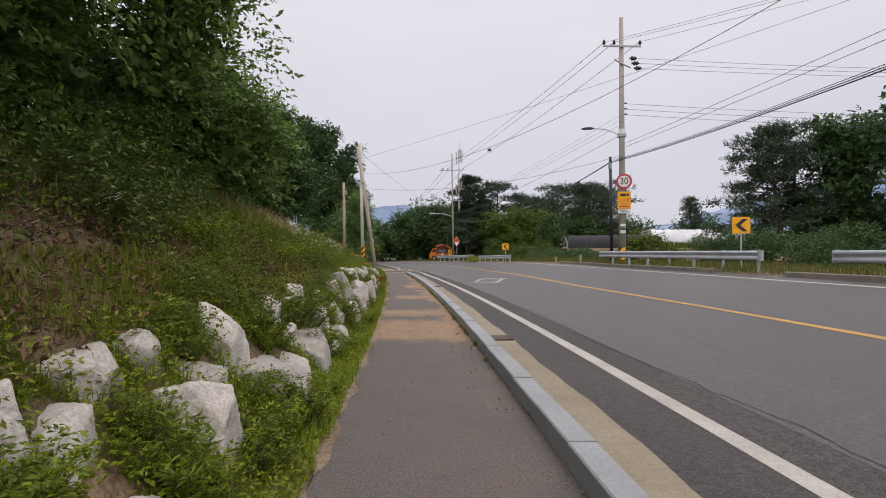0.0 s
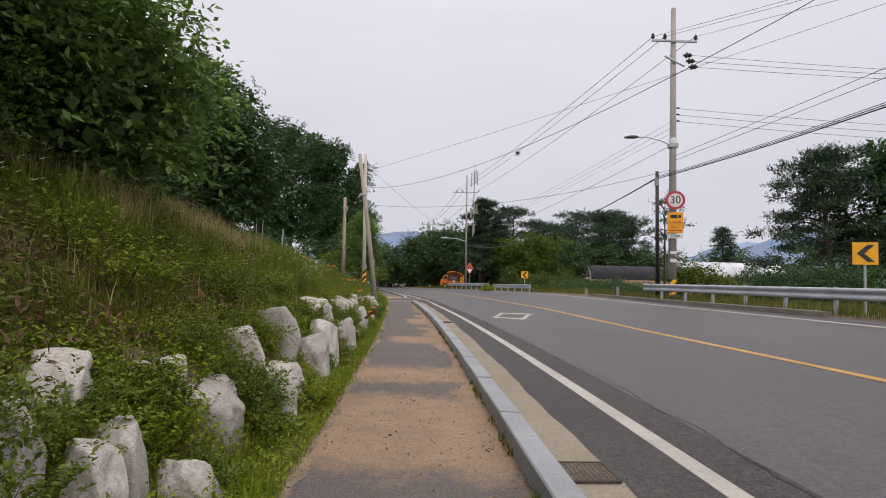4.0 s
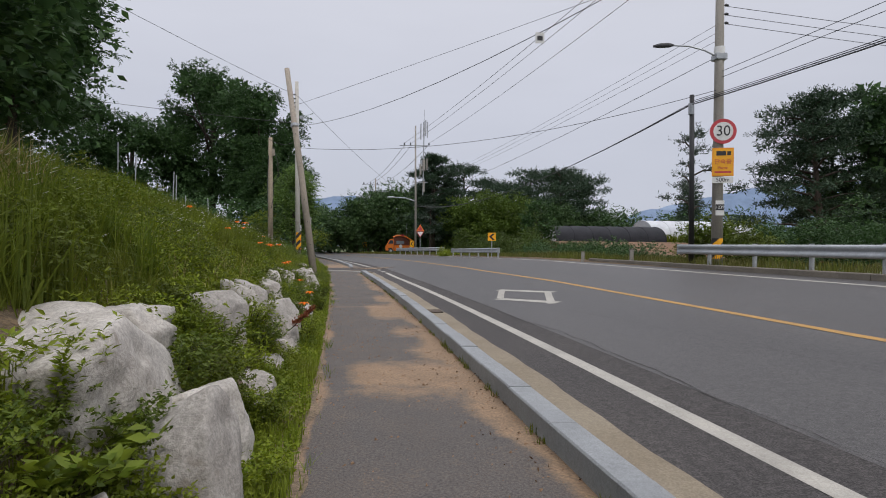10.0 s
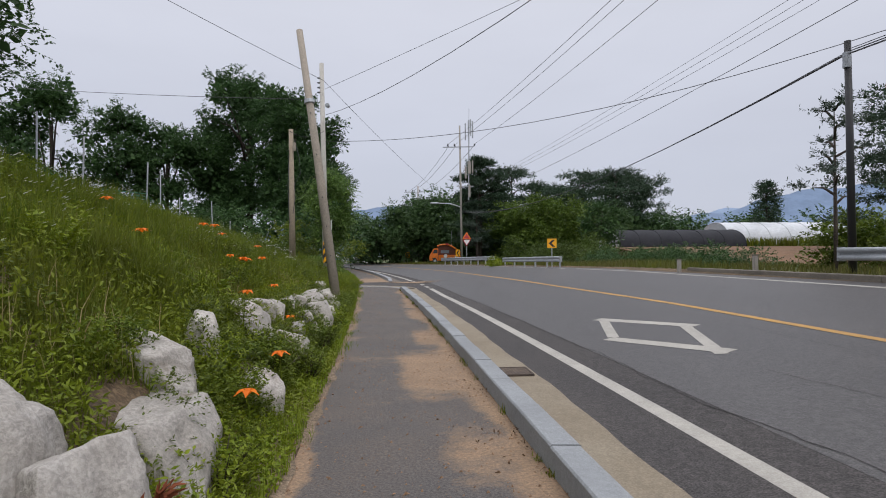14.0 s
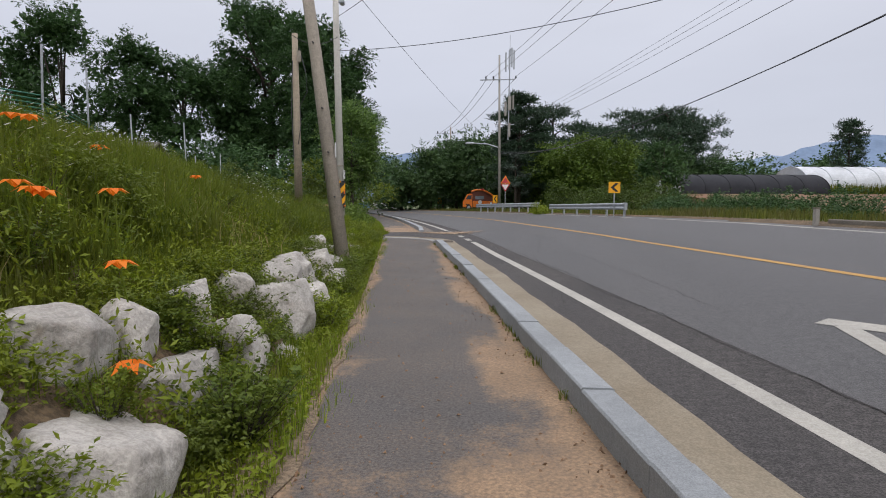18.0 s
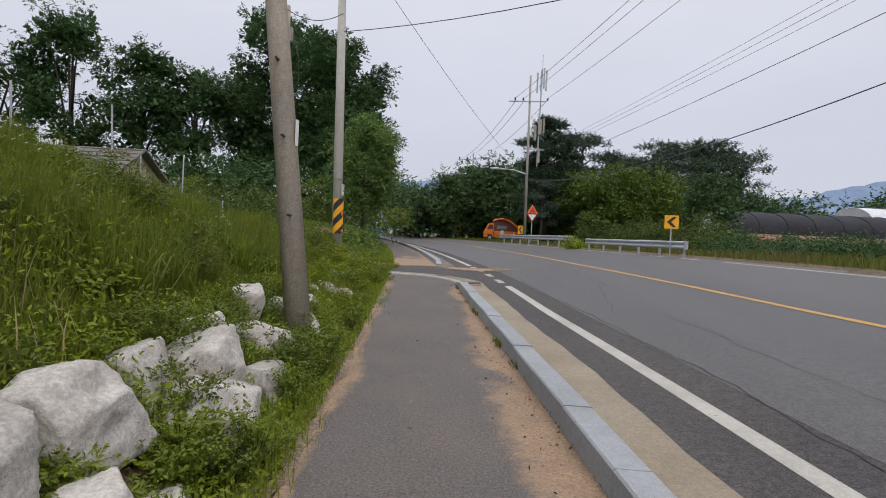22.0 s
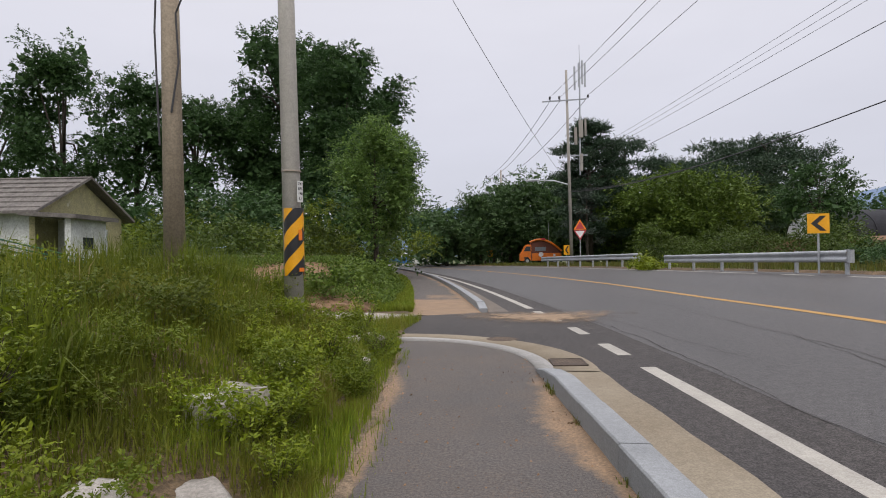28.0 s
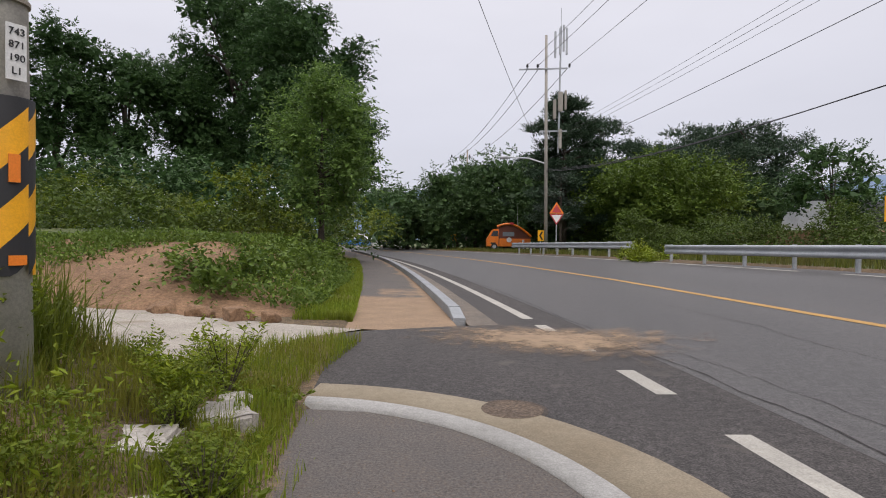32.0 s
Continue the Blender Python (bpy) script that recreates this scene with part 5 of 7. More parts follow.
boulder(24.06, 0.30, 0.43, 0.72, 0.66, 0.24)
boulder(24.70, 0.53, -0.03, 0.53, 0.28, 0.42)
boulder(25.60, 0.45, 0.31, 0.63, 0.56, 0.36)
boulder(25.88, 0.31, -0.01, 0.36, 0.29, 0.25)
boulder(26.30, 0.42, 0.31, 0.65, 0.57, 0.34)
boulder(26.34, 0.31, -0.06, 0.10, 0.25, 0.24)
boulder(27.02, 0.34, 0.36, 0.58, 0.68, 0.27)
boulder(27.19, 0.51, -0.03, 0.38, 0.28, 0.40)
boulder(27.54, 0.38, 0.19, 0.58, 0.47, 0.31)
boulder(28.02, 0.31, -0.03, 0.27, 0.28, 0.25)
boulder(28.04, 0.29, 0.39, 0.61, 0.71, 0.23)
boulder(28.82, 0.44, 0.20, 0.44, 0.47, 0.35)
boulder(29.22, 0.22, 0.54, 0.68, 0.76, 0.20)
boulder(29.23, 0.22, 0.07, 0.29, 0.45, 0.20)
boulder(29.91, 0.22, 0.27, 0.49, 0.62, 0.20)
boulder(31.40, 0.40, 0.12, 0.34, 0.60, 0.34)
boulder(32.55, 0.26, 0.14, 0.38, 0.80, 0.26)
boulder(33.50, 0.30, 0.10, 0.36, 0.66, 0.28)
boulder(33.94, 0.40, -0.04, 0.19, 0.38, 0.34)
boulder(29.98, 0.46, 0.00, 0.38, 0.37, 0.38)
for x_, y_, s_ in ((-9.6, 44.9, 0.34), (-8.6, 44.75, 0.5), (-7.9, 44.55, 0.4), (-7.2, 44.35, 0.42), (-6.7, 44.3, 0.3)):
    rock_no += 1
    ob = part("loose_stone", boulder_mesh(rock_no, s_, s_ * 0.8, s_ * 0.6), M_DIRT, smooth=True)
    ob.matrix_world = pose(x_, y_, 0.14, 0, 0, rock_no * 40)
    tagged(ob, "loose brown stone at the foot of the dirt mound", "stone", "loose stones")


def block(x, y, top, sx, sy, turn, seed, material, label):
    """A small flat-topped stone block sunk in the ground."""
    bm = box_bm(sx, sy, 0.42, 0.02)
    rnd = random.Random(seed)
    for v in bm.verts:
        v.co += Vector((v.co.y * 0.12 * (seed % 3 - 1), 0, 0)) + Vector((rnd.uniform(-1, 1), rnd.uniform(-1, 1), rnd.uniform(-1, 1))) * 0.012
    bmesh.ops.subdivide_edges(bm, edges=bm.edges[:], cuts=4, use_grid_fill=True)
    for v in bm.verts:
        v.co += Vector((noise.noise(v.co * 9 + Vector((seed, 0, 0))), noise.noise(v.co * 9 + Vector((0, seed, 0))), noise.noise(v.co * 8 + Vector((0, 0, seed))))) * 0.018
    ob = part("stone_block", bm, material)
    top = max(top, float(ground_z(x, y)) + 0.03)
    ob.matrix_world = pose(x, y, top - 0.21, rnd.uniform(-4, 4), rnd.uniform(-4, 4), turn)
    tagged(ob, label, "stone", "stone blocks")
    ROCKS.append((x, y, top, sx * 1.15, sy * 1.2, 0.4))


for q_ in ((-4.86, 37.82, 0.13, 0.3, 0.3, 14, 1), (-5.28, 39.66, 0.07, 0.4, 0.5, 42, 2), (-5.37, 38.95, 0.17, 0.34, 0.36, 20, 5), (-5.08, 36.3, 0.3, 0.36, 0.45, 8, 3), (-4.92, 35.25, 0.42, 0.36, 0.36, 18, 6), (-4.92, 34.8, 0.45, 0.3, 0.32, 40, 7), (-4.98, 38.3, 0.12, 0.26, 0.28, 30, 4), (-5.36, 40.1, 0.06, 0.26, 0.3, 30, 9)):
    block(*q_, M_STONE, "flat-topped pale stone block half hidden in grass")
for q_ in ((-7.65, 46.4, 0.24, 0.3, 0.36, 20, 5), (-7.95, 47.2, 0.34, 0.3, 0.4, -10, 6), (-8.0, 48.2, 0.4, 0.34, 0.4, 35, 7), (-8.35, 49.3, 0.42, 0.34, 0.46, 12, 8), (-8.6, 50.6, 0.45, 0.36, 0.42, 50, 9), (-8.95, 52.2, 0.48, 0.36, 0.46, 5, 10)):
    block(*q_, M_STONE_W, "weathered greenish stone beside the sandy footpath")


# ---------------------------------------------------------------- leaves, grass
rng = np.random.default_rng(7)


def unit(n_):
    v = rng.normal(size=(n_, 3))
    return v / np.linalg.norm(v, axis=1, keepdims=True)


def leaf_arrays(pos, size, up=0.0, narrow=0.45, out=None, fold=0.25):
    """Folded leaves at pos: six points, four triangles each."""
    n_ = len(pos)
    d = unit(n_)
    if out is not None:
        d = d + out * 0.8
    d[:, 2] += up
    d /= np.linalg.norm(d, axis=1, keepdims=True)
    s = np.cross(d, unit(n_))
    s /= np.linalg.norm(s, axis=1, keepdims=True) + 1e-9
    nrm = np.cross(d, s)
    sz = (size * rng.uniform(0.6, 1.35, n_))[:, None]
    a = pos
    tip = pos + d * sz
    mid = pos + d * sz * 0.45
    l_ = mid + s * sz * narrow * 0.5 + nrm * sz * fold * 0.4
    r_ = mid - s * sz * narrow * 0.5 + nrm * sz * fold * 0.4
    v = np.stack([a, l_, tip, r_], 1).reshape(-1, 3)
    b = np.arange(n_)[:, None] * 4
    f = np.concatenate([b + np.array([0, 2, 1]), b + np.array([0, 3, 2])], 0)
    return v, f


def lobes_leaves(lobes, count, size, flat=1.0, up=0.0, narrow=0.45, shell=0.55):
    """Leaves over the outer part of many rounded lobes (x, y, z, r)."""
    lob = np.asarray(lobes, float)
    wgt = lob[:, 3] ** 2
    idx = rng.choice(len(lob), count, p=wgt / wgt.sum())
    u = unit(count)
    rad = shell + (1 - shell) * rng.random(count) ** 0.6
    rad *= 1 + 0.25 * (rng.random(count) ** 6)
    c = lob[idx]
    off = u * (rad * c[:, 3])[:, None]
    off[:, 2] *= flat
    return leaf_arrays(c[:, :3] + off, size, up, narrow, u)


def flat_leaves(pos, d, size, narrow, tilt=0.55):
    """Leaves that grow along d and lie roughly level, like real ones turned to the sky."""
    n_ = len(pos)
    d = d / (np.linalg.norm(d, axis=1, keepdims=True) + 1e-9)
    upv = rng.normal(size=(n_, 3)) * tilt
    upv[:, 2] += 1.0
    s = np.cross(d, upv)
    s /= np.linalg.norm(s, axis=1, keepdims=True) + 1e-9
    nrm = np.cross(s, d)
    sz = (size * rng.uniform(0.65, 1.3, n_))[:, None]
    mid = pos + d * sz * 0.45
    l_ = mid + s * sz * narrow * 0.5 + nrm * sz * 0.06
    r_ = mid - s * sz * narrow * 0.5 + nrm * sz * 0.06
    tip = pos + d * sz - nrm * sz * 0.08
    v = np.stack([pos, l_, tip, r_], 1).reshape(-1, 3)
    b = np.arange(n_)[:, None] * 4
    f = np.concatenate([b + np.array([0, 2, 1]), b + np.array([0, 3, 2])], 0)
    return v, f


def spray_leaves(lobes, twigs, per, length, leaf, narrow=0.45, flat=1.0, droop=0.25, shell=0.35, tilt=0.55):
    """Twigs that grow out of the lobes, each with a row of leaves on both sides and one at the tip."""
    lob = np.asarray(lobes, float)
    wgt = lob[:, 3] ** 2
    idx = rng.choice(len(lob), twigs, p=wgt / wgt.sum())
    u = unit(twigs)
    u[:, 2] = np.where(u[:, 2] < -0.35, -u[:, 2], u[:, 2])
    c = lob[idx]
    off = u * ((shell + (1 - shell) * rng.random(twigs) ** 0.5) * c[:, 3])[:, None]
    off[:, 2] *= flat
    base = c[:, :3] + off
    d = u + 0.55 * unit(twigs)
    d[:, 2] *= 0.6 + 0.4 * flat
    d /= np.linalg.norm(d, axis=1, keepdims=True)
    ln = length * rng.uniform(0.5, 1.4, twigs)
    t = np.tile(np.linspace(0.12, 1.0, per), twigs)
    k = np.repeat(np.arange(twigs), per)
    side = np.cross(d, [0, 0, 1.0]) + 1e-6
    side /= np.linalg.norm(side, axis=1, keepdims=True)
    sign = np.where(np.arange(len(k)) % 2, 1.0, -1.0)
    pos = base[k] + d[k] * (ln[k] * t)[:, None]
    pos[:, 2] -= droop * ln[k] * t ** 2
    ld = d[k] * 0.6 + side[k] * (sign * np.where(t > 0.97, 0.1, 0.8))[:, None] + 0.35 * rng.normal(size=(len(k), 3))
    ld[:, 2] -= droop
    return flat_leaves(pos, ld, leaf, narrow, tilt)


def sub_lobes(lobes, each, seed, k=0.42):
    """Smaller clumps over the outside of each lobe."""
    rnd = random.Random(seed)
    out = []
    for x_, y_, z_, r_ in lobes:
        for _ in range(each):
            v = Vector((rnd.gauss(0, 1), rnd.gauss(0, 1), rnd.gauss(0.25, 0.9))).normalized() * r_ * rnd.uniform(0.55, 1.1)
            out.append((x_ + v.x, y_ + v.y, z_ + v.z, r_ * k * rnd.uniform(0.6, 1.3)))
    return out


def crown_lobes(cx, cy, cz, rx, ry, rz, n_, r_lo, r_hi, seed):
    rnd = random.Random(seed)
    out = []
    while len(out) < n_:
        v = Vector((rnd.uniform(-1, 1), rnd.uniform(-1, 1), rnd.uniform(-1, 1)))
        if v.length > 1:
            continue
        k = 0.55 + 0.45 * v.length
        v = v.normalized() * k if v.length > 0.05 else v
        out.append((cx + v.x * rx, cy + v.y * ry, cz + v.z * rz, rnd.uniform(r_lo, r_hi)))
    return out


def tree(name, x, y, h, rx, leaf_mat, label, leaves=9000, leaf=0.3, lobes=26, trunk=0.2, bare=0.25, ry=None, seed=1, z=None, narrow=0.5, lobe_r=0.32, group="", category="tree", flat=1.0, up=0.0, lean=(0, 0)):
    """A tree: tapered trunk, limbs that reach into the lobes of the crown, and leaves."""
    z = float(ground_z(x, y)) if z is None else z
    ry = ry or rx
    t = thing(name, x, y, z - 0.1, label, category, group)
    rnd = random.Random(seed)
    zc = h * (bare + (1 - bare) * 0.52)
    rz = h * (1 - bare) * 0.5
    lob = crown_lobes(lean[0], lean[1], zc * 0.98, rx * 0.78, ry * 0.78, rz * 0.84, lobes, rx * lobe_r * 0.7, rx * lobe_r * 1.35, seed)
    bm = tube_bm([(0, 0, 0), (lean[0] * 0.2, lean[1] * 0.2, h * 0.25), (lean[0] * 0.6, lean[1] * 0.6, h * 0.55), (lean[0], lean[1], h * 0.86)], [trunk, trunk * 0.8, trunk * 0.5, trunk * 0.12], 9)
    part("trunk", bm, M_BARK, t, "dark rough bark", True)
    for q in rnd.sample(lob, min(8, len(lob))):
        s_ = rnd.uniform(0.25, 0.6)
        a = Vector((lean[0] * s_, lean[1] * s_, h * s_ * 0.9))
        b = Vector(q[:3])
        m_ = a.lerp(b, 0.5) + Vector((0, 0, 0.06 * h))
        part("limb", tube_bm([a, m_, b], [trunk * 0.42, trunk * 0.28, trunk * 0.08], 6), M_BARK, t, "", True)
    far = leaf > 0.15
    leaves, leaf = (int(leaves * 1.0), leaf * 0.6) if far else (int(leaves * 0.72), leaf)
    subs = sub_lobes(lob, 8 if far else 7, seed + 500, 0.36 if far else 0.42)
    v, f = spray_leaves(subs, leaves // 9, 9, leaf * (3.0 if far else 4.2), leaf, narrow, flat, 0.22, 0.3)
    v2, f2 = lobes_leaves([(a, b, c, r * 0.7) for a, b, c, r in lob], leaves // (10 if far else 9), leaf * (2.4 if far else 1.5), flat, up, 0.7, 0.1)
    cr = big_mesh("crown", np.concatenate([v, v2]), np.concatenate([f, f2 + len(v)]), leaf_mat)
    cr.parent = t
    return t


def pine(name, x, y, h, r, label, seed, pads=14, leaves=6000, leaf=0.45, mat_=None, bare=0.45, z=None, lean=(0.0, 0.0), pad_r=0.42, group="red pines", cone=False, girth=0.022):
    """A red pine: bare leaning trunk, limbs, flat pads of needles in tiers."""
    z = float(ground_z(x, y)) if z is None else z
    rnd = random.Random(seed)
    t = thing(name, x, y, z - 0.1, label, "tree", group)
    part("trunk", tube_bm([(0, 0, 0), (lean[0] * 0.3, lean[1] * 0.3, h * 0.35), (lean[0] * 0.8, lean[1] * 0.8, h * 0.7), (lean[0], lean[1], h * 0.95)], [girth * h, girth * 0.82 * h, girth * 0.5 * h, girth * 0.18 * h], 9), M_BARK, t, "dark rough bark", True)
    lob = []
    for i in range(pads):
        s_ = bare + (1 - bare) * (i + 0.5) / pads
        a = i * 2.4 + rnd.uniform(-0.5, 0.5)
        spread = r * (1.0 - 0.75 * ((s_ - bare) / (1 - bare)) ** (1.0 if cone else 2.2)) * rnd.uniform(0.45, 1.0)
        c = Vector((lean[0] * s_ + spread * math.cos(a), lean[1] * s_ + spread * math.sin(a), h * s_))
        lob.append((c.x, c.y, c.z, r * pad_r * rnd.uniform(0.7, 1.2)))
        st = Vector((lean[0] * s_, lean[1] * s_, h * (s_ - 0.05)))
        part("limb", tube_bm([st, st.lerp(c, 0.5) + Vector((0, 0, 0.02 * h)), c], [0.008 * h, 0.006 * h, 0.002 * h], 5), M_BARK, t, "", True)
    lob.append((lean[0], lean[1], h * 0.95, r * pad_r))
    leaves, leaf = int(leaves * 1.15), leaf * 0.62
    subs = []
    for a, b, c, q in lob:
        for _ in range(8):
            an, ra = rnd.uniform(0, 6.283), q * rnd.uniform(0.25, 1.15)
            subs.append((a + ra * math.cos(an), b + ra * math.sin(an), c + q * rnd.uniform(-0.06, 0.14), q * rnd.uniform(0.22, 0.42)))
    v, f = spray_leaves(subs, leaves // 7, 7, leaf * 1.6, leaf, 0.26, 0.42, -0.15, 0.2, 0.9)
    v2, f2 = lobes_leaves([(a, b, c, q * 0.75) for a, b, c, q in subs], leaves // 6, leaf * 1.2, 0.45, 0.2, 0.5, 0.1)
    cr = big_mesh("crown", np.concatenate([v, v2]), np.concatenate([f, f2 + len(v)]), mat_ or M_PINE)
    cr.parent = t
    return t


def bush_mass(name, spots, leaf_mat, count, leaf, label, category="bush", narrow=0.55, flat=0.8, kind="stuff"):
    """A thicket: leaves over a run of rounded clumps."""
    v, f = spray_leaves(sub_lobes(spots, 5, len(spots) + count, 0.45), count // 8, 8, leaf * 3.2, leaf, narrow, flat, 0.2, 0.3)
    v2, f2 = lobes_leaves([(a, b, c, q * 0.75) for a, b, c, q in spots], count // 8, leaf * 1.35, flat, 0.2, 0.6, 0.1)
    return tagged(big_mesh(name, np.concatenate([v, v2]), np.concatenate([f, f2 + len(v)]), leaf_mat), label, category, kind=kind)


def blades(name, px, py, pz, h, w, material, label, category="grass", lean=0.35, parent=None):
    """Grass: thin tapering blades that bend over towards the tip, three triangles each."""
    n_ = len(px)
    a = rng.uniform(0, 2 * np.pi, n_)
    b_ = a + rng.uniform(0.6, 2.5, n_)
    d = np.stack([np.cos(a), np.sin(a), 0 * a], 1)
    s = np.stack([np.cos(b_), np.sin(b_), 0 * a], 1) * (w / 2 * rng.uniform(0.6, 1.3, n_))[:, None]
    base = np.stack([px, py, pz], 1)
    ln = (lean * h * rng.random(n_) ** 1.6 * 1.5)[:, None]
    hz = np.stack([0 * h, 0 * h, h], 1)
    tip = base + hz * (1.0 - 0.45 * (ln[:, 0] / np.maximum(h, 1e-4)) ** 2).clip(0.35, 1)[:, None] + d * ln
    low = base + hz * 0.55 + d * ln * 0.3
    v = np.stack([base - s, base + s, low + s, low - s, tip], 1).reshape(-1, 3)
    b = np.arange(n_)[:, None] * 5
    f = np.concatenate([b + np.array([0, 1, 2]), b + np.array([0, 2, 3]), b + np.array([3, 2, 4])], 0)
    ob = big_mesh(name, v, f, material)
    if parent:
        ob.parent = parent
        return ob
    return tagged(ob, label, category, kind="stuff")


def scatter(n_, y0, y1, d0, d1, power=1.0):
    """Places on the bank: y along it, d metres from the walkway's edge."""
    y = rng.uniform(y0, y1, n_)
    d = d0 + (d1 - d0) * rng.random(n_) ** power
    x = xk(y) - WALK_W - d
    return x, y, d


def off_rocks(x, y, k=1.0):
    """True where no boulder lies."""
    ok = np.ones(len(x), bool)
    for rx_, ry_, rz_, dep, lng, hh_ in ROCKS:
        near_ = np.abs(y - ry_) < lng * 0.6
        reach = np.where(x > rx_, dep * 0.72, dep * 0.42) * k
        ok &= ~(near_ & (((x - rx_) / reach) ** 2 + ((y - ry_) / (lng * 0.5 * k)) ** 2 < 1))
    return ok


def clump_mask(x, y, f=0.9, thr=-0.2, seed=0.0):
    return bump2(x, y, f, seed) + 0.6 * bump2(x, y, f * 2.7, seed + 1) > thr


# short grass between walkway and boulders
x, y, d = scatter(66000, -9, 40.2, -0.22, 0.42)
k = (rng.random(len(x)) < np.clip(1.2 - np.abs(d - 0.22) / 0.4, 0.2, 1)) & (d > -0.05 - 0.08 * np.clip((y - 19) / 4, 0, 1) - 0.06 * np.clip((y - 33) / 2, 0, 1) + 0.09 * bump2(x * 0, y, 2.1, 0.7) + 0.05 * np.sin(y * 7.3))
x, y = x[k], y[k]
h = rng.uniform(0.04, 0.17, len(x)) * (0.75 + 0.5 * (bump2(x, y, 1.7) > 0))
blades("grass_strip", x, y, ground_z(x, y) - 0.01, h, 0.0065, M_GRASS_S, "bright short grass along the footpath edge")
# tall bank grass
x, y, d = scatter(250000, -8, 41.5, 0.9, 6.0, 1.3)
keep = (clump_mask(x, y, 0.8, -0.75)) & ((y > 6.0) | (d < 1.7) | (rng.random(len(x)) < 0.1)) & ((y < 40.9) | (d < 0.4)) & off_rocks(x, y)
x, y, d = x[keep], y[keep], d[keep]
h = rng.uniform(0.14, 0.42, len(x)) * np.interp(d, [0.9, 1.2, 1.7, 4], [0.35, 0.5, 1.0, 1.2]) * (0.85 + 0.4 * bump2(x, y, 1.3, 3) + 0.35 * np.maximum(0, bump2(x, y, 3.3, 1)))
blades("bank_grass", x, y, ground_z(x, y) - 0.02, np.maximum(h, 0.08), 0.0085, M_GRASS, "tall green grass covering the bank", lean=0.6)
x, y, d = scatter(110000, -6, 32, 0.02, 1.25)
keep = off_rocks(x, y, 0.7) & clump_mask(x, y, 2.3, -1.1, 2.0)
x, y, d = x[keep], y[keep], d[keep]
a_ = rng.uniform(0, 6.283, len(x))
v, f = flat_leaves(np.stack([x, y, ground_z(x, y) + rng.uniform(0.0, 0.13, len(x)) * np.interp(d, [0, 0.2, 0.6], [0.35, 0.8, 1.3])], 1), np.stack([np.cos(a_), np.sin(a_), rng.uniform(0.0, 0.9, len(x))], 1), 0.042, 0.42)
tagged(big_mesh("ground_cover", v, f, M_LEAF_L), "low bright ground cover between the boulders and the footpath", "weeds", kind="stuff")
# low grass over the bare soil between and above the boulders
x, y, d = scatter(90000, -6, 33, 0.3, 1.9)
keep = off_rocks(x, y, 0.85) & clump_mask(x, y, 1.9, -1.0, 5.0)
x, y, d = x[keep], y[keep], d[keep]
blades("gap_grass", x, y, ground_z(x, y) - 0.01, rng.uniform(0.05, 0.2, len(x)), 0.008, M_TUFT, "low green grass between the boulders", lean=0.8)
# meadow grass down to the footpath where the wall ends
x, y, d = scatter(84000, 30.6, 41.6, 0.12, 5.5, 1.5)
keep = (clump_mask(x, y, 1.2, -0.9, 3.0)) & (y < 40.7 + 0.16 * d) & off_rocks(x, y)
x, y, d = x[keep], y[keep], d[keep]
h = rng.uniform(0.1, 0.36, len(x)) * (0.75 + 0.4 * bump2(x, y, 1.9, 1.0)) * np.interp(d, [0.1, 0.6, 2], [0.5, 0.9, 1.0])
blades("meadow_grass", x, y, ground_z(x, y) - 0.02, np.maximum(h, 0.07), 0.0055, M_MEADOW, "bright meadow grass at the foot of the bank", lean=0.7)
x = rng.uniform(-6.6, -5.1, 7000)
y = rng.uniform(40.2, 43.4, 7000)
keep = (x < -4.2 - 0.03 * (y - 40) - 0.35 * (y - 41.5).clip(0, 9)) & (y < 43.2 + 0.5 * (x + 5.2)) & (rng.random(7000) < 0.9)
x, y = x[keep], y[keep]
blades("corner_grass", x, y, 0 * x, rng.uniform(0.06, 0.26, len(x)), 0.0065, M_MEADOW, "grass at the corner of the farm track", lean=0.7)
# dense little shrubs that fill the gaps of the boulder wall
gr = random.Random(17)


def gap_shrubs(places, leaf_mat, count, leaf, label):
    spots = []
    for y_, d_, r_ in places:
        x_ = float(xk(y_)) - WALK_W - d_
        z_ = float(ground_z(x_, y_))
        for i in range(4):
            spots.append((x_ + gr.uniform(-0.5, 0.5) * r_, y_ + gr.uniform(-0.7, 0.7) * r_, z_ + gr.uniform(0.15, 0.75) * r_, r_ * gr.uniform(0.4, 0.62)))
    bush_mass("gap_shrubs", spots, leaf_mat, count, leaf, label, "shrub", 0.5, 0.85)


def gaps(n_, y0, y1, d0, d1, r0, r1):
    out = []
    while len(out) < n_:
        y_, d_ = gr.uniform(y0, y1), gr.uniform(d0, d1)
        x_ = float(xk(y_)) - WALK_W - d_
        if off_rocks(np.array([x_]), np.array([y_]))[0]:
            out.append((y_, d_, gr.uniform(r0, r1)))
    return out


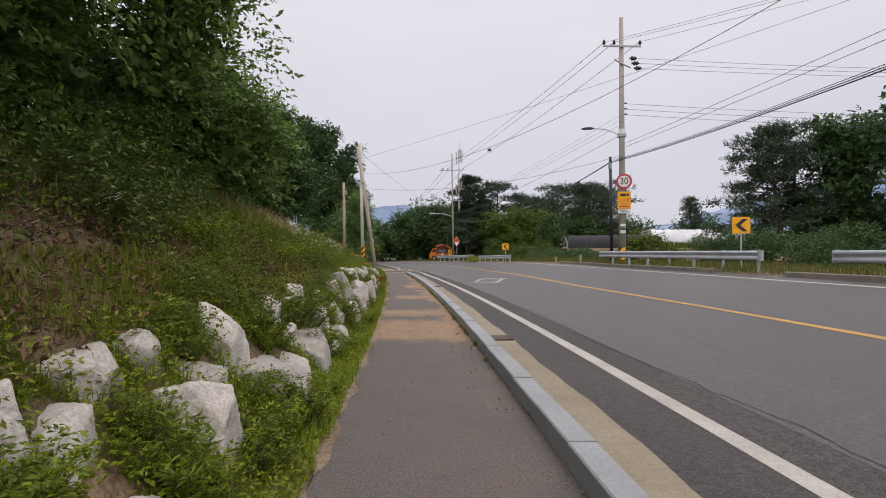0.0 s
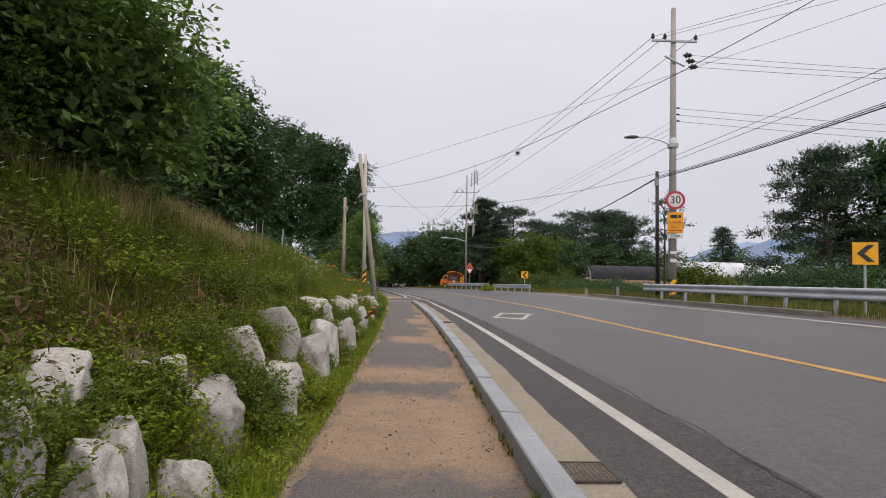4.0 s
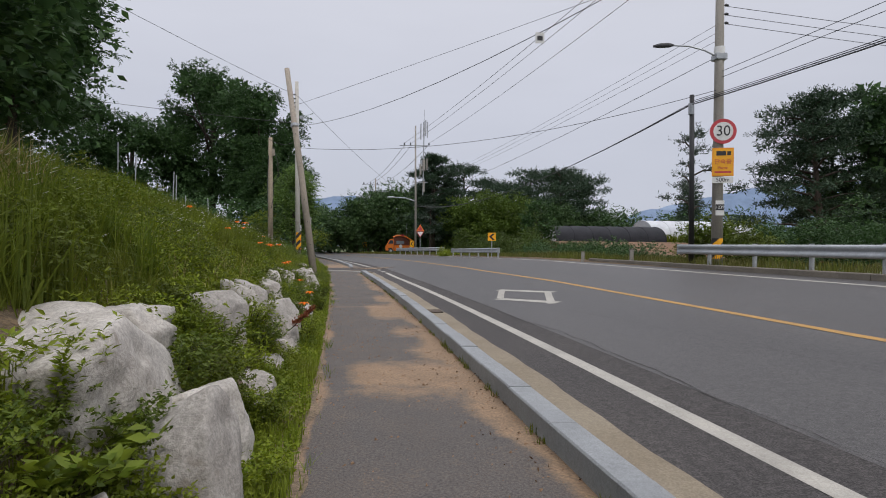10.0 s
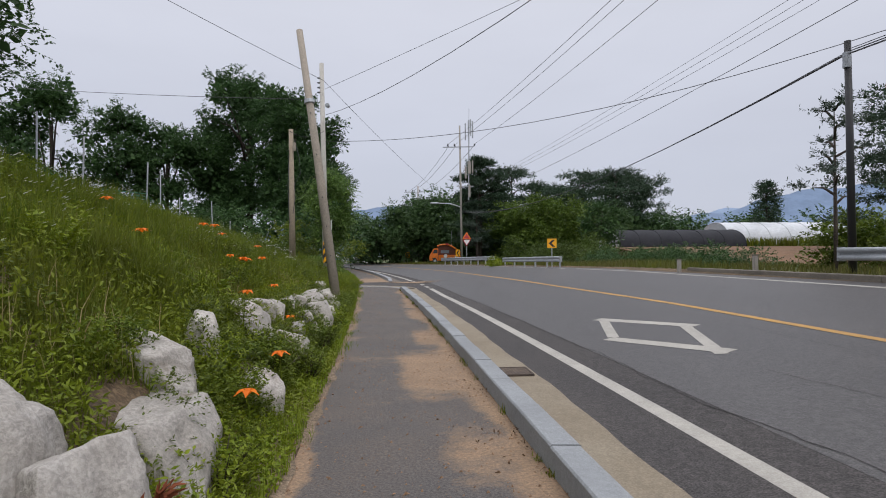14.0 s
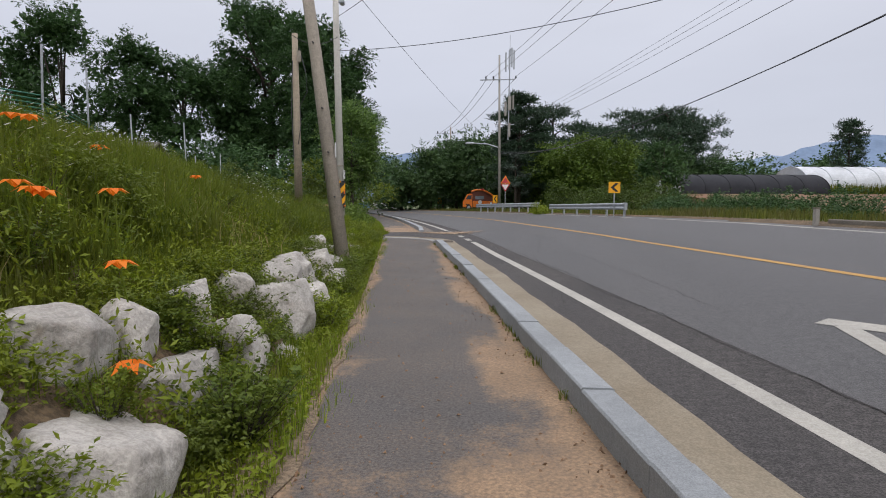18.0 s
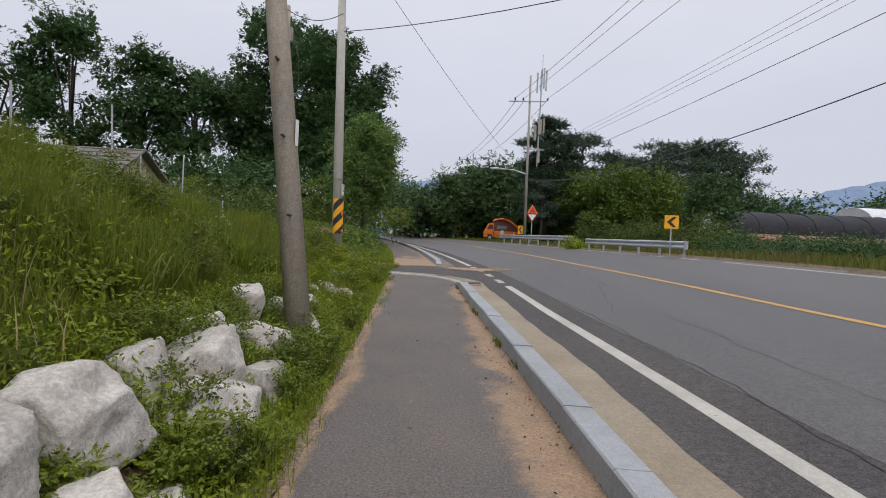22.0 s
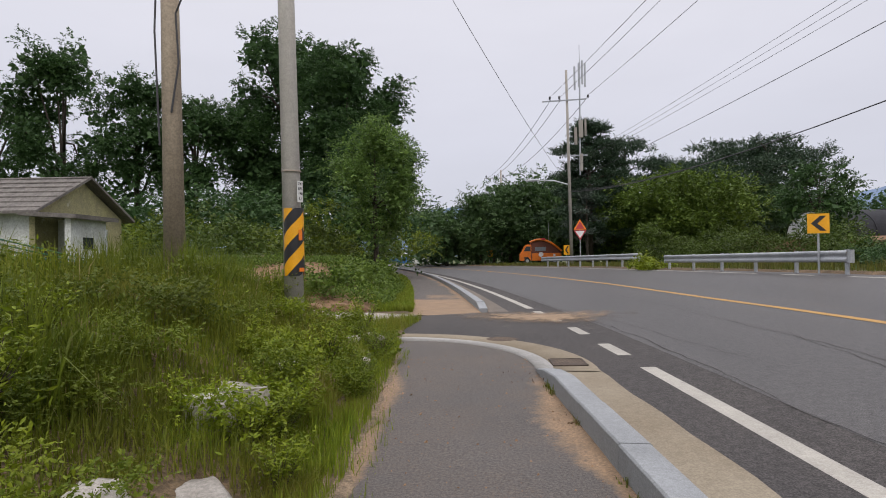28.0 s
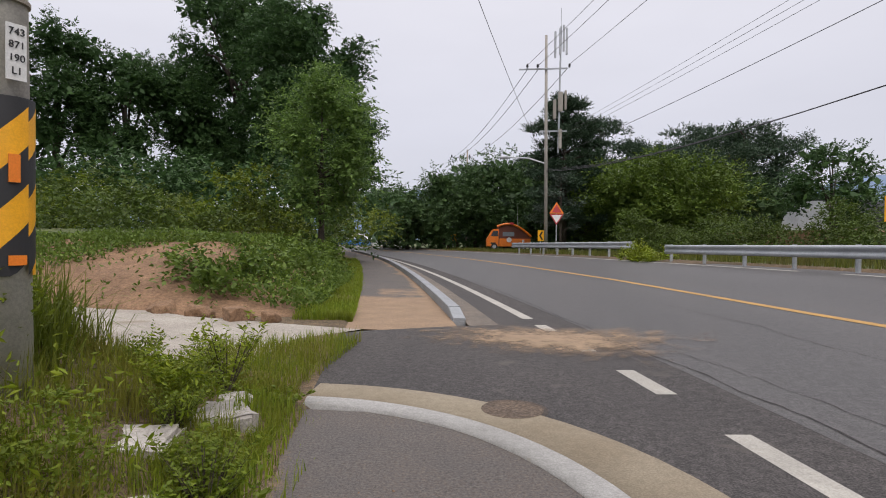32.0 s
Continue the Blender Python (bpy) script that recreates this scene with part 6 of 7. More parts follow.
fill = []
for i in range(70):
    for d_ in (0.4, 0.62, 0.86, 1.05):
        y_ = -4 + i * 0.5 + gr.uniform(-0.2, 0.2)
        x_ = float(xk(y_)) - WALK_W - d_
        if off_rocks(np.array([x_]), np.array([y_]))[0] and gr.random() < 0.55:
            fill.append((y_, d_, gr.uniform(0.12, 0.25)))
gap_shrubs(fill[0::2], M_LEAF_M, 34000, 0.028, "leafy green weeds between the boulders")
gap_shrubs(fill[1::2], M_LEAF_N, 34000, 0.028, "dark green weeds between the boulders")
gap_shrubs(gaps(34, -4, 31, 0.3, 1.0, 0.16, 0.34) + [(3.1, 0.62, 0.4), (3.5, 0.8, 0.4), (4.9, 0.72, 0.32), (2.2, 1.6, 0.4), (15.9, 1.3, 0.4), (17.6, 0.6, 0.34), (25.0, 0.34, 0.3), (26.9, 0.5, 0.3), (24.7, 0.8, 0.32), (29.3, 0.4, 0.3), (1.5, 1.15, 0.4), (2.1, 1.25, 0.4), (0.8, 1.2, 0.36)], M_LEAF_N, 46000, 0.026, "dense dark green small-leaved shrubs in the gaps of the boulder wall")
gap_shrubs(gaps(34, -4, 31, 0.25, 1.1, 0.14, 0.3) + [(26.1, 0.32, 0.3), (27.9, 0.85, 0.3), (28.6, 0.3, 0.28), (29.9, 0.5, 0.3), (33.6, 0.7, 0.3), (35.6, 0.75, 0.34), (36.4, 0.35, 0.26), (37.3, 0.6, 0.34), (38.3, 0.8, 0.34), (38.9, 0.3, 0.24), (39.7, 0.5, 0.3), (35.0, 1.5, 0.34), (36.8, 1.3, 0.34), (33.9, 1.5, 0.4), (40.3, 1.2, 0.3)], M_LEAF_M, 46000, 0.026, "dense green small-leaved shrubs along the foot of the bank")
gap_shrubs(gaps(26, -2, 31, 0.25, 1.1, 0.14, 0.28) + [(34.5, 0.85, 0.3), (36.0, 1.0, 0.28), (37.0, 0.95, 0.26), (32.8, 1.0, 0.34), (38.0, 1.3, 0.3)], M_LEAF_L, 34000, 0.026, "yellow-green small-leaved shrubs between the boulders")
# arching tufts of tall grass over the bank
x, y, d = scatter(1500, 6.5, 41, 1.35, 5.4, 1.2)
keep = clump_mask(x, y, 0.7, -0.1, 11.0) & off_rocks(x, y) & (y < 40.4)
x, y = np.repeat(x[keep], 46), np.repeat(y[keep], 46)
x, y = x + rng.normal(size=len(x)) * 0.055, y + rng.normal(size=len(y)) * 0.055
blades("grass_tufts", x, y, ground_z(x, y) - 0.02, rng.uniform(0.3, 0.72, len(x)), 0.011, M_TUFT, "arching tufts of tall grass on the bank", lean=0.85)
for mt_, nm_, n_ in ((M_LEAF_N, "dark green low shrubs growing in the bank grass", 26), (M_LEAF_M, "green low shrubs growing in the bank grass", 34)):
    spots = []
    for i in range(n_):
        y_, d_ = gr.uniform(7, 36), gr.uniform(1.3, 4.6)
        x_ = float(xk(y_)) - WALK_W - d_
        r_ = gr.uniform(0.16, 0.36)
        for q in range(4):
            spots.append((x_ + gr.uniform(-1, 1) * r_, y_ + gr.uniform(-1, 1) * r_, float(ground_z(x_, y_)) + gr.uniform(0.3, 1.1) * r_, r_ * gr.uniform(0.4, 0.7)))
    bush_mass("bank_shrubs", spots, mt_, 30000, 0.034, nm_, "shrub", 0.5, 0.85)
# brown litter under the bank trees
x, y, d = scatter(17000, -8, 8.5, 1.0, 3.2)
v, f = leaf_arrays(np.stack([x, y, ground_z(x, y) + rng.uniform(0.02, 0.2, len(x))], 1), 0.07, 0.0, 0.3)
tagged(big_mesh("leaf_litter", v, f, M_LITTER), "brown dead leaves and stems under the bank trees", "leaf litter", kind="stuff")
# dry straw grass near the top of the bank
x, y, d = scatter(17000, 6.5, 15.0, 2.5, 5.6, 0.8)
keep = clump_mask(x, y, 0.9, -0.1, 2.0)
x, y = x[keep], y[keep]
blades("dry_grass", x, y, ground_z(x, y) - 0.02, rng.uniform(0.4, 0.85, len(x)), 0.0075, M_STRAW, "tall dry brown grass on top of the bank", lean=0.5)
x, y, d = scatter(9000, 4, 40, 0.8, 4.8)
keep = clump_mask(x, y, 1.3, 0.35, 5.0) & off_rocks(x, y)
x, y = x[keep], y[keep]
blades("dry_stalks", x, y, ground_z(x, y) - 0.02, rng.uniform(0.2, 0.5, len(x)), 0.006, M_STRAW, "scattered dry stalks on the bank", lean=0.7)
# broad-leaved weeds over the bank
x, y, d = scatter(100000, -8, 41, 0.35, 5.0, 1.3)
keep = clump_mask(x, y, 1.1, 0.0, 4.0) & off_rocks(x, y) & ((y < 32) | (rng.random(len(x)) < 0.3))
x, y, d = x[keep], y[keep], d[keep]
z = ground_z(x, y) + rng.uniform(0.02, 0.36, len(x)) * np.interp(d, [0.6, 1.1, 1.7], [0.45, 0.3, 1.0])
v, f = leaf_arrays(np.stack([x, y, z], 1), 0.04, 0.3, 0.45)
tagged(big_mesh("bank_weeds", v, f, M_LEAF_M), "mixed broad-leaved weeds on the bank", "weeds", kind="stuff")
x, y, d = scatter(64000, 13, 40.5, 0.4, 5.0, 1.4)
keep = clump_mask(x, y, 0.9, -0.1, 9.0) & off_rocks(x, y) & ((y < 32) | (rng.random(len(x)) < 0.3))
x, y = x[keep], y[keep]
v, f = leaf_arrays(np.stack([x, y, ground_z(x, y) + rng.uniform(0.02, 0.4, len(x))], 1), 0.05, 0.4, 0.32)
tagged(big_mesh("bright_weeds", v, f, M_LEAF_L), "bright yellow-green weeds on the bank", "weeds", kind="stuff")
x, y, d = scatter(62000, 3, 18, 0.8, 3.8, 1.2)
keep = clump_mask(x, y, 1.0, -0.1, 6.0) & off_rocks(x, y)
x, y, d = x[keep], y[keep], d[keep]
a_ = rng.uniform(0, 6.283, len(x))
v, f = flat_leaves(np.stack([x, y, ground_z(x, y) + rng.uniform(0.04, 0.4, len(x)) * np.interp(d, [0.8, 1.2, 1.8], [0.3, 0.3, 1.0])], 1), np.stack([np.cos(a_), np.sin(a_), rng.uniform(-0.2, 0.6, len(x))], 1), 0.05, 0.45)
tagged(big_mesh("dark_weeds", v, f, M_LEAF_N), "leafy dark green weeds above the boulders", "weeds", kind="stuff")
# tufts at the foot of the kerb, with litter and grit
root = rng.uniform(3, 37.5, 210)
root = root[bump2(0 * root, root, 2.6, 1.0) + 0.8 * np.sin(root * 5.3) > 0.1]
y = np.repeat(root, 16) + rng.normal(size=len(root) * 16) * 0.035
size = np.repeat(rng.uniform(0.4, 1.3, len(root)), 16)
x = xk(y) - 0.005 - rng.random(len(y)) ** 2 * 0.06
blades("kerb_tufts", x, y, 0 * x, rng.uniform(0.02, 0.1, len(x)) * size, 0.006, M_GRASS, "small weeds rooted along the kerb foot", "weeds", 0.7)
y = rng.uniform(1, 38, 1200)
y = y[bump2(0 * y, y, 1.7, 4.0) + 0.5 * np.sin(y * 9.1) > 0.0]
x = xk(y) - 0.01 - rng.random(len(y)) ** 4 * 0.45
v, f = leaf_arrays(np.stack([x, y, 0.006 + 0.012 * rng.random(len(x))], 1), 0.03, 0.0, 0.4)
tagged(big_mesh("path_litter", v, f, M_LITTER), "dead leaves and bits of stalk along the kerb foot", "leaf litter", kind="stuff")
y = np.concatenate([rng.uniform(-6, 39, 3800), rng.uniform(5, 11.5, 1500), rng.uniform(14, 23, 1300)])
s_ = WALK_W * rng.beta(0.55, 0.7, len(y))
c = np.stack([xk(y) - s_, y, 0.002 + 0 * y], 1)
r_ = 0.004 + 0.013 * rng.random(len(y)) ** 4
corner = np.array([(1, 0, 0), (-0.3, 0.9, 0), (-0.7, -0.8, 0), (0.1, 0.1, 0.9)])
v = (c[:, None, :] + r_[:, None, None] * (corner[None] + rng.normal(size=(len(y), 4, 3)) * 0.25)).reshape(-1, 3)
b = np.arange(len(y))[:, None] * 4
tagged(big_mesh("path_grit", v, np.concatenate([b + np.array(q) for q in ((0, 1, 3), (1, 2, 3), (2, 0, 3))], 0), M_DIRT), "small pebbles and grit washed onto the footpath", "gravel", kind="stuff")
# grass beside the path beyond the side road
y = 44.9 + 26 * rng.random(22000) ** 1.4
x = xk(y) - WALK_W - 0.95 * rng.random(len(y)) ** 1.5 + 0.06
blades("path_side_grass", x, y, 0.0 + 0 * x, rng.uniform(0.05, 0.26, len(x)) * (0.7 + 0.5 * bump2(x, y, 3.1)), 0.009, M_GRASS_S, "bright grass along the edge of the sandy footpath", lean=0.7)
# far verge
y = rng.uniform(-12, 95, 30000)
x = xw(y) + road_end(y) + 0.15 + rng.random(len(y)) ** 1.4 * 5.5
blades("verge_grass", x, y, ground_z(x, y) - 0.02, rng.uniform(0.08, 0.38, len(x)), 0.02, M_VERGE, "green grass on the far verge")


# ---------------------------------------------------------------- weed clumps and flowers among the boulders
def weed_variant(seed, n_, r, h, leaf, narrow, shoots):
    """A low shrub or weed: thin stems that fan out, with many small leaves along them."""
    rnd = random.Random(seed)
    stems = [(rnd.uniform(-r, r), rnd.uniform(-r, r), h * rnd.uniform(0.55, 1.05)) for _ in range(shoots)]
    pos, dr = [], []
    for i in range(n_):
        sx, sy, sh = stems[i % shoots]
        t = 0.12 + 0.88 * rnd.random() ** 0.75
        pos.append((sx * t + rnd.gauss(0, 0.008), sy * t + rnd.gauss(0, 0.008), sh * t * (1.25 - 0.25 * t)))
        an = rnd.uniform(0, 6.283)
        dr.append((math.cos(an), math.sin(an), rnd.uniform(0.0, 0.9)))
    v, f = flat_leaves(np.array(pos), np.array(dr), leaf, narrow)
    sv, sf = [(-0.004, 0, 0), (0.004, 0, 0)], []
    for sx, sy, sh in stems:
        k = len(sv)
        sv += [(sx * 0.5 - 0.003, sy * 0.5, sh * 0.56), (sx * 0.5 + 0.003, sy * 0.5, sh * 0.56), (sx, sy, sh)]
        sf += [(0, 1, k), (1, k + 1, k), (k, k + 1, k + 2)]
    return v, f, np.array(sv), np.array(sf)


WEEDS = []
for i, (n_, r, h, lf, mt, nw, sh) in enumerate(((1700, 0.24, 0.4, 0.03, M_LEAF_M, 0.5, 60), (1700, 0.28, 0.34, 0.03, M_LEAF_N, 0.5, 60), (700, 0.2, 0.46, 0.042, M_LEAF_L, 0.34, 22), (1600, 0.26, 0.32, 0.03, M_LEAF_L, 0.5, 56), (520, 0.22, 0.36, 0.06, M_LEAF_M, 0.2, 20), (320, 0.28, 0.2, 0.055, M_LEAF_M, 0.6, 18))):
    v, f, sv, sf = weed_variant(40 + i, n_, r, h, lf, nw, sh)
    t = thing("weed_clump", -200 - i, -300, -5, ("dense small-leaved green shrub between the boulders", "dense dark green shrub between the boulders", "yellow-green leafy weed between the boulders", "low yellow-green shrub between the boulders", "tuft of long narrow leaves between the boulders", "broad-leaved weed at the foot of the bank")[i], "weed", "weeds among the boulders")
    for lv in (big_mesh("foliage", v, f, mt), big_mesh("stem", sv, sf, M_BARK)):
        lv.parent = t
    WEEDS.append(t)
wr = random.Random(5)
placed = 0
first = {}
for i in range(190):
    y_ = -5.5 + 46 * ((i + wr.random()) / 190) ** 1.05
    d_ = wr.choice((0.2, 0.3, 0.5, 0.6, 0.7, 0.85, 1.5, 2.0))
    x_ = float(xk(y_)) - WALK_W - d_
    z_ = float(ground_z(x_, y_)) - 0.03
    if not off_rocks(np.array([x_]), np.array([y_]))[0]:
        continue
    j = wr.randrange(6)
    s_ = wr.uniform(0.6, 1.1) if d_ < 0.4 else wr.uniform(0.7, 1.35)
    m_ = pose(x_, y_, z_, 0, 0, wr.uniform(0, 360))
    if j not in first:
        first[j] = True
        ob = WEEDS[j]
    else:
        ob = copy_thing(WEEDS[j], m_)
    ob.matrix_world = m_ @ Matrix.Scale(s_, 4)
# dense shrubs that stand in the gaps of the wall: along it, from the footpath, radius
SHRUBS_A = ((-1.02, 0.71, 0.17), (-0.08, 0.37, 0.22), (-0.99, 0.44, 0.2), (1.7, 0.77, 0.27), (0.09, 0.88, 0.19), (3.1, 0.76, 0.26), (1.55, 0.74, 0.2), (2.02, 0.7, 0.13), (2.95, 0.76, 0.21), (3.34, 0.65, 0.24), (4.72, 0.62, 0.24), (4.27, 0.85, 0.15), (7.69, 0.55, 0.17), (10.24, 0.86, 0.21), (9.95, 0.81, 0.18), (11.63, 0.67, 0.2), (10.84, 0.83, 0.17), (13.14, 0.7, 0.2), (13.35, 0.58, 0.22), (13.02, 0.76, 0.15), (15.32, 0.54, 0.19), (15.04, 0.57, 0.22))
SHRUBS_B = ((17.57, 0.32, 0.25), (16.46, 0.23, 0.15), (19.97, 0.51, 0.21), (22.34, 0.34, 0.26), (19.35, 1.04, 0.15), (22.36, 0.26, 0.28), (21.77, 0.68, 0.16), (22.79, 0.72, 0.13), (23.76, 0.53, 0.17), (23.99, 0.52, 0.16), (26.95, 0.16, 0.26), (24.79, 0.79, 0.18), (24.62, 0.29, 0.14), (26.74, 0.24, 0.24), (27.93, 0.15, 0.23), (26.53, 0.57, 0.15), (28.35, 0.59, 0.17), (29, 0.25, 0.29), (28.09, 0.57, 0.14), (29.02, 0.68, 0.13), (30.24, 0.33, 0.21), (28.79, 0.62, 0.13), (30.84, 0.15, 0.29))
for i, (y_, d_, r_) in enumerate(SHRUBS_A + SHRUBS_B):
    x_ = float(xk(y_)) - WALK_W - d_
    ob = copy_thing(WEEDS[(0, 1, 3, 1)[i % 4]], pose(x_, y_, 0))
    r_ *= 1.0 if y_ < 24 else 0.72
    ob.matrix_world = pose(x_, y_, float(ground_z(x_, y_)) - 0.04, 0, 0, i * 67.0) @ Matrix.Diagonal((r_ / 0.23, r_ / 0.23, r_ / 0.2, 1))
for j in range(6):
    if j not in first:
        WEEDS[j].matrix_world = pose(-2.6, 20 + j, 0.5)


def lily(x, y, z, h, label="orange day lily on a tall green stem"):
    t = thing("day_lily", x, y, z, label, "flower", "orange lilies", turn=wr.uniform(0, 360))
    part("stem", tube_bm([(0, 0, 0), (0.02, 0, h * 0.6), (0.05, 0.02, h)], [0.006, 0.005, 0.004], 5), M_LEAF_M, t, "green stem")
    pos = []
    bm = bmesh.new()
    for i in range(6):
        a = i * math.pi / 3
        c, s = math.cos(a), math.sin(a)
        o = Vector((0.05, 0.02, h))
        w = Vector((-s, c, 0)) * 0.024
        q = [o, o + Vector((c * 0.045, s * 0.045, 0.045)) + w, o + Vector((c * 0.1, s * 0.1, 0.01)), o + Vector((c * 0.045, s * 0.045, 0.045)) - w]
        bm.faces.new([bm.verts.new(p_) for p_ in q])
    part("petals", bm, M_PETAL_O, t, "orange petals")


for y_, d_, z_ in ((19.4, 0.28, 0.5), (20.3, 0.85, 0.98), (22.35, 1.38, 1.32), (22.42, 1.26, 1.30), (22.5, 1.5, 1.36), (23.3, 2.04, 1.83), (23.5, 2.2, 1.86), (22.4, 0.85, 0.94), (21.9, 0.6, 0.56), (22.8, 1.11, 1.32), (20.2, 1.9, 1.62), (21.6, 2.9, 2.1), (24.6, 2.2, 1.75), (26.2, 1.9, 1.55), (18.3, 0.3, 0.42)):
    x_ = float(xk(y_)) - WALK_W - d_
    base = float(ground_z(x_, y_)) - 0.02
    lily(x_, y_, base, max(0.3, z_ - base))
M_DEAD = leafy("dead_red_leaves", (0.16, 0.045, 0.022), (0.27, 0.085, 0.04), (0.20, 0.07, 0.035), 0.6, 0.8, 0.1)
bx, by = float(xk(16.15)) - WALK_W - 0.34, 16.15
dead = thing("dead_branch", bx, by, 0.36, "dry reddish brown branch caught on a boulder", "branch")
part("stem", tube_bm([(0, 0, 0), (0.1, 0.02, 0.1), (0.24, 0.06, 0.2)], [0.008, 0.006, 0.003], 6), M_BARK, dead, "thin brown stem")
t_ = rng.random(260)
p_ = np.stack([0.24 * t_, 0.06 * t_, 0.04 + 0.2 * t_], 1) + rng.normal(size=(260, 3)) * 0.014
v, f = flat_leaves(p_, np.array([0.8, 0.2, 0.55]) + 0.5 * rng.normal(size=(260, 3)), 0.05, 0.3)
big_mesh("leaves", v, f, M_DEAD).parent = dead
# white daisies: loose heads of small discs, in clusters over the bank
x, y, d = scatter(95, -3, 33, 1.25, 3.8)
n_each = rng.integers(6, 26, len(x))
x, y = np.repeat(x, n_each), np.repeat(y, n_each)
x, y = x + rng.normal(size=len(x)) * 0.16, y + rng.normal(size=len(y)) * 0.22
z = ground_z(x, y) + rng.uniform(0.42, 0.74, len(x))
c = np.stack([x, y, z], 1)
ang = np.arange(6) * np.pi / 3
ring = c[:, None, :] + (0.013 + 0.011 * rng.random(len(c)))[:, None, None] * np.stack([np.cos(ang), np.sin(ang), 0.45 * np.sin(ang + 1)], 1)[None]
tagged(big_mesh("daisies", ring.reshape(-1, 3), np.arange(len(c) * 6).reshape(-1, 6), M_PETAL_W), "small white daisies scattered over the bank", "flowers", kind="stuff")


# ---------------------------------------------------------------- trees on the near bank
def near_tree(y, d, h, r, seed, mat_=M_LEAF_B, leaves=46000, leaf=0.122, bare=0.0, lobes=44):
    x_ = float(xk(y)) - WALK_W - d
    tree("bank_tree", x_, y, h, r, mat_, "dense dark green broad-leaved tree leaning over the bank", leaves, leaf, lobes, 0.1, bare, seed=seed, group="trees on the bank", lobe_r=0.36)


near_tree(-2.5, 4.5, 5.4, 2.7, 3)
near_tree(0.2, 4.5, 5.2, 2.4, 4)
near_tree(2.6, 4.8, 5.3, 2.15, 5)
near_tree(5.2, 4.6, 5.9, 2.3, 6)
near_tree(8.5, 3.9, 3.2, 1.75, 7)
near_tree(13.8, 3.9, 3.0, 1.6, 11, M_LEAF_D, 24000, 0.12)
near_tree(21.5, 6.4, 7.0, 2.0, 9, M_LEAF_D, 30000, 0.16, 0.15)
near_tree(24.0, 8.0, 6.0, 2.2, 10, M_LEAF_D, 22000, 0.16, 0.15)
spots = []
sr_ = random.Random(3)
for i in range(240):
    y_ = sr_.uniform(-8, 9.3)
    d_ = sr_.uniform(1.6 + 0.25 * max(0.0, y_), 5.4)
    x_ = float(xk(y_)) - WALK_W - d_
    spots.append((x_, y_, float(ground_z(x_, y_)) + 0.05 + 0.5 * max(0, d_ - 1.7) * sr_.random(), sr_.uniform(0.25, 0.6)))
bush_mass("bank_thicket", spots, M_LEAF_T, 100000, 0.062, "tangled green undergrowth below the bank trees", "undergrowth")
# ---------------------------------------------------------------- trees beyond
big_label = "tall dark broad-leaved tree behind the farm track"
tree("broadleaf_tree", -27.4, 91, 25.5, 7.6, M_LEAF_D, big_label, 66000, 0.44, 48, 0.5, 0.12, seed=21, group="tall trees", lobe_r=0.3)
tree("broadleaf_tree", -20.0, 86, 21.0, 5.8, M_LEAF_D, big_label, 52000, 0.42, 42, 0.45, 0.1, seed=22, group="tall trees", lobe_r=0.3)
tree("broadleaf_tree", -16.6, 82, 15.0, 4.5, M_LEAF_D, big_label, 34000, 0.36, 30, 0.4, 0.06, seed=23, group="tall trees", lobe_r=0.32)
tree("maple_tree", -10.1, 58.5, 7.6, 1.9, M_LEAF_B, "bright green maple tree beside the bend", 24000, 0.15, 34, 0.14, 0.16, seed=24, lobe_r=0.32)
for i, (x_, y_, h_, r_) in enumerate(((-41, 84, 18.5, 4.6), (-49, 84, 22.0, 4.8), (-58, 84, 23.0, 5.4), (-68, 84, 23, 6), (-36, 86, 16.5, 4.2), (-31, 90, 12.0, 3.6), (-80, 80, 20, 6), (-90, 66, 20, 7), (-62, 70, 16, 5))):
    tree("broadleaf_tree", x_, y_, h_, r_, M_LEAF_D, "dark broad-leaved tree with a bare lower trunk", 18000, 0.45, 22, 0.35, 0.2, seed=30 + i, group="tall trees", lobe_r=0.36)
spots = [(sr_.uniform(-40, -9.5), sr_.uniform(53, 66), sr_.uniform(1.4, 2.6), sr_.uniform(0.9, 1.9)) for i in range(60)]
bush_mass("vine_thicket", spots[::2], M_LEAF_M, 34000, 0.14, "bright green vines behind the dirt mound", "bushes")
bush_mass("mound_bushes", spots[1::2], M_LEAF_T, 22000, 0.16, "dark green bushes behind the dirt mound", "bushes")
spots = [(sr_.uniform(-9.2, -7.2) - 0.16 * (yy_ - 46), yy_, 0.5, sr_.uniform(0.3, 0.6)) for yy_ in np.linspace(45.5, 60, 26)]
bush_mass("path_side_creeper", spots, M_VINE, 14000, 0.12, "green creeper spilling beside the footpath", "bushes")
spots = [(sr_.uniform(-40, -12), sr_.uniform(68, 80), sr_.uniform(1.4, 5.0), sr_.uniform(1.2, 2.6)) for i in range(60)]
bush_mass("dark_thicket", spots, M_LEAF_D, 24000, 0.35, "dark undergrowth below the tall trees", "bushes")
spots = [(-5.0 - 0.235 * (yy_ - 36) - sr_.uniform(2.0, 7), yy_, sr_.uniform(0.6, 2.0), sr_.uniform(0.7, 1.4)) for yy_ in np.linspace(60, 84, 34)]
bush_mass("roadside_thicket", spots, M_LEAF_N, 12000, 0.25, "dark green bushes at the inside of the bend", "bushes")
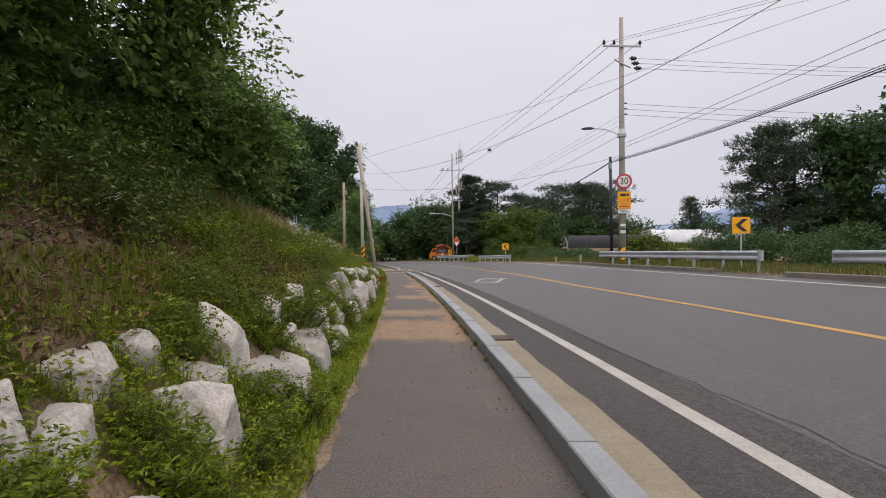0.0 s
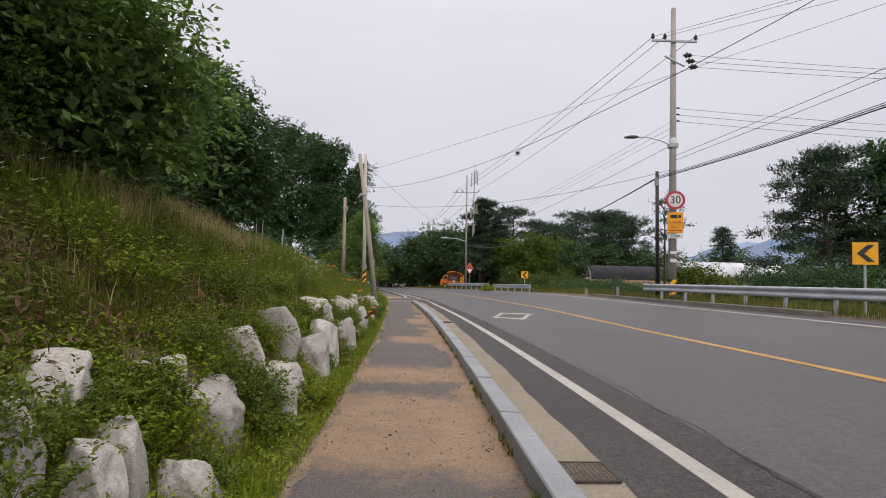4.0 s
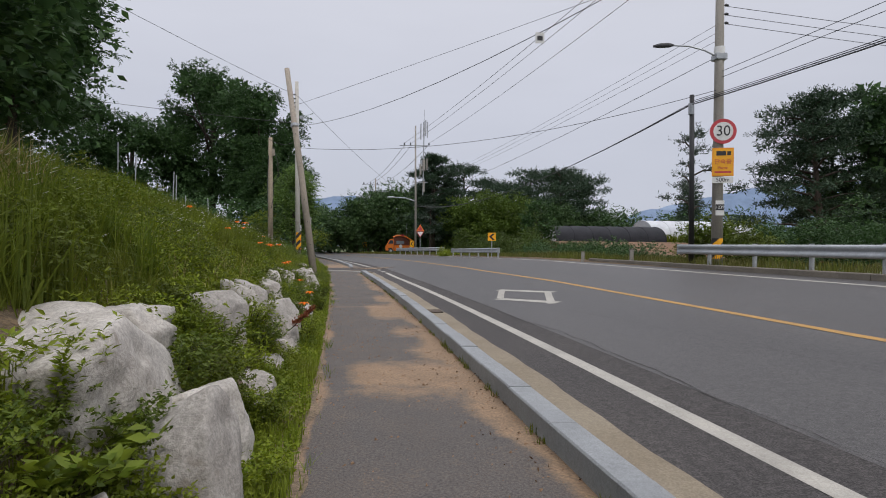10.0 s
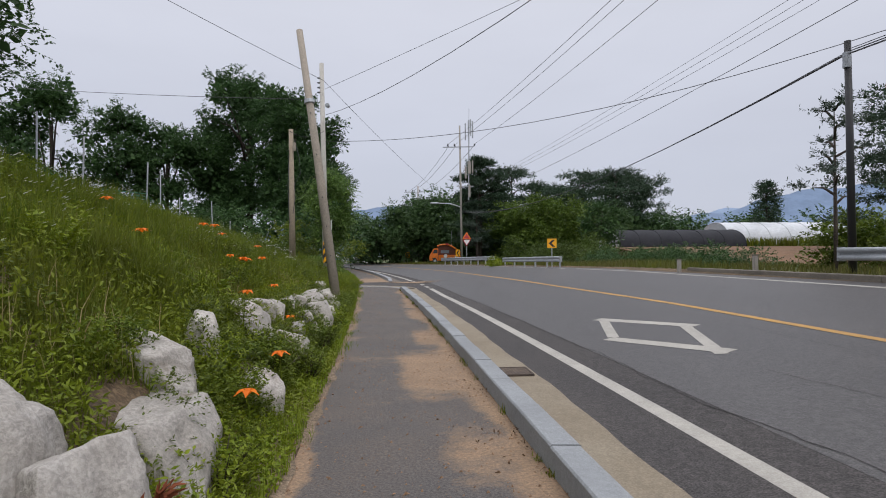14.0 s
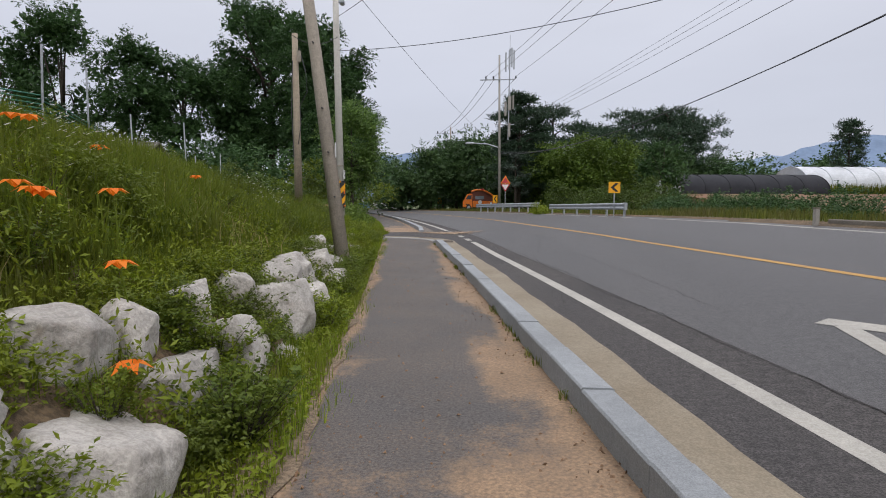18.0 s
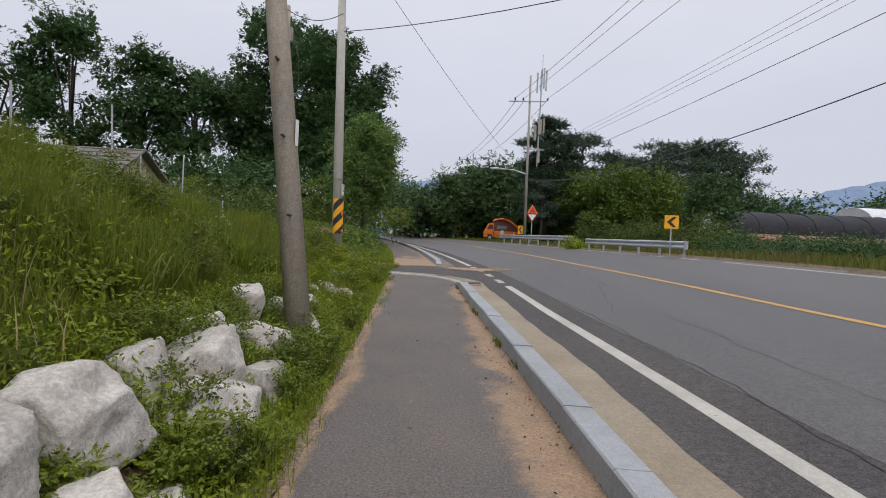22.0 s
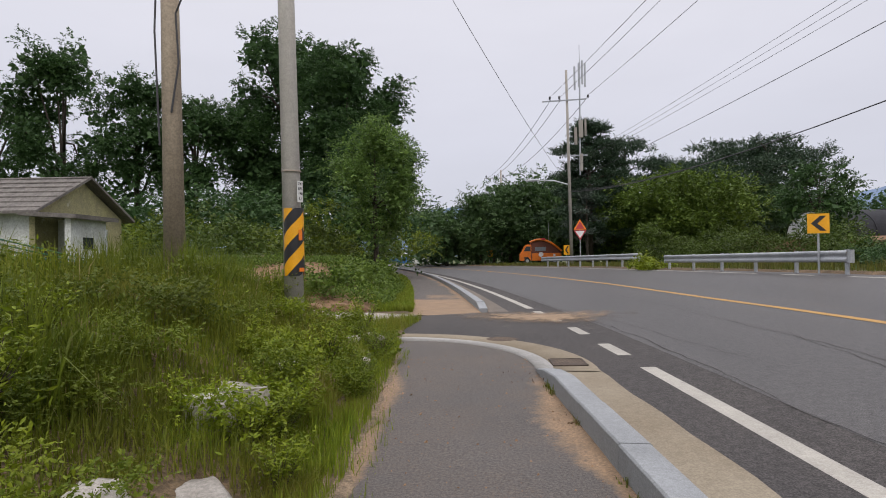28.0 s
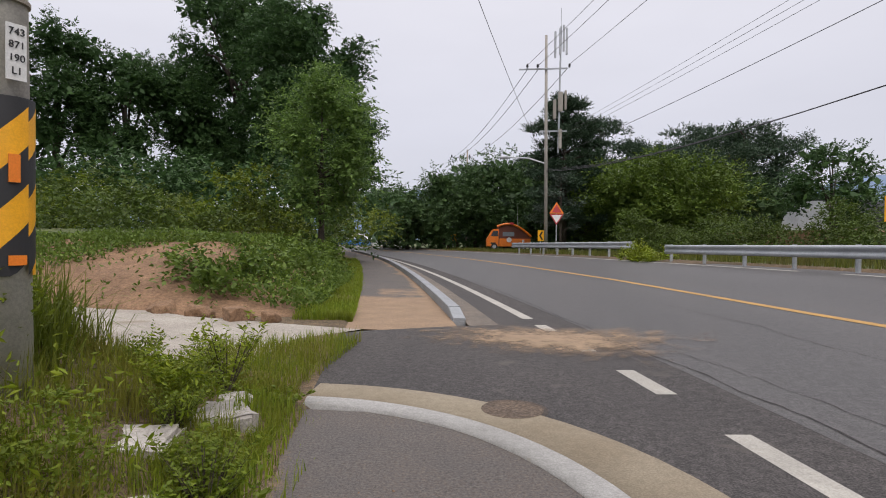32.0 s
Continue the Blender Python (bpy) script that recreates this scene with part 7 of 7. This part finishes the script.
# wood closing the end of the road
for i in range(7, 16):
    a = i / 15
    tree("woodland_tree", -30 + 38 * a + sr_.uniform(-2, 2), 150 - 22 * a + sr_.uniform(-5, 5), sr_.uniform(6.5, 9), sr_.uniform(4, 5.5), M_LEAF_F, "dark woodland tree closing the end of the road", 3800, 0.75, 18, 0.3, 0.06, seed=60 + i, group="woodland edge", lobe_r=0.4)
for i, (x_, y_, h_, r_) in enumerate(((-12.5, 100, 7.2, 3.8), (-8.8, 103, 8.6, 4.2), (-5.2, 106, 10.2, 4.2), (-1.6, 104, 10.8, 4.4), (2.0, 100, 9.5, 4.4), (-15.5, 108, 7.5, 4.0), (6.5, 96, 8.6, 4.4), (11.5, 96, 8.2, 4.4), (16.0, 97, 8.4, 4.4), (20.5, 98, 8.8, 4.6), (25.0, 99, 8.6, 4.4), (29.0, 101, 7.6, 4.2))):
    tree("woodland_tree", x_, y_, h_, r_, M_LEAF_F, "dark woodland tree closing the end of the road", 9500, 0.5, 26, 0.25, 0.0, seed=170 + i, group="woodland edge", lobe_r=0.42)
# pines to the right of the antenna pole
pl = "dark green red pine with flat tiers of needles"
pine("pine_tree", 2.7, 86, 13.0, 2.9, pl, 80, 34, 34000, 0.40, bare=0.2, pad_r=0.46)
pine("pine_tree", 29.0, 121, 15.4, 8.5, pl, 79, 18, 14000, 0.6, bare=0.35, pad_r=0.45)
for i, (x_, y_, h_, r_) in enumerate(((7.8, 98, 14.0, 4.6), (12.5, 100, 11.8, 4.6), (18.5, 100, 13.4, 5.4), (23.5, 101, 14.0, 5.6), (27.8, 103, 13.4, 5.0), (5.5, 92, 9.5, 4.0), (15.5, 95, 10.5, 4.5), (2.0, 104, 11, 5.0), (-3.5, 110, 10.5, 5), (-8, 118, 10, 5))):
    pine("pine_tree", x_, y_, h_, r_, pl, 81 + i, 18, 13000, 0.5, bare=0.15, pad_r=0.5)
pine("grey_pine", 2.2, 84, 6.5, 2.0, "sparse grey-green young pine beside the antenna pole", 99, 12, 2600, 0.35, M_PINE_G, 0.3)
spots = [(sr_.uniform(4.5, 15), sr_.uniform(80, 90), sr_.uniform(1.2, 6.4), sr_.uniform(1.2, 2.2)) for i in range(60)]
bush_mass("vine_covered_bushes", spots, M_VINE, 40000, 0.26, "bushes overgrown with bright green vines", "bushes")
spots = [(float(xw(yy_)) + sr_.uniform(13.5, 19), yy_, sr_.uniform(0.6, 1.5) - 0.5 * (yy_ < 57), sr_.uniform(0.7, 1.3) - 0.3 * (yy_ < 57)) for yy_ in np.linspace(53, 76, 38)]
bush_mass("roadside_hedge", spots, M_LEAF_T, 40000, 0.12, "dense green hedge behind the guard rail", "hedge")
spots = [(float(xw(yy_)) + sr_.uniform(11.5, 15.5), yy_, sr_.uniform(0.5, 0.9), sr_.uniform(0.45, 0.95)) for yy_ in np.linspace(39, 54, 44)]
bush_mass("field_edge_bush", spots, M_LEAF_D, 28000, 0.085, "green bushes at the edge of the field", "bushes")
spots = [(float(xw(yy_)) + sr_.uniform(12.6, 17.5), yy_, sr_.uniform(0.5, 1.0), sr_.uniform(0.5, 0.85)) for yy_ in np.linspace(43.5, 56, 30)]
bush_mass("field_hedge", spots, M_LEAF_D, 32000, 0.09, "dense hedge of green bushes beside the field", "hedge")
# right-hand group
pine("pine_tree", 32.5, 54, 13.4, 5.0, "spreading red pine with open tiers of dark needles", 120, 30, 24000, 0.42, bare=0.22, lean=(-1.0, 0), pad_r=0.42)
pine("pine_tree", 35.5, 57, 12.5, 4.4, pl, 121, 22, 13000, 0.45, bare=0.25)
for i, (x_, y_, h_, r_) in enumerate(((38, 56, 15.0, 4.6), (43.5, 52, 17.4, 5.6), (49, 45, 18.0, 6), (45, 60, 16, 5.0), (52, 34, 14, 6), (44, 31, 12, 5), (60, 22, 15, 7))):
    tree("broadleaf_tree", x_, y_, h_, r_, M_LEAF_D, "large dark tree behind the roadside bushes", 14000, 0.52, 28, 0.35, 0.08, seed=130 + i, group="trees across the road", lobe_r=0.34)
spots = [(float(xw(60.4)) + 9.2 + sr_.uniform(-0.5, 0.5), yy_, 0.55, sr_.uniform(0.3, 0.5)) for yy_ in np.linspace(59.4, 61.6, 7)]
bush_mass("rail_gap_bush", spots, M_LEAF_L, 4500, 0.1, "yellow-green bush growing in the gap between two guard rails", "bush")
spots = [(sr_.uniform(17.5, 25) + 0.02 * i, sr_.uniform(24, 43), sr_.uniform(0.6, 1.9), sr_.uniform(0.8, 1.5)) for i in range(46)]
bush_mass("roadside_bushes", spots, M_LEAF_D, 60000, 0.12, "green bushes behind the guard rail", "bushes")
spots = [(sr_.uniform(11.6, 15.0), yy_, sr_.uniform(0.9, 2.0), sr_.uniform(0.5, 0.9)) for yy_ in np.linspace(31.5, 35.5, 9)]
bush_mass("pole_bushes", spots, M_LEAF_N, 9000, 0.13, "green bushes around the utility pole", "bushes")
pine("young_pine", 10.8, 32.0, 5.4, 1.25, "sparse young pine beside the black service pole", 140, 11, 1500, 0.2, M_PINE_G, 0.42, pad_r=0.34, girth=0.012)
pine("cypress", 33.0, 77.5, 7.0, 1.8, "dark conical tree at the far side of the field", 141, 34, 9000, 0.34, M_PINE, 0.05, z=2.0, cone=True)
tree("small_tree", 12.0, 64, 6.0, 1.9, M_LEAF_D, "small dark broad-leaved tree above the roadside hedge", 7000, 0.22, 20, 0.12, 0.2, seed=77)
spots = [(sr_.uniform(26, 75), sr_.uniform(90, 104), sr_.uniform(1.5, 4.6), sr_.uniform(1.5, 2.6)) for i in range(64)]
bush_mass("field_wood", spots, M_LEAF_D, 26000, 0.42, "dark line of trees behind the greenhouses", "trees")


# ---------------------------------------------------------------- dirt mound beyond the side road
yy, xx = np.meshgrid(np.linspace(44.5, 53, 46), np.linspace(-15.5, -6.4, 50), indexing="ij")
xx = xx - 0.16 * (yy - 44.5)
bulge = np.clip((yy - 44.5) / 3.2, 0, 1)
zz = -0.06 + 0.16 * np.clip((yy - 44.5) / 1.3, 0, 1) * np.clip((-6.4 - xx - 0.16 * (yy - 44.5)) / 0.6, 0, 1) + 1.05 * bulge ** 0.8 * np.clip((-6.45 - xx - 0.16 * (yy - 44.5)) / 1.8, 0, 1) + (0.06 * bump2(xx, yy, 2.4) + 0.02 * bump2(xx, yy, 6.1, 1.0)) * np.clip((yy - 44.5) / 1.0, 0, 1)
mound = big_mesh("dirt_mound", np.stack([xx, yy, zz], -1).reshape(-1, 3), grid_faces(46, 50), M_DIRT, True)
tagged(mound, "bare orange dirt mound beside the farm track", "ground", kind="structure")
x = rng.uniform(-17, -6.2, 58000)
y = rng.uniform(44.9, 54, 58000)
keep = (y > 47.3 + 0.4 * np.sin(x * 1.9)) | (x < -10.9 + 0.4 * np.sin(y * 3)) | ((x > -8.1 + 0.3 * np.sin(y * 2.3)) & (y > 45.2)) | (rng.random(len(x)) < 0.04)
x, y = x[keep] - 0.16 * (y[keep] - 44.5), y[keep]
z = 0.1 + 1.05 * np.clip((y - 44.5) / 3.2, 0, 1) ** 0.8 * np.clip((-6.45 - x - 0.16 * (y - 44.5)) / 1.8, 0, 1) + rng.uniform(0.0, 0.3, len(x)) * (0.6 + 0.4 * bump2(x, y, 1.5))
v, f = leaf_arrays(np.stack([x, y, z], 1), 0.085, 0.4, 0.5)
tagged(big_mesh("mound_creeper", v, f, M_VINE), "low green creeper on top of the dirt mound", "weeds", kind="stuff")

# ---------------------------------------------------------------- farmhouse
M_WALLY = surface("peeling_yellow_plaster", (0.36, 0.33, 0.17), (0.26, 0.24, 0.14), 1.3, 0.9, 0.5, 18, 0.2, spots=((0.5, 0.48, 0.4), 1.6, 0.62))
M_WALLW = surface("white_plaster", (0.55, 0.57, 0.55), (0.42, 0.43, 0.4), 1.2, 0.9, 0.3, 18, 0.15)
M_ROOF = surface("weathered_slate_roof", (0.17, 0.155, 0.14), (0.11, 0.10, 0.09), 0.9, 0.9, 0.5, 12, 0.2, stretch=(1, 4, 1))
house = thing("farmhouse", -19.9, 51.7, 0.85, "old farmhouse with peeling yellow gable and slate roof", "house", turn=98)
W_, D_, E_, R_ = 5.3, 8.0, 2.25, 3.55
bm = plate_bm([(-W_ / 2, -0.6), (W_ / 2, -0.6), (W_ / 2, E_), (0, R_), (-W_ / 2, E_)], 0.2)
part("gable_wall", bm, M_WALLY, house, "peeling yellow gable wall")
part("side_wall", box_bm(0.2, D_, E_ + 0.6, 0, (-W_ / 2 + 0.1, D_ / 2 + 0.2, E_ / 2 - 0.3)), M_WALLW, house, "white side wall")
part("side_wall", box_bm(0.2, D_, E_ + 0.6, 0, (W_ / 2 - 0.1, D_ / 2 + 0.2, E_ / 2 - 0.3)), M_WALLY, house)
bm = plate_bm([(-W_ / 2, -0.6), (W_ / 2, -0.6), (W_ / 2, E_), (0, R_), (-W_ / 2, E_)], 0.2)
part("back_wall", bm, M_WALLY, house).location.y = D_ + 0.2
for s_ in (-1, 1):
    bm = bmesh.new()
    q = [(0, -0.35, R_ + 0.12), (s_ * (W_ / 2 + 0.45), -0.35, E_ - 0.12), (s_ * (W_ / 2 + 0.45), D_ + 0.6, E_ - 0.12), (0, D_ + 0.6, R_ + 0.12)]
    f_ = bm.faces.new([bm.verts.new(v_) for v_ in (q if s_ < 0 else q[::-1])])
    bm.normal_update()
    r_ = bmesh.ops.extrude_face_region(bm, geom=[f_])
    bmesh.ops.translate(bm, vec=(0, 0, 0.1), verts=[v_ for v_ in r_["geom"] if isinstance(v_, bmesh.types.BMVert)])
    bmesh.ops.recalc_face_normals(bm, faces=bm.faces[:])
    roof = part("roof_slope", bm, M_ROOF, house, "weathered grey roof")
    for i in range(7):
        t = (i + 0.5) / 7
        part("roof_batten", box_bm(0.05, D_ + 0.9, 0.04, 0, (s_ * (W_ / 2 + 0.4) * t, D_ / 2 + 0.12, R_ + 0.25 - t * (R_ - E_ + 0.24))), M_ROOF, roof)
part("lean_to_wall", box_bm(2.0, 0.2, 2.6, 0, (-2.4, -1.6, 0.7)), M_WALLW, house, "white plaster lean-to wall")
part("lean_to_roof", box_bm(2.5, 1.9, 0.14, 0, (-2.35, -0.9, 2.1), Matrix.Rotation(radians(4), 4, "X")), M_ROOF, house)
part("lean_to_side", box_bm(0.2, 1.5, 2.6, 0, (-1.45, -0.8, 0.7)), M_WALLW, house)
# Thin black box gives the opening its shade by colour alone.
part("doorway", box_bm(0.75, 0.06, 1.8, 0, (-0.8, -0.13, 0.5)), M_BLACK, house, "black panel standing for the unlit doorway")
part("window", box_bm(0.5, 0.05, 0.4, 0, (-2.5, -1.72, 1.1)), M_GLASS, house, "small dark window")
# garden net and stakes on top of the bank
M_NET = plain("green_net", (0.03, 0.16, 0.10), 0.7)
net = thing("garden_net", -7.6, 30.0, 0, "dark green garden net between thin stakes on the bank", "net")
stk = []
for i in range(9):
    y_ = 24.0 + i * 2.0
    x_ = float(xk(y_)) - WALK_W - 5.2 - 0.3 * math.sin(i * 2.2)
    z_ = float(ground_z(x_, y_))
    part("stake", tube_bm([(x_ + 7.6, y_ - 30, z_ - 0.2), (x_ + 7.6 + 0.05 * math.sin(i), y_ - 30, z_ + 1.5 + 0.3 * math.sin(i * 3))], 0.016, 6), M_STEEL, net, "thin pale stake")
    stk.append((x_ + 7.6, y_ - 30, z_))
for zo in np.arange(0.15, 0.62, 0.065):
    part("net_strand", tube_bm([(a, b, c + zo + 0.08 * math.sin(b * 2)) for a, b, c in stk], 0.011, 4), M_NET, net)

# ---------------------------------------------------------------- greenhouses and field
M_SHADE = surface("black_shade_cloth", (0.018, 0.019, 0.023), (0.027, 0.028, 0.033), 0.8, 1.0, 0.2, 10, 0.15)
M_PLAST = surface("white_plastic_film", (0.58, 0.60, 0.62), (0.46, 0.48, 0.5), 0.5, 0.35, 0.2, 6, 0.08)


def greenhouse(name, x0, x1, y, w, h, mat_, label):
    g = thing(name, x0, y, 2.0, label, "greenhouse", "greenhouses", turn=3)
    bm = bmesh.new()
    rows = []
    L = x1 - x0
    for i in range(13):
        rows.append([bm.verts.new((L * i / 12, -w / 2 * math.cos(a), h * math.sin(a) ** 0.8 + (0.05 if i % 2 else 0))) for a in (math.pi * j / 14 for j in range(15))])
    for a, b in zip(rows, rows[1:]):
        for j in range(14):
            bm.faces.new((a[j], a[j + 1], b[j + 1], b[j]))
    part("cover", bm, mat_, g, smooth=True)
    bm = bmesh.new()
    bm.faces.new([bm.verts.new((0.0, -w / 2 * math.cos(a), h * math.sin(a) ** 0.8)) for a in (math.pi * j / 14 for j in range(15))])
    part("end_wall", bm, M_PLAST, g, "pale plastic end wall")
    for i in range(0, 13, 2):
        part("hoop", tube_bm([(L * i / 12, -(w / 2 + 0.03) * math.cos(a), (h + 0.03) * math.sin(a) ** 0.8) for a in (math.pi * j / 14 for j in range(15))], 0.03, 5), mat_, g)


greenhouse("shade_house", 14.0, 25.5, 69.5, 6, 1.6, M_SHADE, "long low greenhouse under black shade cloth")
greenhouse("plastic_greenhouse", 25.2, 37, 72.5, 6, 2.4, M_PLAST, "white plastic tunnel greenhouse at the field")
M_BROWN = surface("brown_field", (0.20, 0.105, 0.055), (0.14, 0.085, 0.045), 0.3, 0.95, 0.8, 6, 0.2, dist=0.05)
bm = bmesh.new()
rim_ = ((13.6, 49, 0.75), (42, 42, 0.75), (60, 66, 1.98), (70, 100, 2.0), (13, 100, 2.0), (13.2, 65, 1.98))
top_ = [bm.verts.new(v_) for v_ in rim_]
low_ = [bm.verts.new((v_[0], v_[1], -0.5)) for v_ in rim_]
bm.faces.new(top_)
for i in range(6):
    bm.faces.new((top_[i], low_[i], low_[(i + 1) % 6], top_[(i + 1) % 6]))
bmesh.ops.recalc_face_normals(bm, faces=bm.faces[:])
bmesh.ops.triangulate(bm, faces=bm.faces[:])
tagged(part("ploughed_field", bm, M_BROWN), "reddish brown ploughed field beyond the verge", "field", kind="structure")
y = rng.uniform(67.6, 68.6, 2600)
x = 24 + rng.uniform(0, 22, 2600)
blades("field_crop", x, y, 1.98 + 0 * x, rng.uniform(0.5, 1.0, 2600), 0.07, M_GRASS, "row of tall crops in front of the greenhouses", "crop")
y = rng.uniform(41, 50.5, 9000)
x = xw(y) + rng.uniform(10.6, 21.5, 9000)
blades("field_margin_grass", x, y, ground_z(x, y) + 0.0, rng.uniform(0.12, 0.5, 9000), 0.025, M_VERGE, "tall rough grass along the field margin", lean=0.5)
# far sheds seen past the end of the path
M_BLUE = surface("blue_sheet_metal", (0.045, 0.17, 0.42), (0.035, 0.13, 0.34), 1.0, 0.5, 0.2, 20, 0.1)
shed = thing("blue_shed", -26.4, 132, -0.9, "distant blue sheet-metal shed with a pale roof", "shed")
part("wall", box_bm(4.6, 5, 2.1, 0, (0, 2.5, 1.05)), M_BLUE, shed, "blue sheet-metal wall")
part("roof", plate_bm([(-2.6, 2.1), (2.6, 2.1), (1.0, 3.0), (-2.6, 3.0)], 5.2), M_SIGNW, shed, "pale metal roof")
hall = thing("green_roof_house", -21.6, 137, -0.9, "distant white house with a grey-green roof", "house")
part("wall", box_bm(5.2, 6, 2.0, 0, (0, 3, 1.0)), M_SIGNW, hall, "white wall")
part("roof", plate_bm([(-2.9, 2.0), (2.9, 2.0), (2.3, 3.3), (-2.9, 3.3)], 6.2), plain("green_metal_roof", (0.16, 0.24, 0.17), 0.5), hall, "grey-green metal roof")
part("upper_wall", box_bm(2.4, 4, 1.5, 0, (1.2, 4.5, 4.0)), M_SIGNW, hall, "white upper storey")
part("window", box_bm(0.7, 0.05, 0.6, 0, (1.2, 2.49, 4.2)), M_GLASS, hall, "dark window")

# ---------------------------------------------------------------- mountains
def ridge(name, y, x0, x1, peaks, base, mat_, label):
    xs_ = np.linspace(x0, x1, 220)
    hh = base + sum(a * np.exp(-((xs_ - c) / w) ** 2) for c, a, w in peaks) + 8 * np.sin(xs_ * 0.011) + 4 * np.sin(xs_ * 0.037 + 1) + 2 * np.sin(xs_ * 0.11)
    v = np.concatenate([np.stack([xs_, 0 * xs_ + y - 250, 0 * xs_ - 5], 1), np.stack([xs_, 0 * xs_ + y, np.maximum(hh, 1)], 1), np.stack([xs_, 0 * xs_ + y + 400, 0 * xs_ - 5], 1)])
    return tagged(big_mesh(name, v, grid_faces(3, 220), mat_, True), label, "mountain", kind="structure")


ridge("mountain_ridge", 1700, -3200, 3600, ((-150, 88, 190), (-330, 55, 240), (680, 55, 120), (940, 118, 190), (1250, 135, 250), (1750, 150, 420), (-1400, 130, 500)), 26, M_MOUNT, "forested mountain ridge with blue haze in its colour")
ridge("far_ridge", 3000, -4500, 5500, ((600, 130, 500), (1500, 190, 400), (-400, 110, 500)), 40, M_MOUNT_F, "distant mountain ridge with pale haze in its colour")
